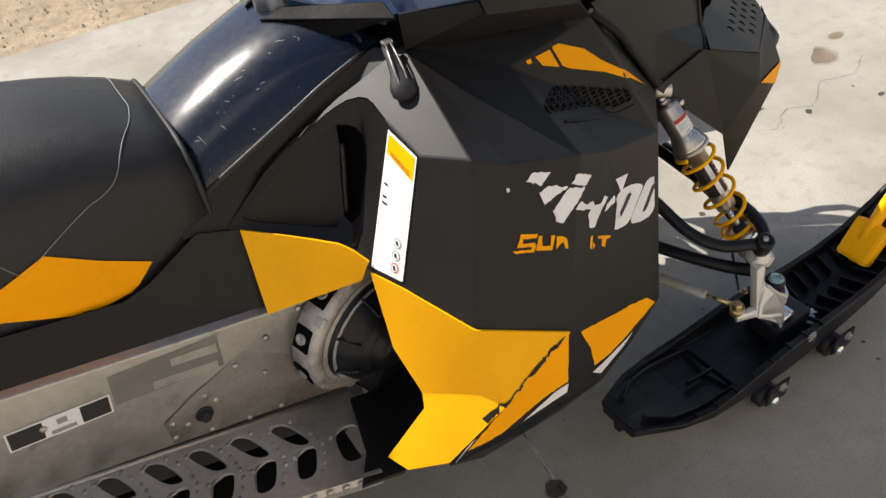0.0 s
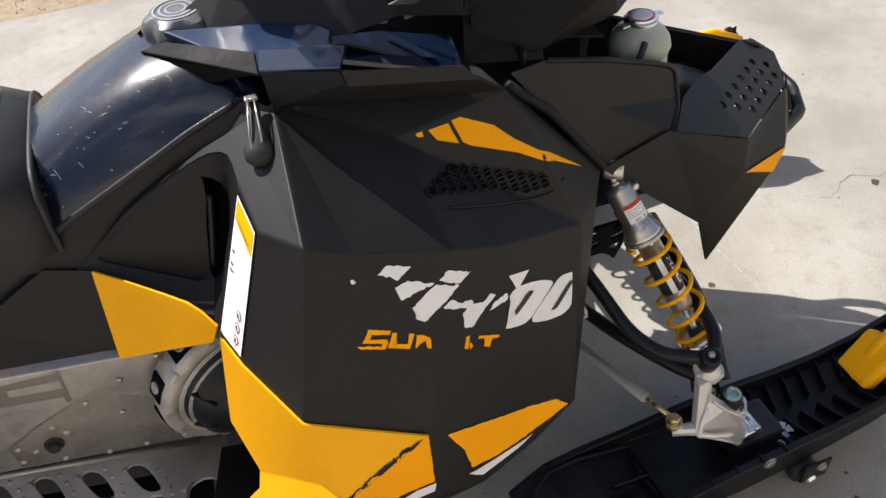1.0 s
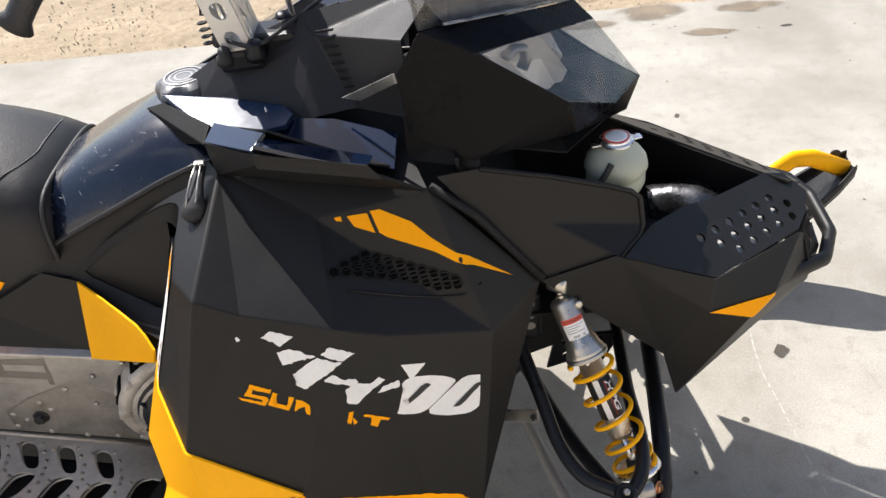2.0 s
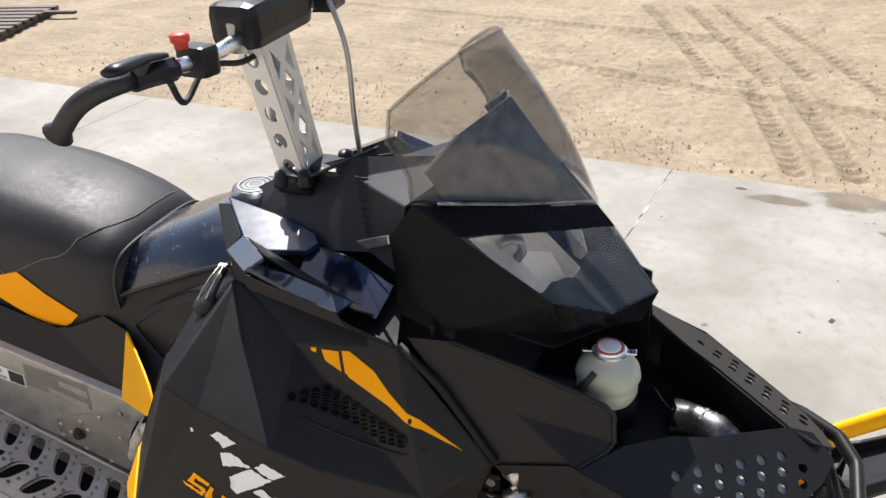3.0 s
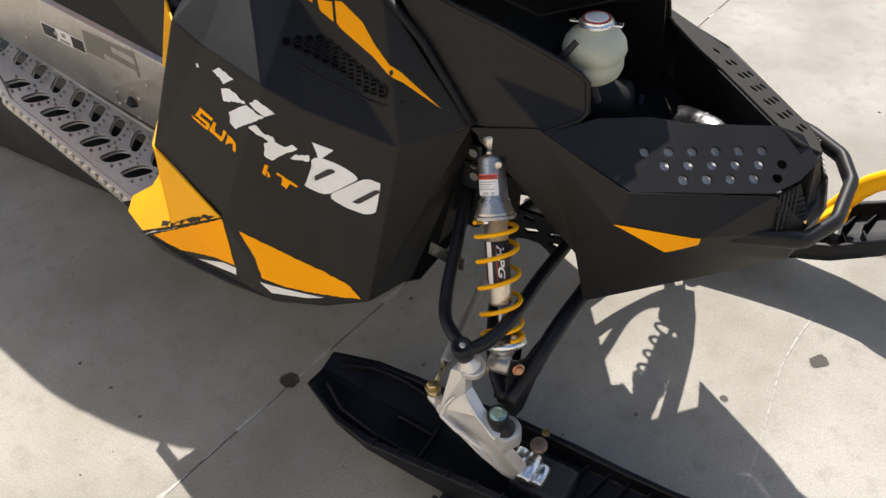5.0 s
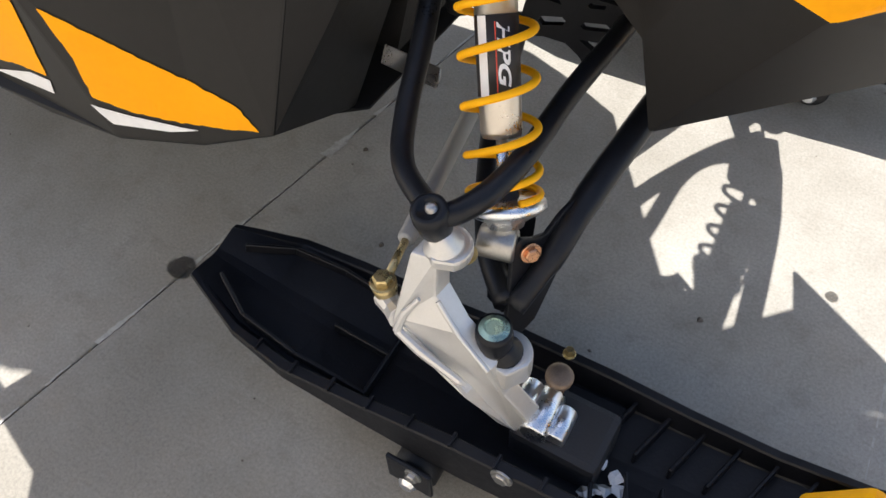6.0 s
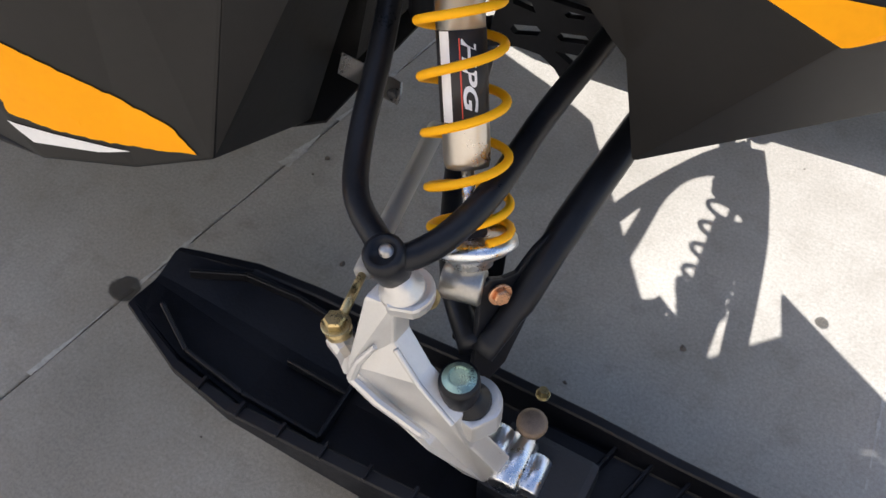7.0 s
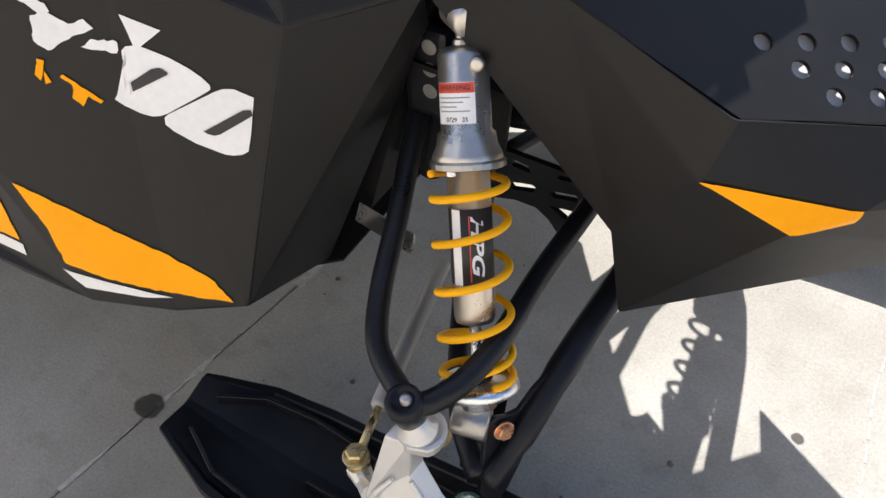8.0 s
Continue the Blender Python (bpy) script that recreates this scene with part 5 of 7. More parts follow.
for far in (False, True):
    part("running_board", board(far), ALU, sled, "scuffed aluminium running board with toothed slots")
    pts = [(-1.33, board_out(-1.33) - 0.008, board_z(-1.33)), (-1.05, board_out(-1.05) - 0.008, board_z(-1.05)), (-0.60, board_out(-0.60) - 0.008, board_z(-0.60))]
    part("board_edge", sweep([flip(p) for p in pts] if far else pts, 0.016, 8, flat=0.7, up=(0, 1, 0)), ALU, sled, "bright worn board edge rail")
    fold = [(-1.33, -0.274, board_z(-1.33) + 0.003), (-0.60, -0.274, board_z(-0.60) + 0.003)]
    part("board_fold", sweep([flip(p) for p in fold] if far else fold, 0.0042, 8), ALU, sled, "bright worn fold where the board meets the tunnel", True)
    lips = bmesh.new()
    for cx, yc, hw, half, skew in SLOT_RIMS:
        # the metal rolled down round one end of the slot
        pr = []
        ring_ = slot_ring(cx, yc, hw, half, skew, 0.001)
        for x, y in ring_ + ring_[:1]:
            lift = 0.005 if (x - cx - skew * (y - yc)) < 0 else 0.0
            p = (x, y, board_z(x) - 0.001 - lift)
            pr.append(flip(p) if far else p)
        sweep(pr, 0.0026, 6, lips, caps=False)
    tagged(part("slot_lip", lips, ALU, sled, "rolled bright lips of the board slots", True), "rolled bright lips of the board slots", kind="stuff")
    # added dark sheet, stands in for the shaded ground seen through the slots
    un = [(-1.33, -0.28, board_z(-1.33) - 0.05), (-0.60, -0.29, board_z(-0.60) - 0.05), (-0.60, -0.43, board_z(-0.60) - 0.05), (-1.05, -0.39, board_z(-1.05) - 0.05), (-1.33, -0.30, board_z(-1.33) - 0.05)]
    part("slot_shade_sheet", panel(dict(zip("abcde", un)), ["a b c d e"], 0.003, 0, far), DARK, sled, "dark sheet added as shade under the board slots")
    teeth = bmesh.new()
    for k in range(27):
        x = -1.31 + 0.026 * k
        p = (x, board_out(x) - 0.018, board_z(x) + 0.008)
        block((0.012, 0.006, 0.014), Matrix.Translation(flip(p) if far else p) @ pose(0, 0, 0, 0, 15, 0), 0.002, teeth, 1)
    part("edge_teeth", teeth, ALU, sled, "serrated teeth along the board edge")
    part("board_end", plate({"a": (-0.64, -0.482, 0.375), "b": (-0.565, -0.485, 0.352), "c": (-0.50, -0.42, 0.335), "d": (-0.52, -0.30, 0.340), "e": (-0.57, -0.30, 0.352), "f": (-0.60, -0.42, 0.364)}, 0.008, far), BLACK, sled, "black plastic board end")

# clutch housing inside the footwell: a worn steel fan ring round a dark drum
cc0, cc1 = Vector((-0.512, -0.225, 0.490)), Vector((-0.474, -0.345, 0.476))
clutch = part("clutch_cover", lathe(cc0, cc1, [(0, 0.112), (0.02, 0.121), (0.040, 0.119), (0.044, 0.104), (0.060, 0.102), (0.064, 0.095), (0.085, 0.090), (0.105, 0.060), (0.115, 0.035), (0.118, 0.012)], 32), SATIN, sled, "black ribbed clutch drum in the footwell", True)
RING = mat("oily cast aluminium", (0.44, 0.42, 0.39), 0.5, metal=0.35, var=0.35, scale=30, second=(0.13, 0.115, 0.10), second_at=0.60, second_scale=25, bump=0.3, bump_scale=120)
part("clutch_ring", lathe(cc0.lerp(cc1, 0.02), cc1, [(0, 0.126), (0.004, 0.132), (0.044, 0.133), (0.052, 0.126), (0.053, 0.108), (0.044, 0.106)], 40), RING, clutch, "oily worn steel fan ring", True)
axc = (cc1 - cc0).normalized()
uc = axc.cross(Vector((0, 0, 1))).normalized()
wc_ = axc.cross(uc)
for k in range(10):
    a = 2 * math.pi * k / 10 + 0.18
    rd = uc * math.cos(a) + wc_ * math.sin(a)
    m = Matrix((axc.cross(rd), axc, rd)).transposed().to_4x4()
    m.translation = cc0 + axc * 0.026 + rd * 0.1318
    # pad on the ring whose black colour imitates the shade of a recess
    part("fan_shade", block((0.044, 0.034, 0.006), m, 0.009, None, 3), SHADE_BLACK, clutch, "black pad painted as a shaded recess in the ring")
    p = cc0 + axc * 0.026 + rd * 0.1345
    part("slot_bolt", lathe(p, p + rd, [(0, 0.010), (0.003, 0.010), (0.0035, 0.006), (0.002, 0.0055), (0.002, 0.001)], 12), RING, clutch, "worn round bolt head", True)
    a += math.pi / 10
    rd = uc * math.cos(a) + wc_ * math.sin(a)
    m = Matrix((axc.cross(rd), axc, rd)).transposed().to_4x4()
    m.translation = cc0 + axc * 0.046 + rd * 0.127
    part("ring_lug", block((0.020, 0.020, 0.014), m, 0.006, None, 3), RING, clutch, "cast lug on the ring's shoulder")
for d, r in ((0.055, 0.1085), (0.066, 0.0975)):
    part("drum_bead", lathe(cc0 + axc * d, cc1, [(0, r), (0.0015, r + 0.002), (0.003, r)], 40), RING, clutch, "thin bright bead round the drum", True)
part("clutch_hub", lathe(cc0.lerp(cc1, 0.70), cc1 + (cc1 - cc0) * 0.05, [(0, 0.060), (0.004, 0.066), (0.016, 0.064), (0.020, 0.050), (0.034, 0.046), (0.040, 0.020)], 28), SATIN, clutch, "stepped clutch hub", True)
for k in range(8):
    a = 2 * math.pi * k / 8 + 0.2
    rd = uc * math.cos(a) + wc_ * math.sin(a)
    p0_, p1_ = cc0 + axc * 0.066 + rd * 0.097, cc0 + axc * 0.100 + rd * 0.072
    part("drum_fin", block(((p1_ - p0_).length, 0.005, 0.012), along(p0_, p1_, rd), 0.0015, None, 1), SATIN, clutch, "raised drum fin")
part("belly_inner", panel({"a": (-0.50, -0.23, 0.62), "b": (-0.30, -0.25, 0.62), "c": (-0.30, -0.25, 0.32), "d": (-0.52, -0.30, 0.33), "e": (-0.56, -0.23, 0.36)}, ["a b c d e"], 0.004, 0), DARK, sled, "dark footwell lining")
part("belly_floor", panel({"a": (-0.52, -0.46, 0.335), "b": (-0.12, -0.43, 0.305), "c": (0.0, -0.28, 0.272), "f": (0.0, 0.22, 0.272), "g": (-0.12, 0.37, 0.305), "h": (-0.52, 0.40, 0.335)}, ["a b c f g h"], 0.004, 0), DARK, sled, "black belly pan")

# bulkhead frame behind the suspension
for a, b, r in (((0.13, -0.21, 0.66), (0.085, -0.19, 0.40), 0.016), ((0.30, -0.16, 0.60), (0.30, -0.10, 0.40), 0.014), ((0.085, -0.16, 0.48), (0.30, -0.10, 0.475), 0.014)):
    for far in (False, True):
        part("subframe_tube", sweep([flip(a), flip(b)] if far else [a, b], r, 8), SATIN, sled, "black front subframe tube", True)
# track under the tunnel
bm = bmesh.new()
loop = [(-0.62, 0.40), (-0.52, 0.33), (-0.52, 0.24), (-0.62, 0.14), (-0.85, 0.03), (-2.1, 0.03), (-2.35, 0.10), (-2.42, 0.25), (-2.35, 0.40), (-2.2, 0.46), (-1.2, 0.45)]
prism([(x, z) for x, z in loop], 0.40, pose(0, MID, 0, 90, 0, 0), 0.0, bm)
part("track", bm, RUBBER, sled, "black rubber drive track")
for far in (False, True):
    part("bulkhead", panel({"a": (0.02, -0.20, 0.70), "b": (0.20, -0.20, 0.70), "c": (0.18, -0.19, 0.46), "d": (0.02, -0.21, 0.42)}, ["a b c d"], 0.01, 0, far), DARK, sled, "dark chassis bulkhead")

def holed(outline, holes, corners, thick):
    """A sheet with cut-outs: outline and holes in u, v of 0 to 1, stretched over four corners."""
    bm = bmesh.new()
    es = []
    for ring in [outline] + holes:
        vs = [bm.verts.new((u, v, 0)) for u, v in ring]
        es += [bm.edges.new((vs[i], vs[(i + 1) % len(vs)])) for i in range(len(vs))]
    bmesh.ops.triangle_fill(bm, edges=es, use_beauty=True)
    def inside(c, ring):
        return all((b[0] - a[0]) * (c.y - a[1]) - (b[1] - a[1]) * (c.x - a[0]) > 0 for a, b in zip(ring, ring[1:] + ring[:1]))
    bmesh.ops.delete(bm, geom=[f for f in bm.faces if any(inside(f.calc_center_median(), h) for h in holes)], context="FACES_ONLY")
    for v in bm.verts:
        v.co = inquad_at(corners, v.co.x, v.co.y)
    bmesh.ops.recalc_face_normals(bm, faces=bm.faces)
    bmesh.ops.solidify(bm, geom=bm.faces[:], thickness=thick)
    return bm


# ---- front suspension, one set each side ----
def suspension(far):
    f = flip if far else (lambda v: tuple(v))
    top, bot = Vector((0.167, -0.267, 0.668)), Vector((0.291, -0.444, 0.340))
    ax = (bot - top).normalized()
    ln = (bot - top).length
    P = lambda s: f(top + ax * s)
    shock = part("shock", lathe(P(0.018), P(0.25), [(0, 0.010), (0.003, 0.020), (0.008, 0.0235), (0.076, 0.0240), (0.079, 0.0275), (0.090, 0.0290), (0.097, 0.0325), (0.100, 0.0335), (0.109, 0.0335), (0.111, 0.0235), (0.112, 0.0205), (0.256, 0.0205), (0.262, 0.019), (0.263, 0.008)], 28), SHOCKMETAL, sled, "silver coil-over shock body", True)
    part("shock_shaft", lathe(P(0.28), P(0.40), [(0, 0.006), (ln - 0.30, 0.006)], 12), BRIGHT, shock, "polished shock shaft", True)
    part("shock_sleeve", lathe(P(0.166), P(0.25), [(0, 0.0209), (0.074, 0.0209)], 26), INK, shock, "black printed shock sleeve", True)
    part("bump_stop", lathe(P(ln - 0.064), P(ln), [(0, 0.013), (0.012, 0.015), (0.034, 0.016)], 14), RUBBER, shock, "black rubber bump stop", True)
    part("top_eye", lathe(f(top + Vector((-0.012, 0.006, 0.012))), f(top + Vector((0.02, -0.014, 0.012))), [(0, 0.014), (0.003, 0.016), (0.03, 0.016), (0.033, 0.014)], 18), SHOCKMETAL, shock, "steel shock eye", True)
    part("bleed_screw", lathe(P(0.020), P(-0.02), [(0, 0.009), (0.006, 0.009), (0.008, 0.006), (0.014, 0.006)], 10), SHOCKMETAL, shock, "small bleed screw")
    vp = f(top + ax * 0.032 + Vector((0.020, -0.010, 0.010)))
    part("valve_boss", lathe(vp, Vector(vp) + (Vector(f((0.3, -0.9, 0.3))) - Vector(f((0, 0, 0)))), [(0, 0.007), (0.006, 0.0065), (0.007, 0.004)], 12), SHOCKMETAL, shock, "round valve boss", True)
    tg = f(top + ax * 0.098 + Vector((0.000, -0.031, -0.002)))
    part("cast_tab", block((0.022, 0.009, 0.006), along(tg, Vector(tg) + (Vector(f(ax)) - Vector(f((0, 0, 0)))) * 0.02), 0.0028), BRIGHT, shock, "bright cast tab")
    part("collar", lathe(P(0.121), P(0.2), [(0, 0.0350), (0.002, 0.0362), (0.007, 0.0362), (0.008, 0.034)], 24), STEEL, shock, "notched spring collar")
    part("spring_perch", lathe(P(ln - 0.052), P(ln), [(0, 0.036), (0.004, 0.041), (0.010, 0.042), (0.016, 0.034), (0.024, 0.020), (0.030, 0.018)], 26), BRIGHT, shock, "dished silver spring perch", True)
    # the coil
    d = ax
    u = d.cross(Vector((0, 0, 1))).normalized()
    w = d.cross(u)
    side_ = Vector((-0.85, -0.40, 0))
    a0 = math.atan2(w.dot(side_), u.dot(side_))
    pts = []
    for k in range(int(5.7 * 28) + 1):
        q = k / 28
        s = float(np.interp(q, (0, 1, 2, 3, 4, 5, 5.7), (0.134, 0.158, 0.203, 0.250, 0.297, ln - 0.060, ln - 0.052)))
        pts.append(f(top + d * s + (u * math.cos(a0 + 2 * math.pi * q) + w * math.sin(a0 + 2 * math.pi * q)) * 0.0355))
    part("spring", sweep(pts, 0.0040, 10), YELLOW, shock, "yellow painted coil spring", True)
    # lower eye between the arm plates
    part("lower_eye", lathe(f(bot + Vector((-0.028, -0.006, 0.004))), f(bot + Vector((0.012, 0.003, 0.004))), [(0, 0.016), (0.002, 0.018), (0.036, 0.018), (0.038, 0.016)], 18), STEEL, shock, "steel lower shock eye", True)
    # upper arm: two bent tubes to the ball joint
    K = (0.243, -0.499, 0.421)
    arm = part("upper_arm", sweep([f(v) for v in spline([(0.088, -0.200, 0.545), (0.102, -0.250, 0.515), (0.128, -0.330, 0.464), (0.149, -0.400, 0.426), (0.180, -0.455, 0.413), (0.232, -0.493, 0.416)])], 0.0120, 12), SATIN, sled, "black tubular upper suspension arm", True)
    part("arm_tube", sweep([f(v) for v in spline([(0.248, -0.497, 0.416), (0.262, -0.484, 0.419), (0.277, -0.456, 0.425), (0.286, -0.400, 0.430), (0.284, -0.300, 0.430), (0.289, -0.200, 0.432), (0.292, -0.120, 0.436)])], 0.0122, 12), SATIN, arm, "black arm tube", True)
    part("ball_housing", lathe(f((K[0], K[1] + 0.004, K[2] - 0.030)), f((K[0] - 0.002, K[1] - 0.006, K[2] + 0.010)), [(0, 0.013), (0.006, 0.0165), (0.030, 0.0185), (0.040, 0.0178), (0.043, 0.0125), (0.039, 0.011)], 24), SATIN, arm, "black ball joint housing", True)
    part("ball_stud", lathe(f((K[0], K[1] - 0.002, K[2] + 0.004)), f((K[0] - 0.002, K[1] - 0.006, K[2] + 0.020)), [(0, 0.0115), (0.003, 0.011), (0.004, 0.0065), (0.008, 0.0055), (0.0095, 0.003)], 18), STEEL, arm, "steel ball stud", True)
    # lower arm: a welded box section from the chassis to the lower ball joint
    lo = part("lower_arm", sweep([f(v) for v in spline([(0.358, -0.12, 0.385), (0.346, -0.25, 0.370), (0.336, -0.35, 0.348), (0.327, -0.42, 0.312), (0.315, -0.47, 0.283)], 5)], [0.0165] * 6 + [0.0165] * 5 + [0.015] * 5 + [0.0125] * 5, 12, flat=0.85), SATIN, sled, "black welded lower suspension arm", True)
    part("arm_tube", sweep([f(v) for v in spline([(0.100, -0.05, 0.300), (0.150, -0.20, 0.297), (0.190, -0.30, 0.292), (0.250, -0.41, 0.288), (0.305, -0.468, 0.280)])], 0.014, 10), SATIN, lo, "black rear arm tube", True)
    nrm = Vector((0.75, -0.6, 0.25)).normalized()
    PL = {"a": (0.294, -0.444, 0.347), "b": (0.302, -0.434, 0.350), "c": (0.313, -0.423, 0.342), "d": (0.325, -0.409, 0.338), "e": (0.336, -0.389, 0.352), "g": (0.344, -0.290, 0.374), "h": (0.346, -0.286, 0.362), "h2": (0.345, -0.380, 0.308), "i": (0.332, -0.443, 0.235), "j": (0.317, -0.466, 0.225), "k": (0.302, -0.473, 0.253), "m": (0.298, -0.457, 0.304)}
    part("arm_plate", plate(PL, 0.006, far), SATIN, lo, "black welded arm plate")
    p2 = {k: tuple(Vector(v) - nrm * 0.040) for k, v in PL.items() if k in "abcdijkm"}
    part("shock_bracket", plate(p2, 0.004, far), SATIN, lo, "black plate bracket")
    part("plate_hole", lathe(f(Vector((0.335, -0.409, 0.316)) + nrm * 0.0025), f(Vector((0.335, -0.409, 0.316)) + nrm * 0.02), [(0, 0.0065), (0.001, 0.0065)], 14), STEEL, lo, "round hole in the plate")
    hexbolt("bracket_bolt", f(Vector((0.310, -0.431, 0.331)) + nrm * 0.003), nrm if not far else Vector((nrm.x, -nrm.y, nrm.z)), 0.0085, lo, COPPER, "copper-coloured hex bolt")
    hexbolt("bracket_nut", f(Vector((0.302, -0.428, 0.330)) - nrm * 0.042), -nrm if not far else Vector((-nrm.x, nrm.y, -nrm.z)), 0.0075, lo, ZINC, "yellow zinc nut")
    T = (0.310, -0.503, 0.284)
    part("lower_ball_housing", lathe(f((T[0], T[1], T[2] - 0.034)), f(T), [(0, 0.018), (0.006, 0.0195), (0.026, 0.020), (0.034, 0.019)], 22), SATIN, lo, "black ball joint housing", True)
    part("ball_cap", lathe(f((T[0], T[1], T[2] - 0.006)), f((T[0], T[1], T[2] + 0.02)), [(0, 0.0185), (0.003, 0.019), (0.006, 0.0165), (0.009, 0.0115), (0.0092, 0.010), (0.0075, 0.009)], 22), TEAL, lo, "greenish zinc ball joint cap")
    # spindle: cast upright from the upper ball joint to the ski leg
    sp = part("spindle", spindle_mesh(f), CAST, sled, "cast aluminium steering spindle")
    part("upper_lug", lathe(f((0.250, -0.496, 0.374)), f((0.246, -0.500, 0.405)), [(0, 0.021), (0.004, 0.020), (0.010, 0.014), (0.026, 0.0115)], 24), CAST, sp, "round cast upper lug", True)
    part("lower_lug", lathe(f((0.320, -0.500, 0.240)), f((0.314, -0.503, 0.262)), [(0, 0.022), (0.004, 0.021), (0.010, 0.016), (0.020, 0.014)], 24), SATIN, sp, "dark seat of the lower ball joint", True)
    hexbolt("lug_nut", f((0.268, -0.484, 0.358)), (0.2, 0.3 if not far else -0.3, -1), 0.008, sp, ZINC, "yellow zinc nut")
    # tie rod
    tb, tt = Vector((0.181, -0.506, 0.290)), Vector((0.095, -0.160, 0.240))
    tr = part("tie_rod", lathe(f(tb.lerp(tt, 0.16)), f(tt), [(0, 0.0075), (0.004, 0.0105), (0.26, 0.0115)], 14), DULLALU, sled, "dull aluminium steering tie rod", True)
    part("rod_end", lathe(f((0.183, -0.514, 0.270)), f((0.182, -0.515, 0.300)), [(0, 0.010), (0.003, 0.013), (0.012, 0.014), (0.02, 0.012)], 16), ZINC, tr, "yellow zinc rod end", True)
    part("rod_stud", sweep([f(tb + Vector((0, 0.004, 0))), f(tb.lerp(tt, 0.17))], 0.0048, 10), ZINC, tr, "threaded rod stud", True)
    hexbolt("rod_bolt", f((0.182, -0.515, 0.290)), (-0.05, 0, 1), 0.011, tr, ZINC, "yellow zinc hex bolt", 0.012)


# corner points round the front of the cast upright, from the top of its column
SPINDLE = [(0.222, -0.514, 0.366), (0.250, -0.511, 0.366), (0.251, -0.518, 0.316), (0.278, -0.526, 0.284), (0.320, -0.530, 0.246), (0.334, -0.524, 0.196), (0.362, -0.516, 0.150), (0.350, -0.522, 0.122), (0.330, -0.531, 0.140), (0.296, -0.543, 0.190), (0.244, -0.547, 0.238), (0.213, -0.546, 0.262), (0.211, -0.541, 0.280)]


def spindle_mesh(f):
    bm = bmesh.new()
    face = bm.faces.new([bm.verts.new(p) for p in SPINDLE])
    g = bmesh.ops.extrude_face_region(bm, geom=[face])
    for v in g["geom"]:
        if isinstance(v, bmesh.types.BMVert):
            v.co += Vector((0.004, 0.022, 0.003))
    bmesh.ops.recalc_face_normals(bm, faces=bm.faces)
    soften(bm, 0.003, 2, 40)
    # raised rim round the pocket
    sweep([(0.238, -0.529, 0.316), (0.224, -0.538, 0.292), (0.217, -0.545, 0.266)], [0.0025, 0.004, 0.005], 8, bm)
    sweep([(0.217, -0.545, 0.266), (0.245, -0.5475, 0.250), (0.290, -0.544, 0.222), (0.298, -0.542, 0.216)], [0.005, 0.0055, 0.005, 0.002], 8, bm)
    sweep([(0.254, -0.520, 0.312), (0.282, -0.527, 0.280), (0.318, -0.531, 0.246)], 0.003, 8, bm)
    for v in bm.verts:
        v.co = f(v.co)
    # steering arm to the tie rod
    sweep([f((0.216, -0.536, 0.276)), f((0.200, -0.526, 0.268)), f((0.182, -0.515, 0.266))], [0.013, 0.011, 0.014], 10, bm)
    # tongues that hold the two ball joints
    for (x0, y0), (x1, y1), z, r, h in (((0.238, -0.508), (0.252, -0.494), 0.369, 0.026, 0.015), ((0.318, -0.522), (0.322, -0.498), 0.226, 0.029, 0.034)):
        d = Vector((x1 - x0, y1 - y0)).normalized()
        s = Vector((-d.y, d.x))
        ol = [Vector((x0, y0)) + s * r * 0.62, Vector((x0, y0)) - s * r * 0.62]
        ol += [Vector((x1, y1)) + (d * math.sin(a) - s * math.cos(a)) * r for a in [math.pi * k / 12 for k in range(13)]]
        tongue = prism([(p.x, p.y) for p in ol], h, Matrix.Translation((0, 0, z)), 0.004)
        for v in tongue.verts:
            v.co = f(v.co)
        tmp = bpy.data.meshes.new("tmp"); tongue.to_mesh(tmp); tongue.free(); bm.from_mesh(tmp); bpy.data.meshes.remove(tmp)
    return bm


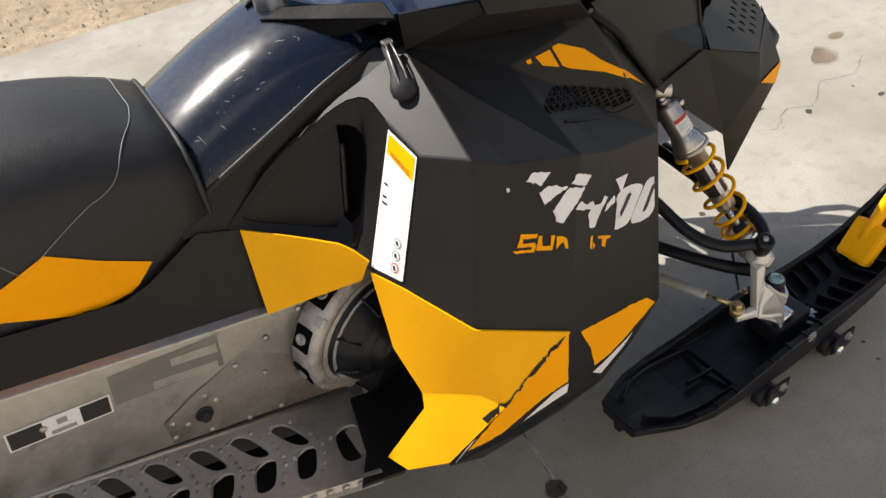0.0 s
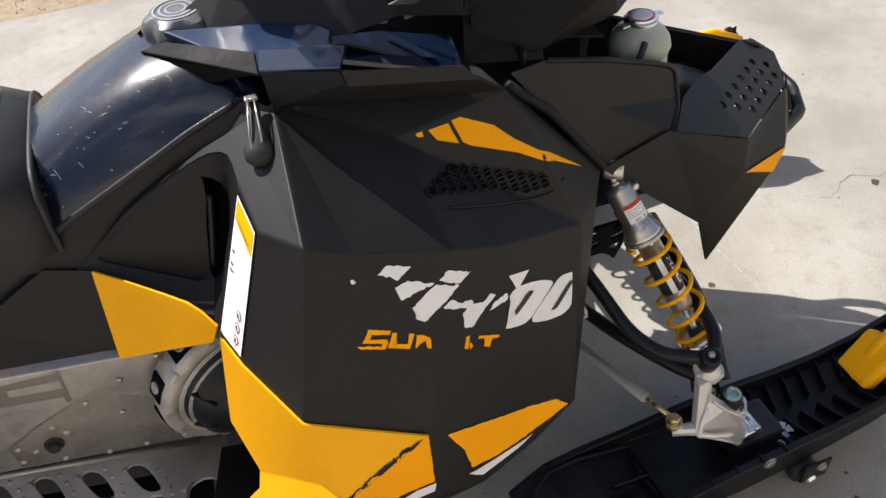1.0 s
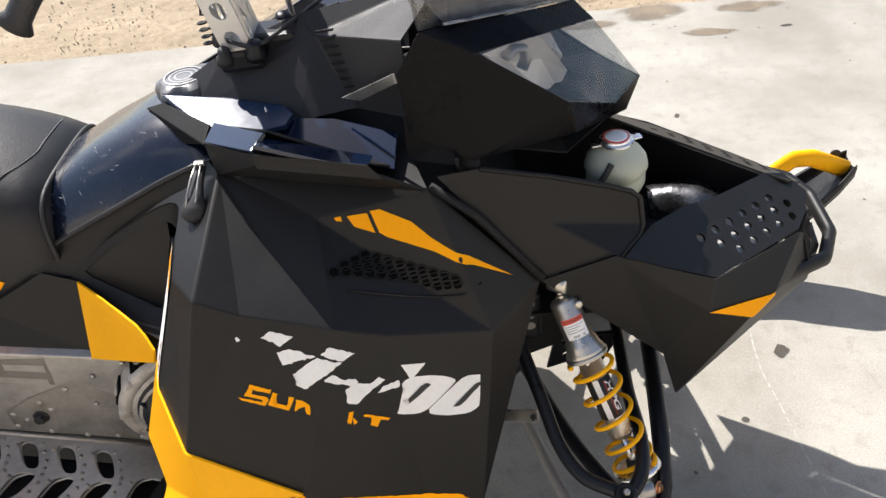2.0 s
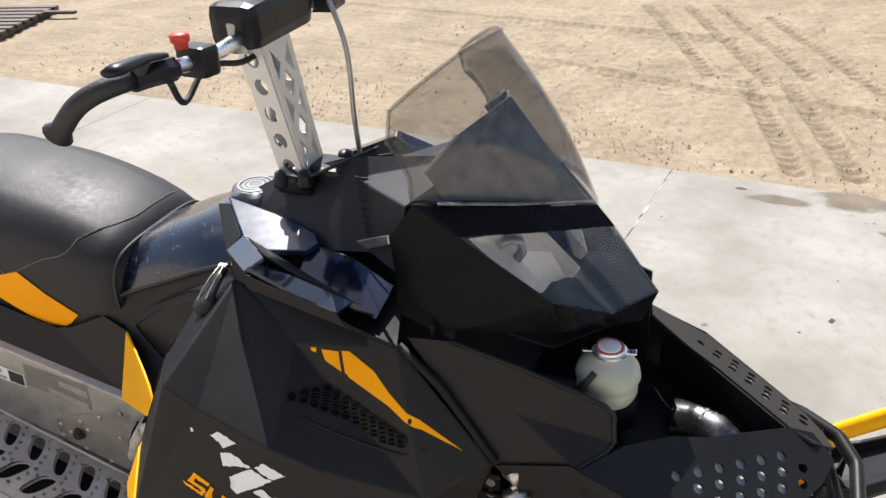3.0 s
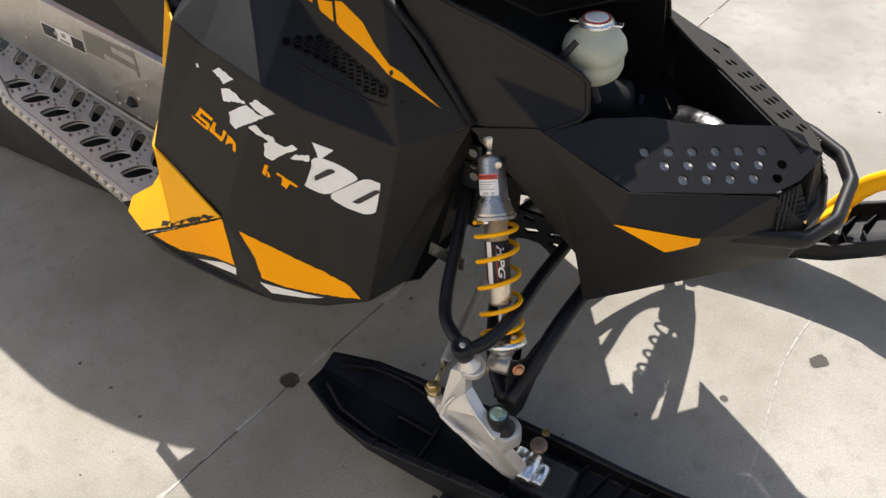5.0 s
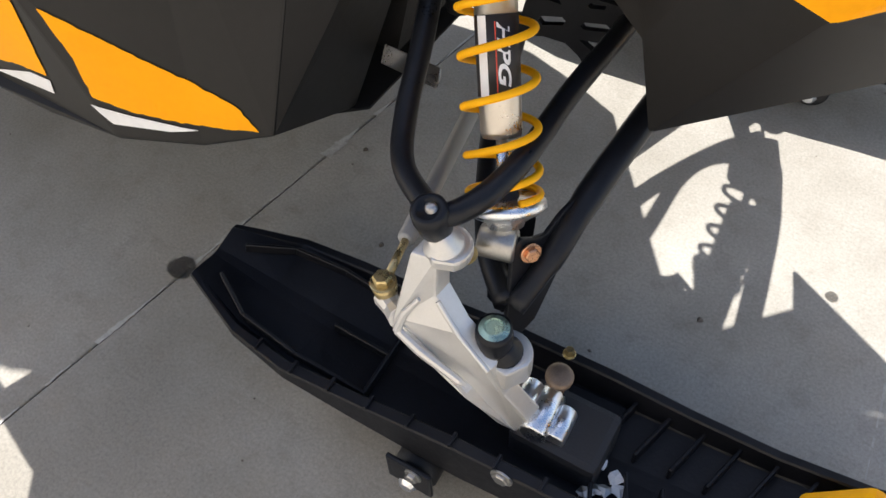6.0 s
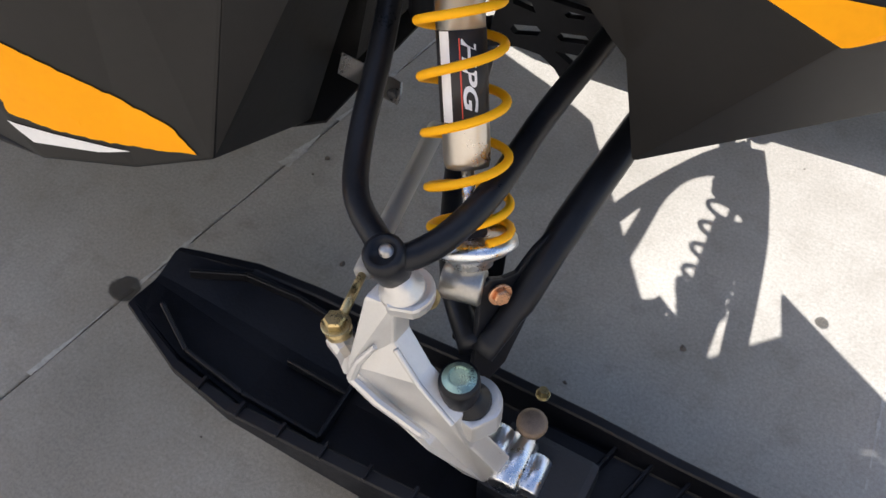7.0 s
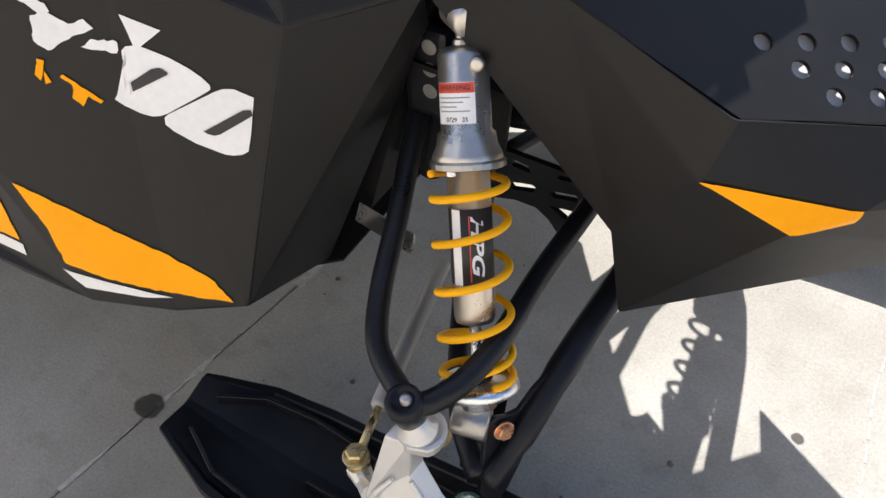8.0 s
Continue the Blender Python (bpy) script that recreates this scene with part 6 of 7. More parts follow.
# ---- skis on small wheels ----
def ski(far):
    pivot = Vector((0.30, 2 * MID + 0.486 if far else -0.486, 0))
    turn = Matrix.Translation(pivot) @ pose(0, 0, 0, 0, -3.5 if far else 0, 2.6) @ Matrix.Translation(-pivot)
    f = lambda v: tuple(turn @ Vector(flip(v) if far else v))
    YC = -0.486
    # stations along: x, half width, floor height, wall height
    st = [(-0.112, 0.050, 0.156, 0.004), (-0.088, 0.060, 0.151, 0.005), (-0.02, 0.088, 0.131, 0.010), (0.06, 0.100, 0.110, 0.020), (0.16, 0.100, 0.092, 0.042), (0.30, 0.100, 0.074, 0.072), (0.42, 0.098, 0.074, 0.066),
          (0.52, 0.094, 0.075, 0.055), (0.62, 0.090, 0.080, 0.048), (0.72, 0.085, 0.100, 0.044), (0.82, 0.078, 0.145, 0.040), (0.92, 0.068, 0.215, 0.034), (0.98, 0.054, 0.265, 0.028), (1.02, 0.034, 0.300, 0.020)]
    bm = bmesh.new()
    rings = []
    for x, hw, z, h in st:
        prof = [(-1.0, h), (-1.0, 0.0), (-0.80, -0.026), (-0.22, -0.026), (-0.15, -0.045), (0.15, -0.045), (0.22, -0.026), (0.78, -0.026), (0.93, 0.0), (0.93, h * 0.72), (0.79, h * 0.72), (0.76, 0.004), (0.1, -0.004), (-0.1, -0.004), (-0.80, 0.004), (-0.84, h)]
        rings.append([bm.verts.new(f((x, YC + hw * a, z + b))) for a, b in prof])
    n = 16
    for a, b in zip(rings, rings[1:]):
        for k in range(n):
            bm.faces.new((a[k], a[(k + 1) % n], b[(k + 1) % n], b[k]))
    bm.faces.new(rings[0][::-1]); bm.faces.new(rings[-1])
    bmesh.ops.recalc_face_normals(bm, faces=bm.faces)
    soften(bm, 0.002, 1, 45)
    s = part("ski", bm, SKIMAT, sled, "scuffed black plastic ski with moulded ribs")
    # ribs inside the channel
    def zf(x):
        for a, b in zip(st, st[1:]):
            if a[0] <= x <= b[0]:
                q = (x - a[0]) / (b[0] - a[0])
                return a[2] + (b[2] - a[2]) * q, a[1] + (b[1] - a[1]) * q, a[3] + (b[3] - a[3]) * q
        return st[-1][2], st[-1][1], st[-1][3]
    for k in range(9):
        x = 0.435 + 0.042 * k
        z, hw, h = zf(x)
        for sgn in (-1, 1):
            p = [f((x + 0.022, YC + sgn * hw * 0.80, z + 0.012)), f((x, YC + sgn * 0.012, z + 0.010))]
            part("ski_rib", block((math.dist(p[0], p[1]), 0.0045, 0.024), along(p[0], p[1]), 0.001, None, 1), SKIMAT, s, "moulded stiffening rib")
    # raised outline in the tail
    tail = [(-0.075, -0.030), (-0.02, -0.062), (0.06, -0.070), (0.16, -0.070), (0.16, 0.060), (0.05, 0.066), (-0.02, 0.055), (-0.075, 0.020)]
    for a, b in zip(tail, tail[1:]):
        za, zb = zf(a[0])[0], zf(b[0])[0]
        p0, p1 = f((a[0], YC + a[1], za + 0.010)), f((b[0], YC + b[1], zb + 0.010))
        part("ski_rib", block((math.dist(p0, p1), 0.005, 0.014), along(p0, p1), 0.001, None, 1), SKIMAT, s, "moulded stiffening rib")
    p0, p1 = f((0.08, YC - 0.01, zf(0.08)[0] + 0.010)), f((0.16, YC - 0.01, zf(0.16)[0] + 0.010))
    part("ski_rib", block((math.dist(p0, p1), 0.005, 0.014), along(p0, p1), 0.001, None, 1), SKIMAT, s, "moulded stiffening rib")
    # small notches along the top of the outer wall
    for k in range(8):
        x = 0.02 + 0.055 * k
        z, hw, h = zf(x)
        part("wall_tab", block((0.004, hw * 0.18, 0.008), Matrix.Translation(f((x, YC - hw * 0.90, z + h + 0.001))), 0.001), SKIMAT, s, "small moulded tab")
    # rubber block and clamp under the spindle foot
    part("ski_rubber", block((0.11, 0.085, 0.060), Matrix.Translation(f((0.395, YC, 0.090))), 0.010), RUBBER, s, "black rubber ski block")
    cl = bmesh.new()
    for x, z, w_, r_ in ((0.345, 0.142, 0.054, 0.014), (0.368, 0.132, 0.060, 0.017), (0.391, 0.124, 0.044, 0.013)):
        lathe(f((x, -0.494 - w_ / 2, z)), f((x, -0.494 + w_ / 2, z)), [(0, r_ * 0.85), (0.002, r_), (w_ - 0.002, r_), (w_, r_ * 0.85)], 14, cl)
    block((0.07, 0.034, 0.016), Matrix.Translation(f((0.366, -0.494, 0.122))) @ pose(0, 0, 0, 0, 16, 0), 0.003, cl)
    part("ski_saddle", cl, BRIGHT, s, "bright ribbed aluminium saddle", True)
    part("pivot_spacer", lathe(f((0.366, YC + 0.030, 0.128)), f((0.374, YC + 0.022, 0.185)), [(0, 0.012), (0.004, 0.009), (0.034, 0.009), (0.040, 0.016), (0.046, 0.0165), (0.049, 0.012)], 20), mat("rusty steel", (0.20, 0.15, 0.11), 0.5, metal=0.6, var=0.4, scale=60) if not far else STEEL, s, "rusty pivot spacer", True)
    hexbolt("pivot_bolt", f((0.361, YC - 0.100, 0.138)), (0, 1 if far else -1, 0), 0.010, s, STEEL, "steel pivot bolt", 0.006)
    hexbolt("wall_bolt", f((0.364, YC + 0.078, 0.134)), (0, 0, 1), 0.006, s, ZINC, "small zinc bolt", 0.012)
    # scraps of torn foil lying in the channel
    if not far:
        rg = random.Random(5)
        for k in range(7):
            cx, cy = 0.455 + rg.uniform(-0.016, 0.030), YC + rg.uniform(-0.045, 0.0)
            zc = zf(cx)[0] + 0.007
            sb = bmesh.new()
            n = rg.randint(5, 7)
            ring_ = [sb.verts.new((cx + rg.uniform(0.005, 0.012) * math.cos(6.283 * q / n), cy + rg.uniform(0.005, 0.012) * math.sin(6.283 * q / n), zc + rg.uniform(0, 0.006))) for q in range(n)]
            mid_ = sb.verts.new((cx, cy, zc + rg.uniform(0.002, 0.008)))
            for q in range(n):
                sb.faces.new((ring_[q], ring_[(q + 1) % n], mid_))
            part("foil_scrap", sb, WHITE if k % 3 == 0 else STEEL, s, "torn scrap of foil in the ski channel")
    # yellow ski loop
    lp = []
    corners = [Vector((x, YC, z)) for x, z in ((0.678, 0.10), (0.698, 0.175), (0.738, 0.242), (0.762, 0.270), (0.868, 0.343), (0.915, 0.338), (1.005, 0.285))]
    for i, p in enumerate(corners):
        if 0 < i < len(corners) - 1:
            lp += [p.lerp(corners[i - 1], 0.14), p.lerp(corners[i - 1], 0.04), p.lerp(corners[i + 1], 0.04), p.lerp(corners[i + 1], 0.14)]
        else:
            lp.append(p)
    part("ski_loop", sweep([f(v) for v in lp], [0.024] * len(lp), 8, flat=0.55, up=(0, 1, 0)), YELLOW, s, "bright yellow plastic ski loop", True)
    part("loop_foot", block((0.100, 0.080, 0.045), Matrix.Translation(f((0.690, YC, 0.150))) @ pose(0, 0, 0, 0, -58, 0), 0.010), YELLOW, s, "yellow loop foot")
    hexbolt("loop_bolt", f((0.985, YC - 0.020, 0.320)), (0, 1 if far else -1, 0), 0.010, s, RUBBER, "black loop bolt", 0.01)
    # dolly wheels clipped to the ski's keel
    part("ski_dolly", block((0.34, 0.012, 0.030), Matrix.Translation(f((0.355, YC - 0.062, 0.040))), 0.004), SATIN, s, "black steel wheel bracket on the ski")
    for x in (0.245, 0.47):
        for sgn in (-1, 1):
            y = YC + sgn * 0.092
            wl = part("wheel", lathe(f((x, y - 0.014, 0.030)), f((x, y + 0.014, 0.030)), [(0, 0.012), (0.001, 0.025), (0.004, 0.030), (0.024, 0.030), (0.027, 0.025), (0.028, 0.012)], 24), RUBBER, s, "small black rubber wheel", True)
            if sgn > 0:
                continue
            pb = YC + sgn * 0.118
            part("wheel_bracket", block((0.062, 0.006, 0.056), Matrix.Translation(f((x + 0.004, pb, 0.058))), 0.0025), SATIN, s, "black steel wheel bracket beside the ski")
            hexbolt("bracket_bolt", f((x + 0.012, pb + sgn * 0.003, 0.072)), (0, (-sgn if far else sgn), 0), 0.0085, s, STEEL, "steel bracket bolt", 0.008)
    for x in (0.245, 0.47):
        ab = sweep([f((x, YC - 0.105, 0.030)), f((x, YC + 0.105, 0.030))], 0.006, 10)
        for sgn in (-1, 1):
            lathe(f((x, YC + sgn * 0.114, 0.030)), f((x, YC + sgn * 0.132, 0.030)), [(0, 0.012), (0.006, 0.013), (0.012, 0.008)], 12, ab)
        part("axle", ab, BRIGHT, s, "bright steel axle with domed nuts")
    part("dolly_cross", block((0.30, 0.15, 0.006), Matrix.Translation(f((0.355, YC, 0.032))), 0.002), SATIN, s, "black cross plate")


for far in (False, True):
    suspension(far)
    ski(far)
# bare bracket hanging inside, cast top bracket and slotted lower frame
part("strap_bracket", prism([(-0.062, -0.012), (0.055, -0.012), (0.058, 0.0), (0.055, 0.012), (-0.062, 0.012)], 0.003, along((0.02, -0.258, 0.352), (0.122, -0.296, 0.382), (0.4, -0.7, 0.5)), 0.001), STEEL, sled, "bare steel strap bracket")
hexbolt("strap_bolt", (0.112, -0.297, 0.379), (0.4, -0.7, 0.5), 0.004, sled, RUBBER, "small dark bolt", 0.004)
for far in (False, True):
    tb_ = Vector((0.115, -0.238, 0.585))
    cbm = block((0.050, 0.020, 0.105), Matrix.Translation(flip(tb_) if far else tb_), 0.008)
    cbr = part("shock_mount", cbm, SATIN, sled, "black cast shock mount with lightening holes")
    for k in range(3):
        p = tb_ + Vector((0.006, -0.0102, 0.034 - 0.026 * k))
        q = p + Vector((0, -0.001, 0))
        part("mount_hole", lathe(flip(p) if far else p, flip(q) if far else q, [(0, 0.0085), (0.0008, 0.0085)], 14), STEEL, cbr, "pale hole in the mount")
    FR = {"a": (0.150, -0.170, 0.460), "b": (0.300, -0.170, 0.460), "c": (0.300, -0.170, 0.330), "d": (0.150, -0.170, 0.330)}
    hs = [[(0.213, 0.554), (0.247, 0.515), (0.427, 0.577), (0.447, 0.631), (0.413, 0.662), (0.240, 0.608)], [(0.567, 0.631), (0.600, 0.600), (0.787, 0.646), (0.807, 0.692), (0.773, 0.723), (0.600, 0.677)], [(0.607, 0.850), (0.633, 0.830), (0.747, 0.860), (0.753, 0.900), (0.633, 0.890)], [(0.567, 0.485), (0.720, 0.385), (0.773, 0.523)], [(0.22, 0.80), (0.40, 0.78), (0.36, 0.86), (0.22, 0.88)]]
    part("lower_frame", holed([(0.02, 0.308), (0.267, 0.400), (0.46, 0.400), (0.58, 0.308), (0.667, 0.185), (0.887, 0.700), (0.887, 0.931), (0.14, 0.946)], hs, [flip(FR[k]) if far else FR[k] for k in ("d", "c", "b", "a")], 0.008), SATIN, sled, "black slotted lower frame plate")

# front bumper loop
hoop = [Vector(v) for v in ((0.470, -0.215, 0.588), (0.560, -0.196, 0.574), (0.672, -0.128, 0.552), (0.706, -0.060, 0.556), (0.706, 0.045, 0.566), (0.677, 0.098, 0.576), (0.615, 0.139, 0.580), (0.520, 0.172, 0.585))]
bent = [hoop[0]]
for p, q, r_ in zip(hoop, hoop[1:], hoop[2:]):
    bent += [q.lerp(p, 0.16), q.lerp(p, 0.05), q.lerp(r_, 0.05), q.lerp(r_, 0.16)]
part("bumper", sweep(bent + [hoop[-1]], 0.0125, 8, flat=1.3), BLACK, sled, "black tubular front bumper hoop", True)

# ---- handlebar ----
base, head = Vector((-0.300, MID, 1.045)), Vector((-0.345, MID, 1.285))
tw, bw, dp = 0.082, 0.064, 0.024


SQ = [(0, 0), (1, 0), (1, 1), (0, 1)]
octs = [[(0.5 + 0.27 * math.cos(a) , 0.10 + 0.2 * k + 0.062 * math.sin(a)) for a in [math.pi / 4 * q + math.pi / 8 for q in range(8)]] for k in range(5)]
tri_ = []
for k in range(3):
    v0, v1 = 0.04 + k * 0.32, 0.04 + (k + 1) * 0.32
    vm = (v0 + v1) / 2
    tri_ += [[(0.16, v0 + 0.05), (0.40, vm), (0.16, v1 - 0.05)], [(0.84, v1 - 0.05), (0.60, vm), (0.84, v0 + 0.05)]]
    if k < 2:
        tri_ += [[(0.5, v1 - 0.10), (0.70, v1), (0.5, v1 + 0.10), (0.30, v1)]]
c8 = {(sx, sy, e): (base if e == 0 else head) + Vector((sx * dp, sy * (bw if e == 0 else tw) / 2, 0)) for sx in (-1, 1) for sy in (-1, 1) for e in (0, 1)}
riser = part("riser", block((0.05, 0.06, 0.012), Matrix.Translation(base + Vector((0, 0, 0.004))), 0.003), CAST, sled, "bare aluminium lattice handlebar riser")
for sy in (-1, 1):
    part("riser_cheek", holed(SQ, octs, [c8[(-1, sy, 0)], c8[(1, sy, 0)], c8[(1, sy, 1)], c8[(-1, sy, 1)]], 0.004), CAST, riser, "drilled aluminium cheek")
for sx in (-1, 1):
    part("riser_web", holed(SQ, tri_, [c8[(sx, -1, 0)], c8[(sx, 1, 0)], c8[(sx, 1, 1)], c8[(sx, -1, 1)]], 0.004), CAST, riser, "cross-braced aluminium web")
part("riser_clamp", block((0.07, 0.085, 0.035), Matrix.Translation(base + Vector((0, 0, -0.012))), 0.008), SATIN, riser, "black riser clamp")
bar_pts = [(-0.427, -0.414, 1.256), (-0.381, -0.402, 1.302), (-0.337, -0.354, 1.320), (-0.318, -0.205, 1.308), (-0.335, -0.06, 1.312), (-0.335, 0.0, 1.312), (-0.318, 0.145, 1.308), (-0.337, 0.294, 1.320), (-0.381, 0.342, 1.302), (-0.427, 0.354, 1.256)]
bc = spline(bar_pts, 6)
bar = part("handlebar", sweep(bc, 0.0115, 12), BRIGHT, sled, "bare aluminium handlebar", True)
for far in (False, True):
    g = bc[0:13]
    part("grip", sweep([flip(p) for p in g] if far else g, [0.021, 0.0145] + [0.0142] * 11, 14), GRIP, bar, "black rubber handlebar grip", True)
    m = (lambda v: flip(v)) if far else (lambda v: v)
    part("switch_block", sweep([m(p) for p in bc[12:16]], 0.021, 8, flat=0.85), SATIN, bar, "black switch housing")
    part("lever", sweep([m(v) for v in spline([(-0.318, -0.300, 1.338), (-0.312, -0.35, 1.348), (-0.302, -0.425, 1.354)], 4)], [0.007, 0.008, 0.009, 0.010, 0.011, 0.012, 0.013, 0.014, 0.010], 10, flat=0.6), SATIN, bar, "black brake lever", True)
part("switch_pod", block((0.040, 0.050, 0.046), along(bc[16], bc[18]), 0.008), SATIN, bar, "black switch pod")
part("stop_switch", lathe((-0.319, -0.262, 1.336), (-0.319, -0.262, 1.375), [(0, 0.010), (0.008, 0.010), (0.010, 0.0135), (0.019, 0.0140), (0.022, 0.011)], 16), RED, bar, "red stop switch knob", True)
part("throttle_block", block((0.055, 0.075, 0.050), Matrix.Translation((-0.310, 0.135, 1.318)) @ pose(0, 0, 0, 0, 0, 8), 0.010), SATIN, bar, "black throttle block")
part("throttle_lever", sweep(spline([(-0.300, 0.150, 1.322), (-0.262, 0.160, 1.322), (-0.245, 0.185, 1.316)], 5), 0.006, 8), SATIN, bar, "black throttle lever", True)
part("bar_clip", block((0.020, 0.030, 0.050), along(bc[21], bc[22]), 0.004), STEEL, bar, "steel cable clip")
part("bar_pad", block((0.085, 0.19, 0.075), Matrix.Translation((-0.335, MID, 1.325)), 0.020), SATIN, bar, "black bar pad over the clamp")
def cable(name, pts, r, m_, label):
    part(name, sweep(spline(pts), r, 8), m_, sled, label, True)
cable("cable", [(-0.32, -0.30, 1.30), (-0.335, -0.26, 1.255), (-0.34, -0.19, 1.285), (-0.34, -0.10, 1.265), (-0.335, -0.03, 1.27)], 0.005, RUBBER, "black looped control cable")
cable("brake_hose", [(-0.28, 0.09, 1.33), (-0.245, 0.075, 1.24), (-0.235, 0.06, 1.12), (-0.23, 0.06, 1.03)], 0.005, STEEL, "braided brake hose")
coil = [(-0.362 + 0.011 * math.cos(k * 0.7), 0.0 + 0.011 * math.sin(k * 0.7), 1.035 + 0.0013 * k) for k in range(40)]
part("tether_cord", sweep(coil + [(-0.362, 0.0, 1.10), (-0.372, 0.01, 1.14), (-0.352, 0.03, 1.22)], 0.0022, 6), RUBBER, sled, "black coiled tether cord", True)
# far console wing and dark dash details
part("dash_block", block((0.09, 0.07, 0.04), Matrix.Translation((-0.255, -0.02, 1.045)), 0.01), SATIN, sled, "black steering post boot")

for i_, (px_, py_, pz_, r_) in enumerate(((-0.275, -0.068, 1.050, 0.018), (-0.325, -0.070, 1.045, 0.014), (-0.240, 0.02, 1.055, 0.020), (-0.345, 0.0, 1.050, 0.015))):
    part("post_fitting", lathe((px_, py_, pz_ - 0.012), (px_ + 0.006, py_ - 0.008, pz_ + 0.02), [(0, r_), (0.010, r_), (0.014, r_ * 0.75), (0.026, r_ * 0.7), (0.03, r_ * 0.4)], 12), RUBBER if i_ % 2 else SATIN, sled, "black fitting at the steering post", True)
cable("harness", [(-0.36, 0.02, 1.04), (-0.32, -0.05, 1.062), (-0.27, -0.075, 1.058), (-0.22, -0.05, 1.075), (-0.17, 0.02, 1.085)], 0.0035, RUBBER, "black wiring harness round the post")

# latch on the panel's peak
lt = part("latch", sweep([(-0.358, -0.226, 0.943), (-0.362, -0.248, 0.930), (-0.365, -0.266, 0.917), (-0.368, -0.279, 0.906), (-0.370, -0.289, 0.896), (-0.371, -0.294, 0.889)], [0.0085, 0.0095, 0.0125, 0.0195, 0.0185, 0.008], 14, flat=0.7), RUBBER, side, "black rubber panel latch", True)
for dx in (-0.006, 0.006):
    part("latch_wire", sweep([(-0.358 + dx * 0.6, -0.230, 0.952), (-0.363 + dx, -0.254, 0.939), (-0.367 + dx * 1.2, -0.276, 0.924), (-0.370 + dx * 1.1, -0.287, 0.912)], 0.0017, 6), STEEL, lt, "thin bright wire of the latch", True)
part("latch_hook", block((0.017, 0.010, 0.006), Matrix.Translation((-0.358, -0.228, 0.950)), 0.002), STEEL, lt, "small metal hook of the latch")
# ---- decals and small fittings ----
def film(quad, mat_, parent, name, label="", off=0.0015, inset=None):
    """A flat sticker just proud of the surface that its corners lie on."""
    q = [Vector(v) for v in quad]
    n = (q[1] - q[0]).cross(q[2] - q[0]).normalized()
    c = sum(q, Vector()) / len(q)
    if n.dot(c - Vector((c.x + 0.25, MID, 0.55))) < 0:
        n = -n
    bm = bmesh.new()
    bm.faces.new([bm.verts.new(v + n * off) for v in q])
    return part(name, bm, mat_, parent, label)


def inquad(quad, u, v):
    a, b, c, d = [Vector(p) for p in quad]
    return a.lerp(b, u).lerp(d.lerp(c, u), v)


STRIPE = [[(-0.162, 0.873), (-0.152, 0.874), (-0.151, 0.867), (-0.159, 0.868)], [(-0.143, 0.873), (-0.113, 0.874), (-0.104, 0.846), (-0.134, 0.858)],
          [(-0.108, 0.876), (-0.094, 0.877), (-0.049, 0.855), (-0.022, 0.830), (0.029, 0.793), (0.094, 0.733), (0.035, 0.779), (-0.020, 0.811), (-0.088, 0.839), (-0.098, 0.846)]]
TORN = [[(-0.309, 0.786), (-0.305, 0.787), (-0.302, 0.781), (-0.308, 0.780)], [(-0.273, 0.781), (-0.258, 0.789), (-0.227, 0.776), (-0.250, 0.764), (-0.255, 0.770)],
        [(-0.255, 0.756), (-0.236, 0.759), (-0.201, 0.742), (-0.250, 0.735)], [(-0.194, 0.743), (-0.179, 0.753), (-0.146, 0.732), (-0.164, 0.725)],
        [(-0.199, 0.740), (-0.167, 0.724), (-0.225, 0.694), (-0.237, 0.703), (-0.233, 0.716), (-0.238, 0.720)], [(-0.196, 0.703), (-0.183, 0.709), (-0.169, 0.695), (-0.153, 0.691), (-0.149, 0.683), (-0.161, 0.681)],
        [(-0.169, 0.678), (-0.154, 0.683), (-0.134, 0.674), (-0.120, 0.680), (-0.112, 0.672), (-0.136, 0.660), (-0.158, 0.647), (-0.170, 0.655)], [(-0.126, 0.654), (-0.116, 0.662), (-0.092, 0.662), (-0.094, 0.651), (-0.108, 0.652)]]
ROUND_A = [(-0.089, 0.654), (-0.084, 0.659), (-0.076, 0.661), (-0.067, 0.660), (-0.045, 0.653), (-0.028, 0.645), (-0.016, 0.637), (-0.010, 0.631), (-0.010, 0.627), (-0.018, 0.621), (-0.051, 0.599), (-0.059, 0.595), (-0.068, 0.593), (-0.078, 0.594), (-0.094, 0.599), (-0.103, 0.605), (-0.100, 0.610), (-0.087, 0.612), (-0.084, 0.617), (-0.084, 0.627), (-0.087, 0.639), (-0.089, 0.646)]
ROUND_B = [(-0.055, 0.594), (-0.051, 0.598), (-0.007, 0.625), (0.001, 0.629), (0.011, 0.630), (0.029, 0.624), (0.025, 0.586), (0.022, 0.569), (0.016, 0.565), (0.008, 0.563), (0.000, 0.563), (-0.027, 0.571), (-0.047, 0.581), (-0.055, 0.587)]
MARK = [[(-0.086, 0.688), (-0.050, 0.677), (-0.075, 0.656), (-0.080, 0.672)]]
BARS = [[(-0.084, 0.625), (-0.062, 0.641), (-0.054, 0.643), (-0.047, 0.639), (-0.048, 0.637), (-0.083, 0.616)], [(-0.019, 0.585), (-0.017, 0.586), (0.019, 0.611), (0.026, 0.612), (0.028, 0.607), (-0.003, 0.584), (-0.009, 0.582), (-0.015, 0.583)]]
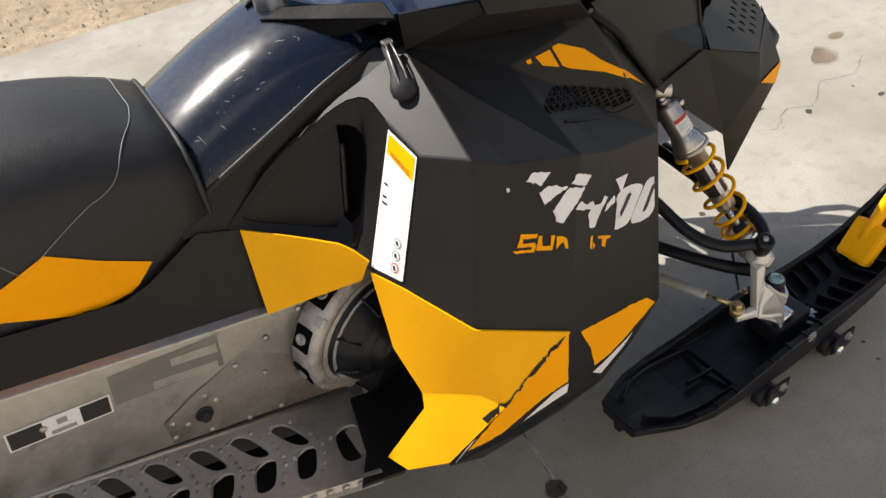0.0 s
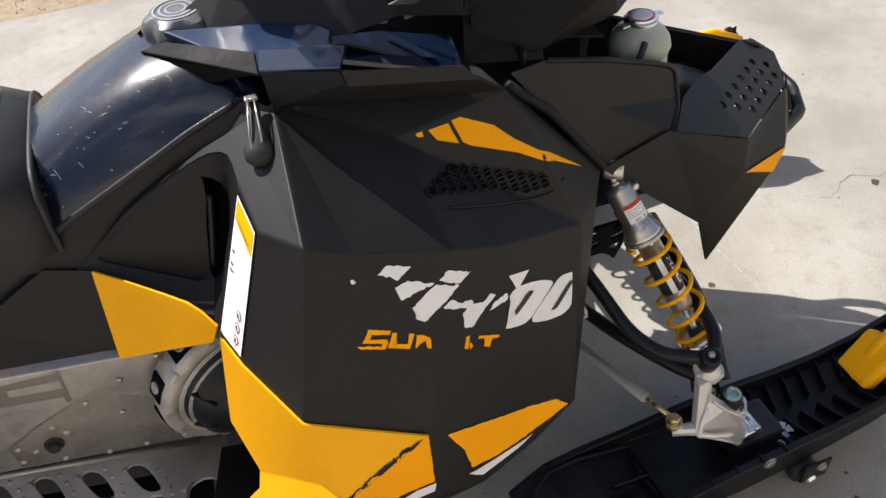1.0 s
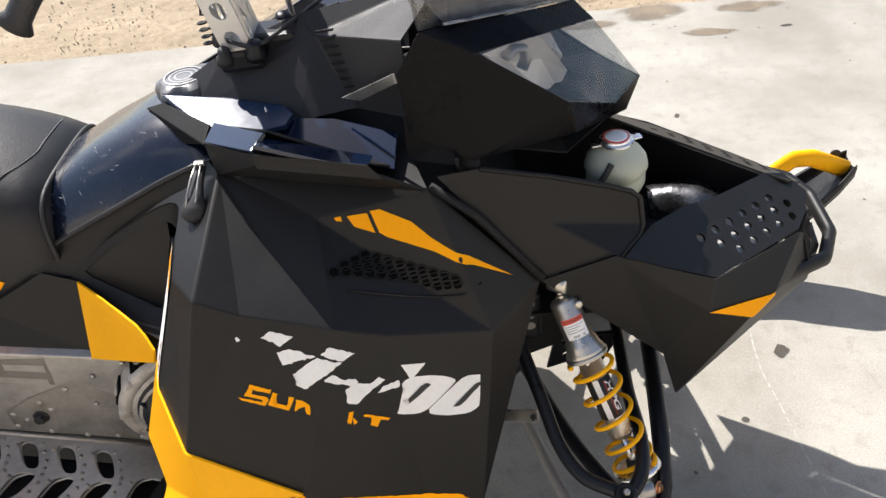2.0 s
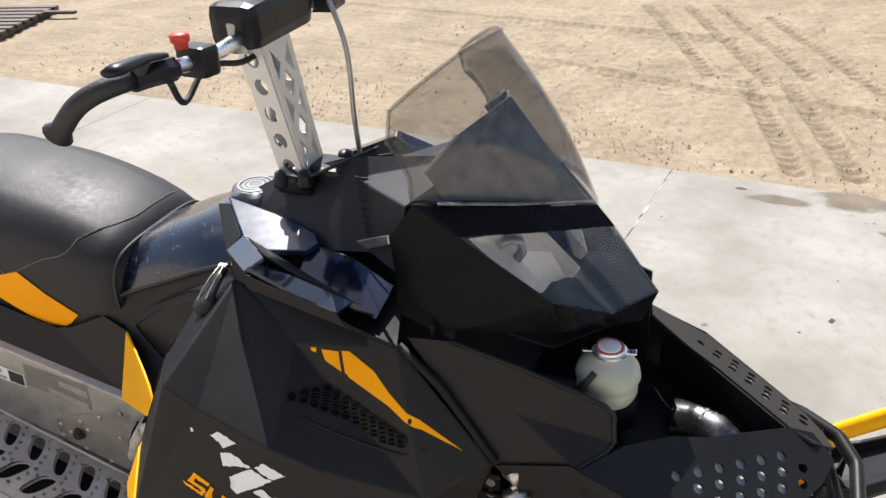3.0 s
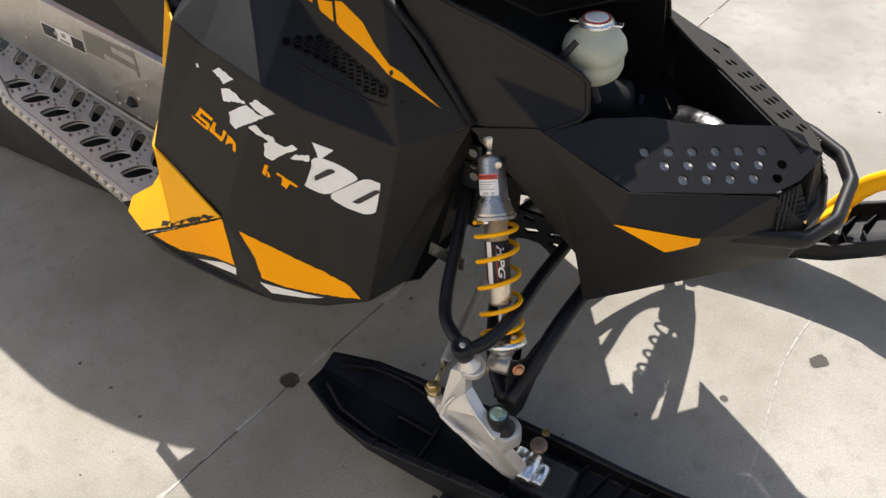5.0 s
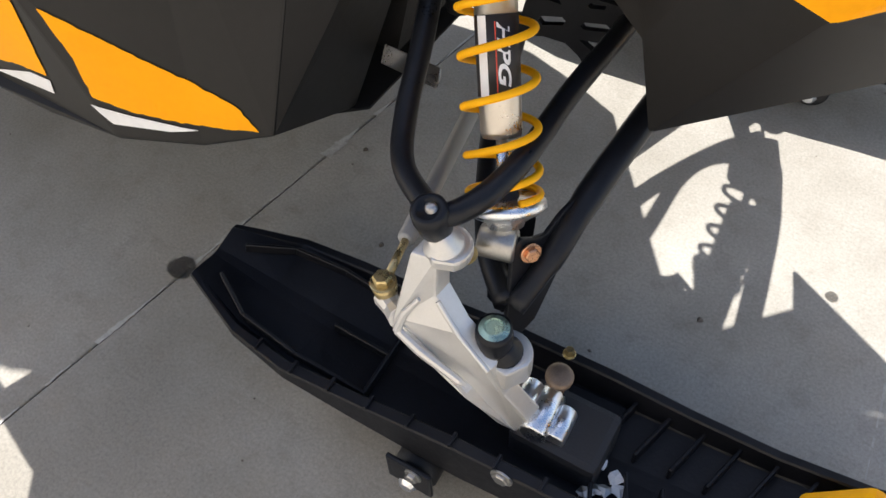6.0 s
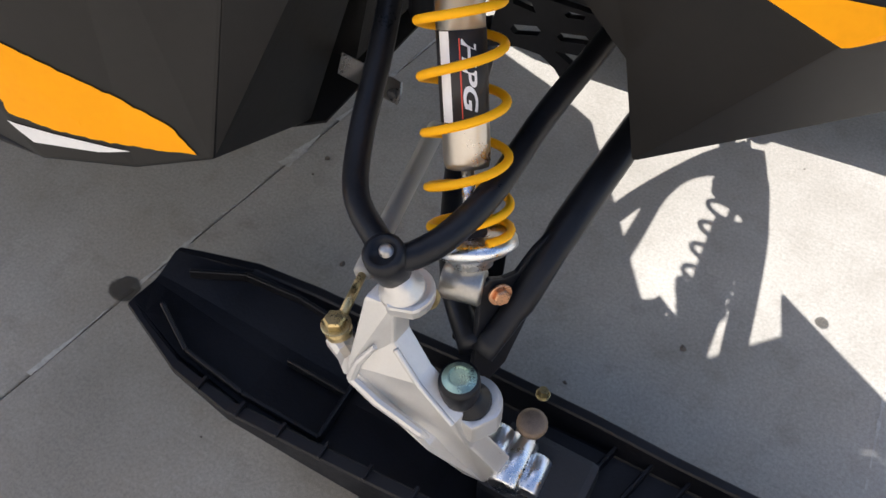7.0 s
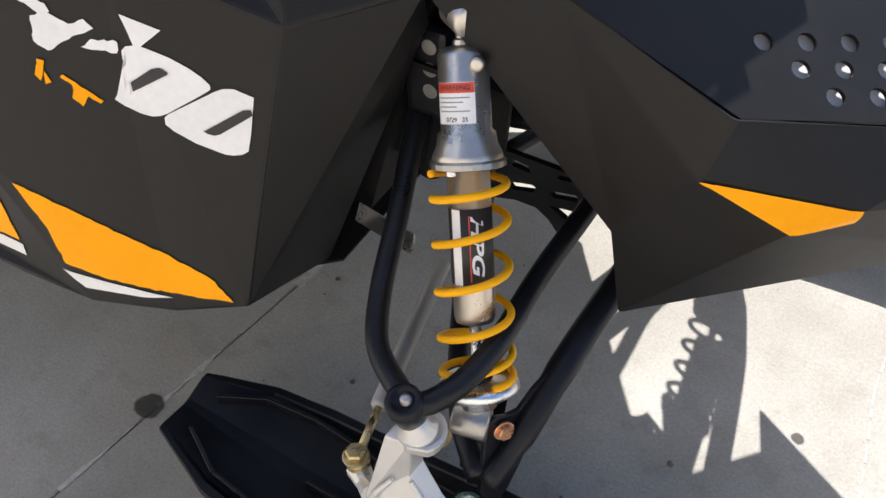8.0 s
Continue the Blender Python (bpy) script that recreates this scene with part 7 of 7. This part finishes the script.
WORD = [[(-0.313, 0.717), (-0.283, 0.704), (-0.287, 0.699), (-0.316, 0.711)], [(-0.316, 0.711), (-0.310, 0.708), (-0.314, 0.701), (-0.321, 0.704)], [(-0.321, 0.706), (-0.291, 0.693), (-0.294, 0.688), (-0.325, 0.701)], [(-0.296, 0.693), (-0.290, 0.690), (-0.297, 0.681), (-0.303, 0.684)], [(-0.303, 0.688), (-0.298, 0.681), (-0.329, 0.694), (-0.333, 0.700)],
        [(-0.272, 0.696), (-0.266, 0.693), (-0.274, 0.680), (-0.256, 0.672), (-0.250, 0.686), (-0.243, 0.683), (-0.254, 0.664), (-0.283, 0.677)],
        [(-0.241, 0.680), (-0.231, 0.676), (-0.223, 0.668), (-0.225, 0.652), (-0.230, 0.655), (-0.230, 0.666), (-0.238, 0.665), (-0.246, 0.661)],
        [(-0.171, 0.638), (-0.164, 0.637), (-0.171, 0.616), (-0.176, 0.622)], [(-0.166, 0.627), (-0.161, 0.616), (-0.167, 0.613)],
        [(-0.149, 0.625), (-0.114, 0.602), (-0.117, 0.599), (-0.128, 0.605), (-0.135, 0.594), (-0.144, 0.602), (-0.138, 0.612), (-0.152, 0.622)]]
WORD[:5] = [[(x + 0.010, z - 0.0042) for x, z in p] for p in WORD[:5]]


def ragged(poly, seed, amp=0.0016, step=0.004):
    """The outline with its edges torn a little."""
    rng = random.Random(seed)
    out = []
    for a, b in zip(poly, poly[1:] + poly[:1]):
        n = max(1, int(math.dist(a, b) / step))
        for k in range(n):
            t = k / n
            j = amp if k else amp * 0.3
            out.append((a[0] + (b[0] - a[0]) * t + rng.uniform(-j, j), a[1] + (b[1] - a[1]) * t + rng.uniform(-j, j)))
    return out


for p in STRIPE:
    part("stripe_decal", lay([p], side), ORANGE, side, "orange-yellow tapering stripe decal")
for i, p in enumerate(TORN):
    part("torn_decal", lay([ragged(p, i, 0.0013)], side), WHITE, side, "torn white lettering remains")
for p in [ROUND_A, ROUND_B] + MARK:
    part("round_decal", lay([p], side), WHITE, side, "white rounded figures, partly torn")
for p in BARS:
    part("figure_slot", lay([p], side, 0.0022), INK, side, "black slots in the white figures")
for i, p in enumerate(WORD):
    part("word_decal", lay([ragged(p, i + 20, 0.0007)], side), ORANGE, side, "torn orange wordmark remains")
LOW_O = [[(-0.258, 0.519), (-0.260, 0.402), (-0.315, 0.403), (-0.405, 0.386), (-0.439, 0.391), (-0.474, 0.401)], [(-0.228, 0.497), (-0.176, 0.474), (-0.128, 0.451), (-0.026, 0.409), (-0.002, 0.382), (-0.075, 0.376), (-0.152, 0.381), (-0.196, 0.393), (-0.204, 0.441)]]
low_near = [o for o in sled.children if o.name == "lower_panel"][0]
part("guard_edge", lay([ragged([(-0.268, 0.5265), (-0.300, 0.5125), (-0.345, 0.4925), (-0.385, 0.4685), (-0.436, 0.4460), (-0.432, 0.4405), (-0.395, 0.4580), (-0.340, 0.4840), (-0.290, 0.5080)], 77, 0.0022, 0.009)], low_near, 0.0015), BLACK, low_near, "torn black edge of the yellow guard")
LOW_W = [[(-0.360, 0.379), (-0.289, 0.398), (-0.258, 0.396), (-0.262, 0.376)], [(-0.203, 0.382), (-0.153, 0.3755), (-0.075, 0.3695), (-0.110, 0.3620), (-0.180, 0.3595)], [(-0.512, 0.3985), (-0.500, 0.3925), (-0.392, 0.449), (-0.400, 0.456)]]
for i, p in enumerate(LOW_O):
    part("lower_stripe", lay([ragged(p, i + 40, 0.001, 0.006)], side), ORANGE, side, "orange lower stripe decal with worn edges")
for p in LOW_W:
    part("lower_white_stripe", lay([p], side), WHITE, side, "white sliver stripe decal")
part("nose_stripe", lay([[(0.409, 0.6155), (0.470, 0.606), (0.534, 0.596), (0.531, 0.581), (0.489, 0.5725)]], [o for o in sled.children if o.name == "nose_panel"][0], 0.003, step=0.005), ORANGE, [o for o in sled.children if o.name == "nose_panel"][0], "orange-yellow nose decal")

# honeycomb vent
tm = bmesh.new(); tm.from_mesh(side.data)
tree = BVHTree.FromBMesh(tm)


def on_side(x, z, off=0.0):
    h = tree.ray_cast(Vector((x, -3, z)), Vector((0, 1, 0)))
    n = h[1] if h[1].y < 0 else -h[1]
    return h[0] + n * off, n


A0, U8, V4 = Vector((-0.167, 0.8215)), Vector((0.0163, -0.0064)), Vector((0.0147, -0.0006))
vb, wb = bmesh.new(), bmesh.new()
for i in range(10):
    for j in range(4):
        c = A0 + U8 * i + V4 * j
        if c.x > 0.021:
            continue
        p, n = on_side(c.x, c.y, 0.0012)
        ex = (Vector((U8.x, 0, U8.y)) - n * Vector((U8.x, 0, U8.y)).dot(n)).normalized()
        ey = n.cross(ex)
        def hexa(r, h, bm_):
            return [bm_.verts.new(p + n * h + (ex * math.cos(a) * 1.0 + ey * math.sin(a) * 0.95) * r) for a in [math.pi / 3 * k + math.pi / 6 for k in range(6)]]
        # flat black hexagon: the cell's inner shade as colour, no hole is cut
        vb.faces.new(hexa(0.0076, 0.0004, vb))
        o0, o1, i1, i0 = hexa(0.0098, 0, wb), hexa(0.0094, 0.0026, wb), hexa(0.0080, 0.0026, wb), hexa(0.0076, 0, wb)
        for r0, r1 in ((o0, o1), (o1, i1), (i1, i0)):
            for k in range(6):
                wb.faces.new((r0[k], r0[(k + 1) % 6], r1[(k + 1) % 6], r1[k]))
part("vent_grille", wb, BLACK, side, "black honeycomb vent grille")
part("vent_shade", vb, SHADE_BLACK, side, "black patches painted as the shade in the vent")
# raised border round the vent
part("vent_border", sweep([on_side(x, z, 0.001)[0] for x, z in [(-0.150, 0.800), (-0.105, 0.780), (-0.060, 0.762), (-0.020, 0.748), (0.015, 0.746), (0.045, 0.752)]], 0.0022, 6), BLACK, side, "raised vent border", True)
tm.free()

# warning label on the rear edge of the panel
LQ = [(-0.4095, -0.300, 0.860), (-0.4025, -0.364, 0.843), (-0.4715, -0.3985, 0.668), (-0.4905, -0.335, 0.663)]
film(LQ, WHITE, side, "warning_label", "white warning label with orange head, scuffed")
film([inquad(LQ, u, v) for u, v in ((0.05, 0.02), (0.95, 0.02), (0.95, 0.20), (0.05, 0.15))], ORANGE, side, "label_head", "orange label head", 0.0022)
for k in (2, 4, 5):
    v = 0.26 + 0.045 * k
    film([inquad(LQ, u, w) for u, w in ((0.08, v), (0.22 + 0.08 * (k % 2), v), (0.20, v + 0.016), (0.10, v + 0.016))], INK, side, "label_scuff", "", 0.0022)
cu = bpy.data.curves.new("lettering", "FONT")
cu.body, cu.size, cu.align_x, cu.align_y = "WARNING", 0.135, "CENTER", "CENTER"
ob = bpy.data.objects.new("lettering", cu)
me = bpy.data.meshes.new_from_object(ob)
bpy.data.objects.remove(ob)
ln_ = (inquad(LQ, 1, 0) - inquad(LQ, 0, 0)).cross(inquad(LQ, 0, 1) - inquad(LQ, 0, 0)).normalized()
if ln_.y > 0:
    ln_ = -ln_
for v in me.vertices:
    u_ = 0.53 + v.co.x
    v.co = inquad(LQ, u_, 0.145 - v.co.y * 0.36 + 0.05 * (u_ - 0.5)) + ln_ * 0.0030
me.name = "label_word"
me.materials.append(INK)
lw = new("label_word", me)
lw.parent = side
tagged(lw, "black word on the orange label head")
for v in (0.72, 0.82, 0.92):
    c = inquad(LQ, 0.72, v)
    ux, vx = (inquad(LQ, 0.8, v) - c).normalized(), (inquad(LQ, 0.72, v + 0.05) - c).normalized()
    film([c + (ux * math.cos(a) + vx * math.sin(a)) * 0.0085 for a in [math.pi / 4 * k for k in range(8)]], RED if v > 0.9 else GREYINK, side, "pictogram", "", 0.0022)
    film([c + (ux * math.cos(a) + vx * math.sin(a)) * 0.0064 for a in [math.pi / 4 * k for k in range(8)]], WHITE, side, "pictogram", "", 0.0026)
    film([c + ux * a + vx * b for a, b in ((-0.004, -0.003), (0.001, -0.004), (0.004, 0.004), (-0.002, 0.003))], INK, side, "pictogram", "", 0.0030)

# tunnel: gusset plate, rivets, label and ghost marks
nt = near_tunnel
GUS = mat("dull scratched aluminium plate", (0.36, 0.34, 0.31), 0.46, metal=0.8, var=0.25, scale=9, second=(0.22, 0.19, 0.15), second_at=0.56, second_scale=12)
bm = lay([[(-0.858, 0.490), (-0.80, 0.520), (-0.590, 0.592), (-0.515, 0.580), (-0.53, 0.345), (-0.62, 0.368), (-0.858, 0.440)]], nt, 0.0025, step=0.5)
part("gusset", bm, GUS, nt, "riveted aluminium gusset plate")
for x, z in [(-0.602, 0.585), (-0.666, 0.559), (-0.726, 0.534), (-0.686, 0.488), (-0.786, 0.506), (-0.773, 0.485), (-0.847, 0.482), (-0.827, 0.464), (-0.797, 0.426), (-0.852, 0.45), (-0.735, 0.406), (-0.679, 0.394), (-0.56, 0.55), (-1.0, 0.60), (-1.13, 0.56)]:
    yy = -0.285 + (x + 1.9) / 1.44 * 0.023
    part("rivet", lathe((x, yy - 0.0015, z), (x, yy - 0.007, z), [(0, 0.0055), (0.002, 0.0052), (0.0035, 0.003), (0.004, 0.001)], 10), ALU, nt, "", True)
hexbolt("gusset_bolt", (-0.798, -0.271, 0.470), (0, -1, 0), 0.011, nt, RUBBER, "dark hex bolt", 0.012)
lq = [(-1.045, 0.623), (-0.904, 0.603), (-0.910, 0.566), (-1.051, 0.586)]
def tq(u, v):
    a = inquad([(p[0], 0, p[1]) for p in lq], u, v)
    return (a.x, a.z)
part("tunnel_label", lay([lq], nt, 0.0012, step=0.5), WHITE, nt, "white sticker with black printed blocks")
for u0, u1 in ((0.02, 0.34), (0.70, 0.98)):
    part("label_block", lay([[tq(u0, 0.08), tq(u1, 0.08), tq(u1, 0.92), tq(u0, 0.92)]], nt, 0.0018, step=0.5), INK, nt, "black printed block")
part("label_print", lay([[tq(0.40, 0.70), tq(0.64, 0.70), tq(0.64, 0.90), tq(0.40, 0.90)], [tq(0.47, 0.2), tq(0.57, 0.2), tq(0.57, 0.5), tq(0.47, 0.5)]], nt, 0.0018, step=0.5), GREYINK, nt, "grey print")
GHOST = mat("dull shadow left by an old decal", (0.24, 0.23, 0.21), 0.6, metal=0.6, var=0.2, scale=20)
part("ghost_mark", lay([[(-0.896, 0.634), (-0.734, 0.613), (-0.740, 0.547), (-0.904, 0.575)]], nt, 0.0006, step=0.5), GHOST, nt, "dull mark left by a removed decal")
part("ghost_bar", lay([[(-0.809, 0.611), (-0.740, 0.598), (-0.742, 0.580), (-0.811, 0.596)], [(-0.844, 0.585), (-0.747, 0.563), (-0.749, 0.548), (-0.848, 0.568)]], nt, 0.0012, step=0.5), ALU, nt, "clean metal bars in the mark")

# seat seams
st_bm = bmesh.new(); st_bm.from_mesh(seat.data)
st_tree = BVHTree.FromBMesh(st_bm)


def seam(pts, name="seat_seam"):
    out = []
    for p in spline(pts, 6):
        q = st_tree.find_nearest(p)
        n = q[1] if q[1].dot(q[0] - Vector((q[0].x, MID, 0.85))) > 0 else -q[1]
        out.append(q[0] + n * 0.0012)
    part(name, sweep(out, 0.0009, 6), STITCH, seat, "grey stitched seam", True)


seam([(-0.703, 0.08, 0.90), (-0.702, -0.01, 0.905), (-0.702, -0.05, 0.905), (-0.714, -0.10, 0.911), (-0.740, -0.155, 0.910), (-0.772, -0.195, 0.880), (-0.820, -0.203, 0.862), (-0.875, -0.210, 0.836), (-0.926, -0.212, 0.808)])
seam([(-1.120, -0.180, 0.98), (-1.147, -0.137, 1.004), (-1.209, -0.057, 1.014), (-1.239, 0.005, 1.014), (-1.25, 0.06, 1.01)])
seam([(-1.120, -0.165, 0.99), (-1.03, -0.20, 0.94), (-0.984, -0.206, 0.90), (-0.940, -0.212, 0.83), (-0.926, -0.212, 0.808)])
st_bm.free()

# print on the near shock
top, bot = Vector((0.167, -0.267, 0.668)), Vector((0.291, -0.444, 0.340))
ax = (bot - top).normalized()
view = Vector((0.40, -0.85, 0.35))
e1 = (view - ax * view.dot(ax)).normalized()
e2 = e1.cross(ax)
shock_near = [o for o in sled.children if o.name == "shock"][0]


def wrap(a0, a1, s0, s1, r, m_, name, parent, label="", n=10):
    """A sticker bent round the shock body: angles in degrees, s along it."""
    bm = bmesh.new()
    L_ = []
    for k in range(n + 1):
        a = radians(a0 + (a1 - a0) * k / n)
        d = e1 * math.cos(a) + e2 * math.sin(a)
        L_.append((bm.verts.new(top + ax * s0 + d * r), bm.verts.new(top + ax * s1 + d * r)))
    for p, q in zip(L_, L_[1:]):
        bm.faces.new((p[0], q[0], q[1], p[1]))
    return part(name, bm, m_, parent, label)


def wrap_text(txt, a, s, size, r, m_, name, parent, label, turned=False, stretch=1.0):
    cu = bpy.data.curves.new("lettering", "FONT")
    cu.body, cu.size, cu.align_x, cu.align_y = txt, size, "CENTER", "CENTER"
    cu.offset = size * 0.028 if turned else size * 0.012
    ob = bpy.data.objects.new("lettering", cu)
    me = bpy.data.meshes.new_from_object(ob)
    bpy.data.objects.remove(ob)
    for v in me.vertices:
        x, y = (v.co.y + 0.0, -(v.co.x + 0.25 * v.co.y) * stretch) if turned else (v.co.x, v.co.y)
        an = radians(a) + SGN * x / r
        v.co = top + ax * (s - y) + (e1 * math.cos(an) + e2 * math.sin(an)) * r
    me.name = name
    me.materials.append(m_)
    o = new(name, me)
    o.parent = parent
    tagged(o, label)


SGN = 1 if e2.dot(Vector((0.85, 0.40, 0))) > 0 else -1
wrap(-66, 26, 0.050, 0.087, 0.0245, WHITE, "shock_label", shock_near, "white warning sticker on the shock")
wrap(-65, 25, 0.0505, 0.0595, 0.02465, RED, "label_head", shock_near, "red warning band")
wrap_text("WARNING", -20, 0.0551, 0.0064, 0.0248, INK, "label_word", shock_near, "black word on the red band")
for k in range(4):
    wrap(-58, 14 - 14 * (k % 3), 0.0630 + 0.0040 * k, 0.0642 + 0.0040 * k, 0.02465, GREYINK, "label_line", shock_near)
wrap_text("0729   35", -16, 0.0832, 0.0056, 0.0248, INK, "label_number", shock_near, "printed numbers on the sticker")
wrap(-52, -24, 0.1665, 0.2395, 0.0211, WHITE, "sleeve_band", shock_near, "white band on the sleeve")
wrap_text("HPG", 18, 0.202, 0.0165, 0.0212, WHITE, "sleeve_word", shock_near, "white slanted letters down the sleeve", True, 1.75)
wrap(-2, 1, 0.172, 0.236, 0.0211, RED, "sleeve_edge", shock_near, "red line beside the letters")
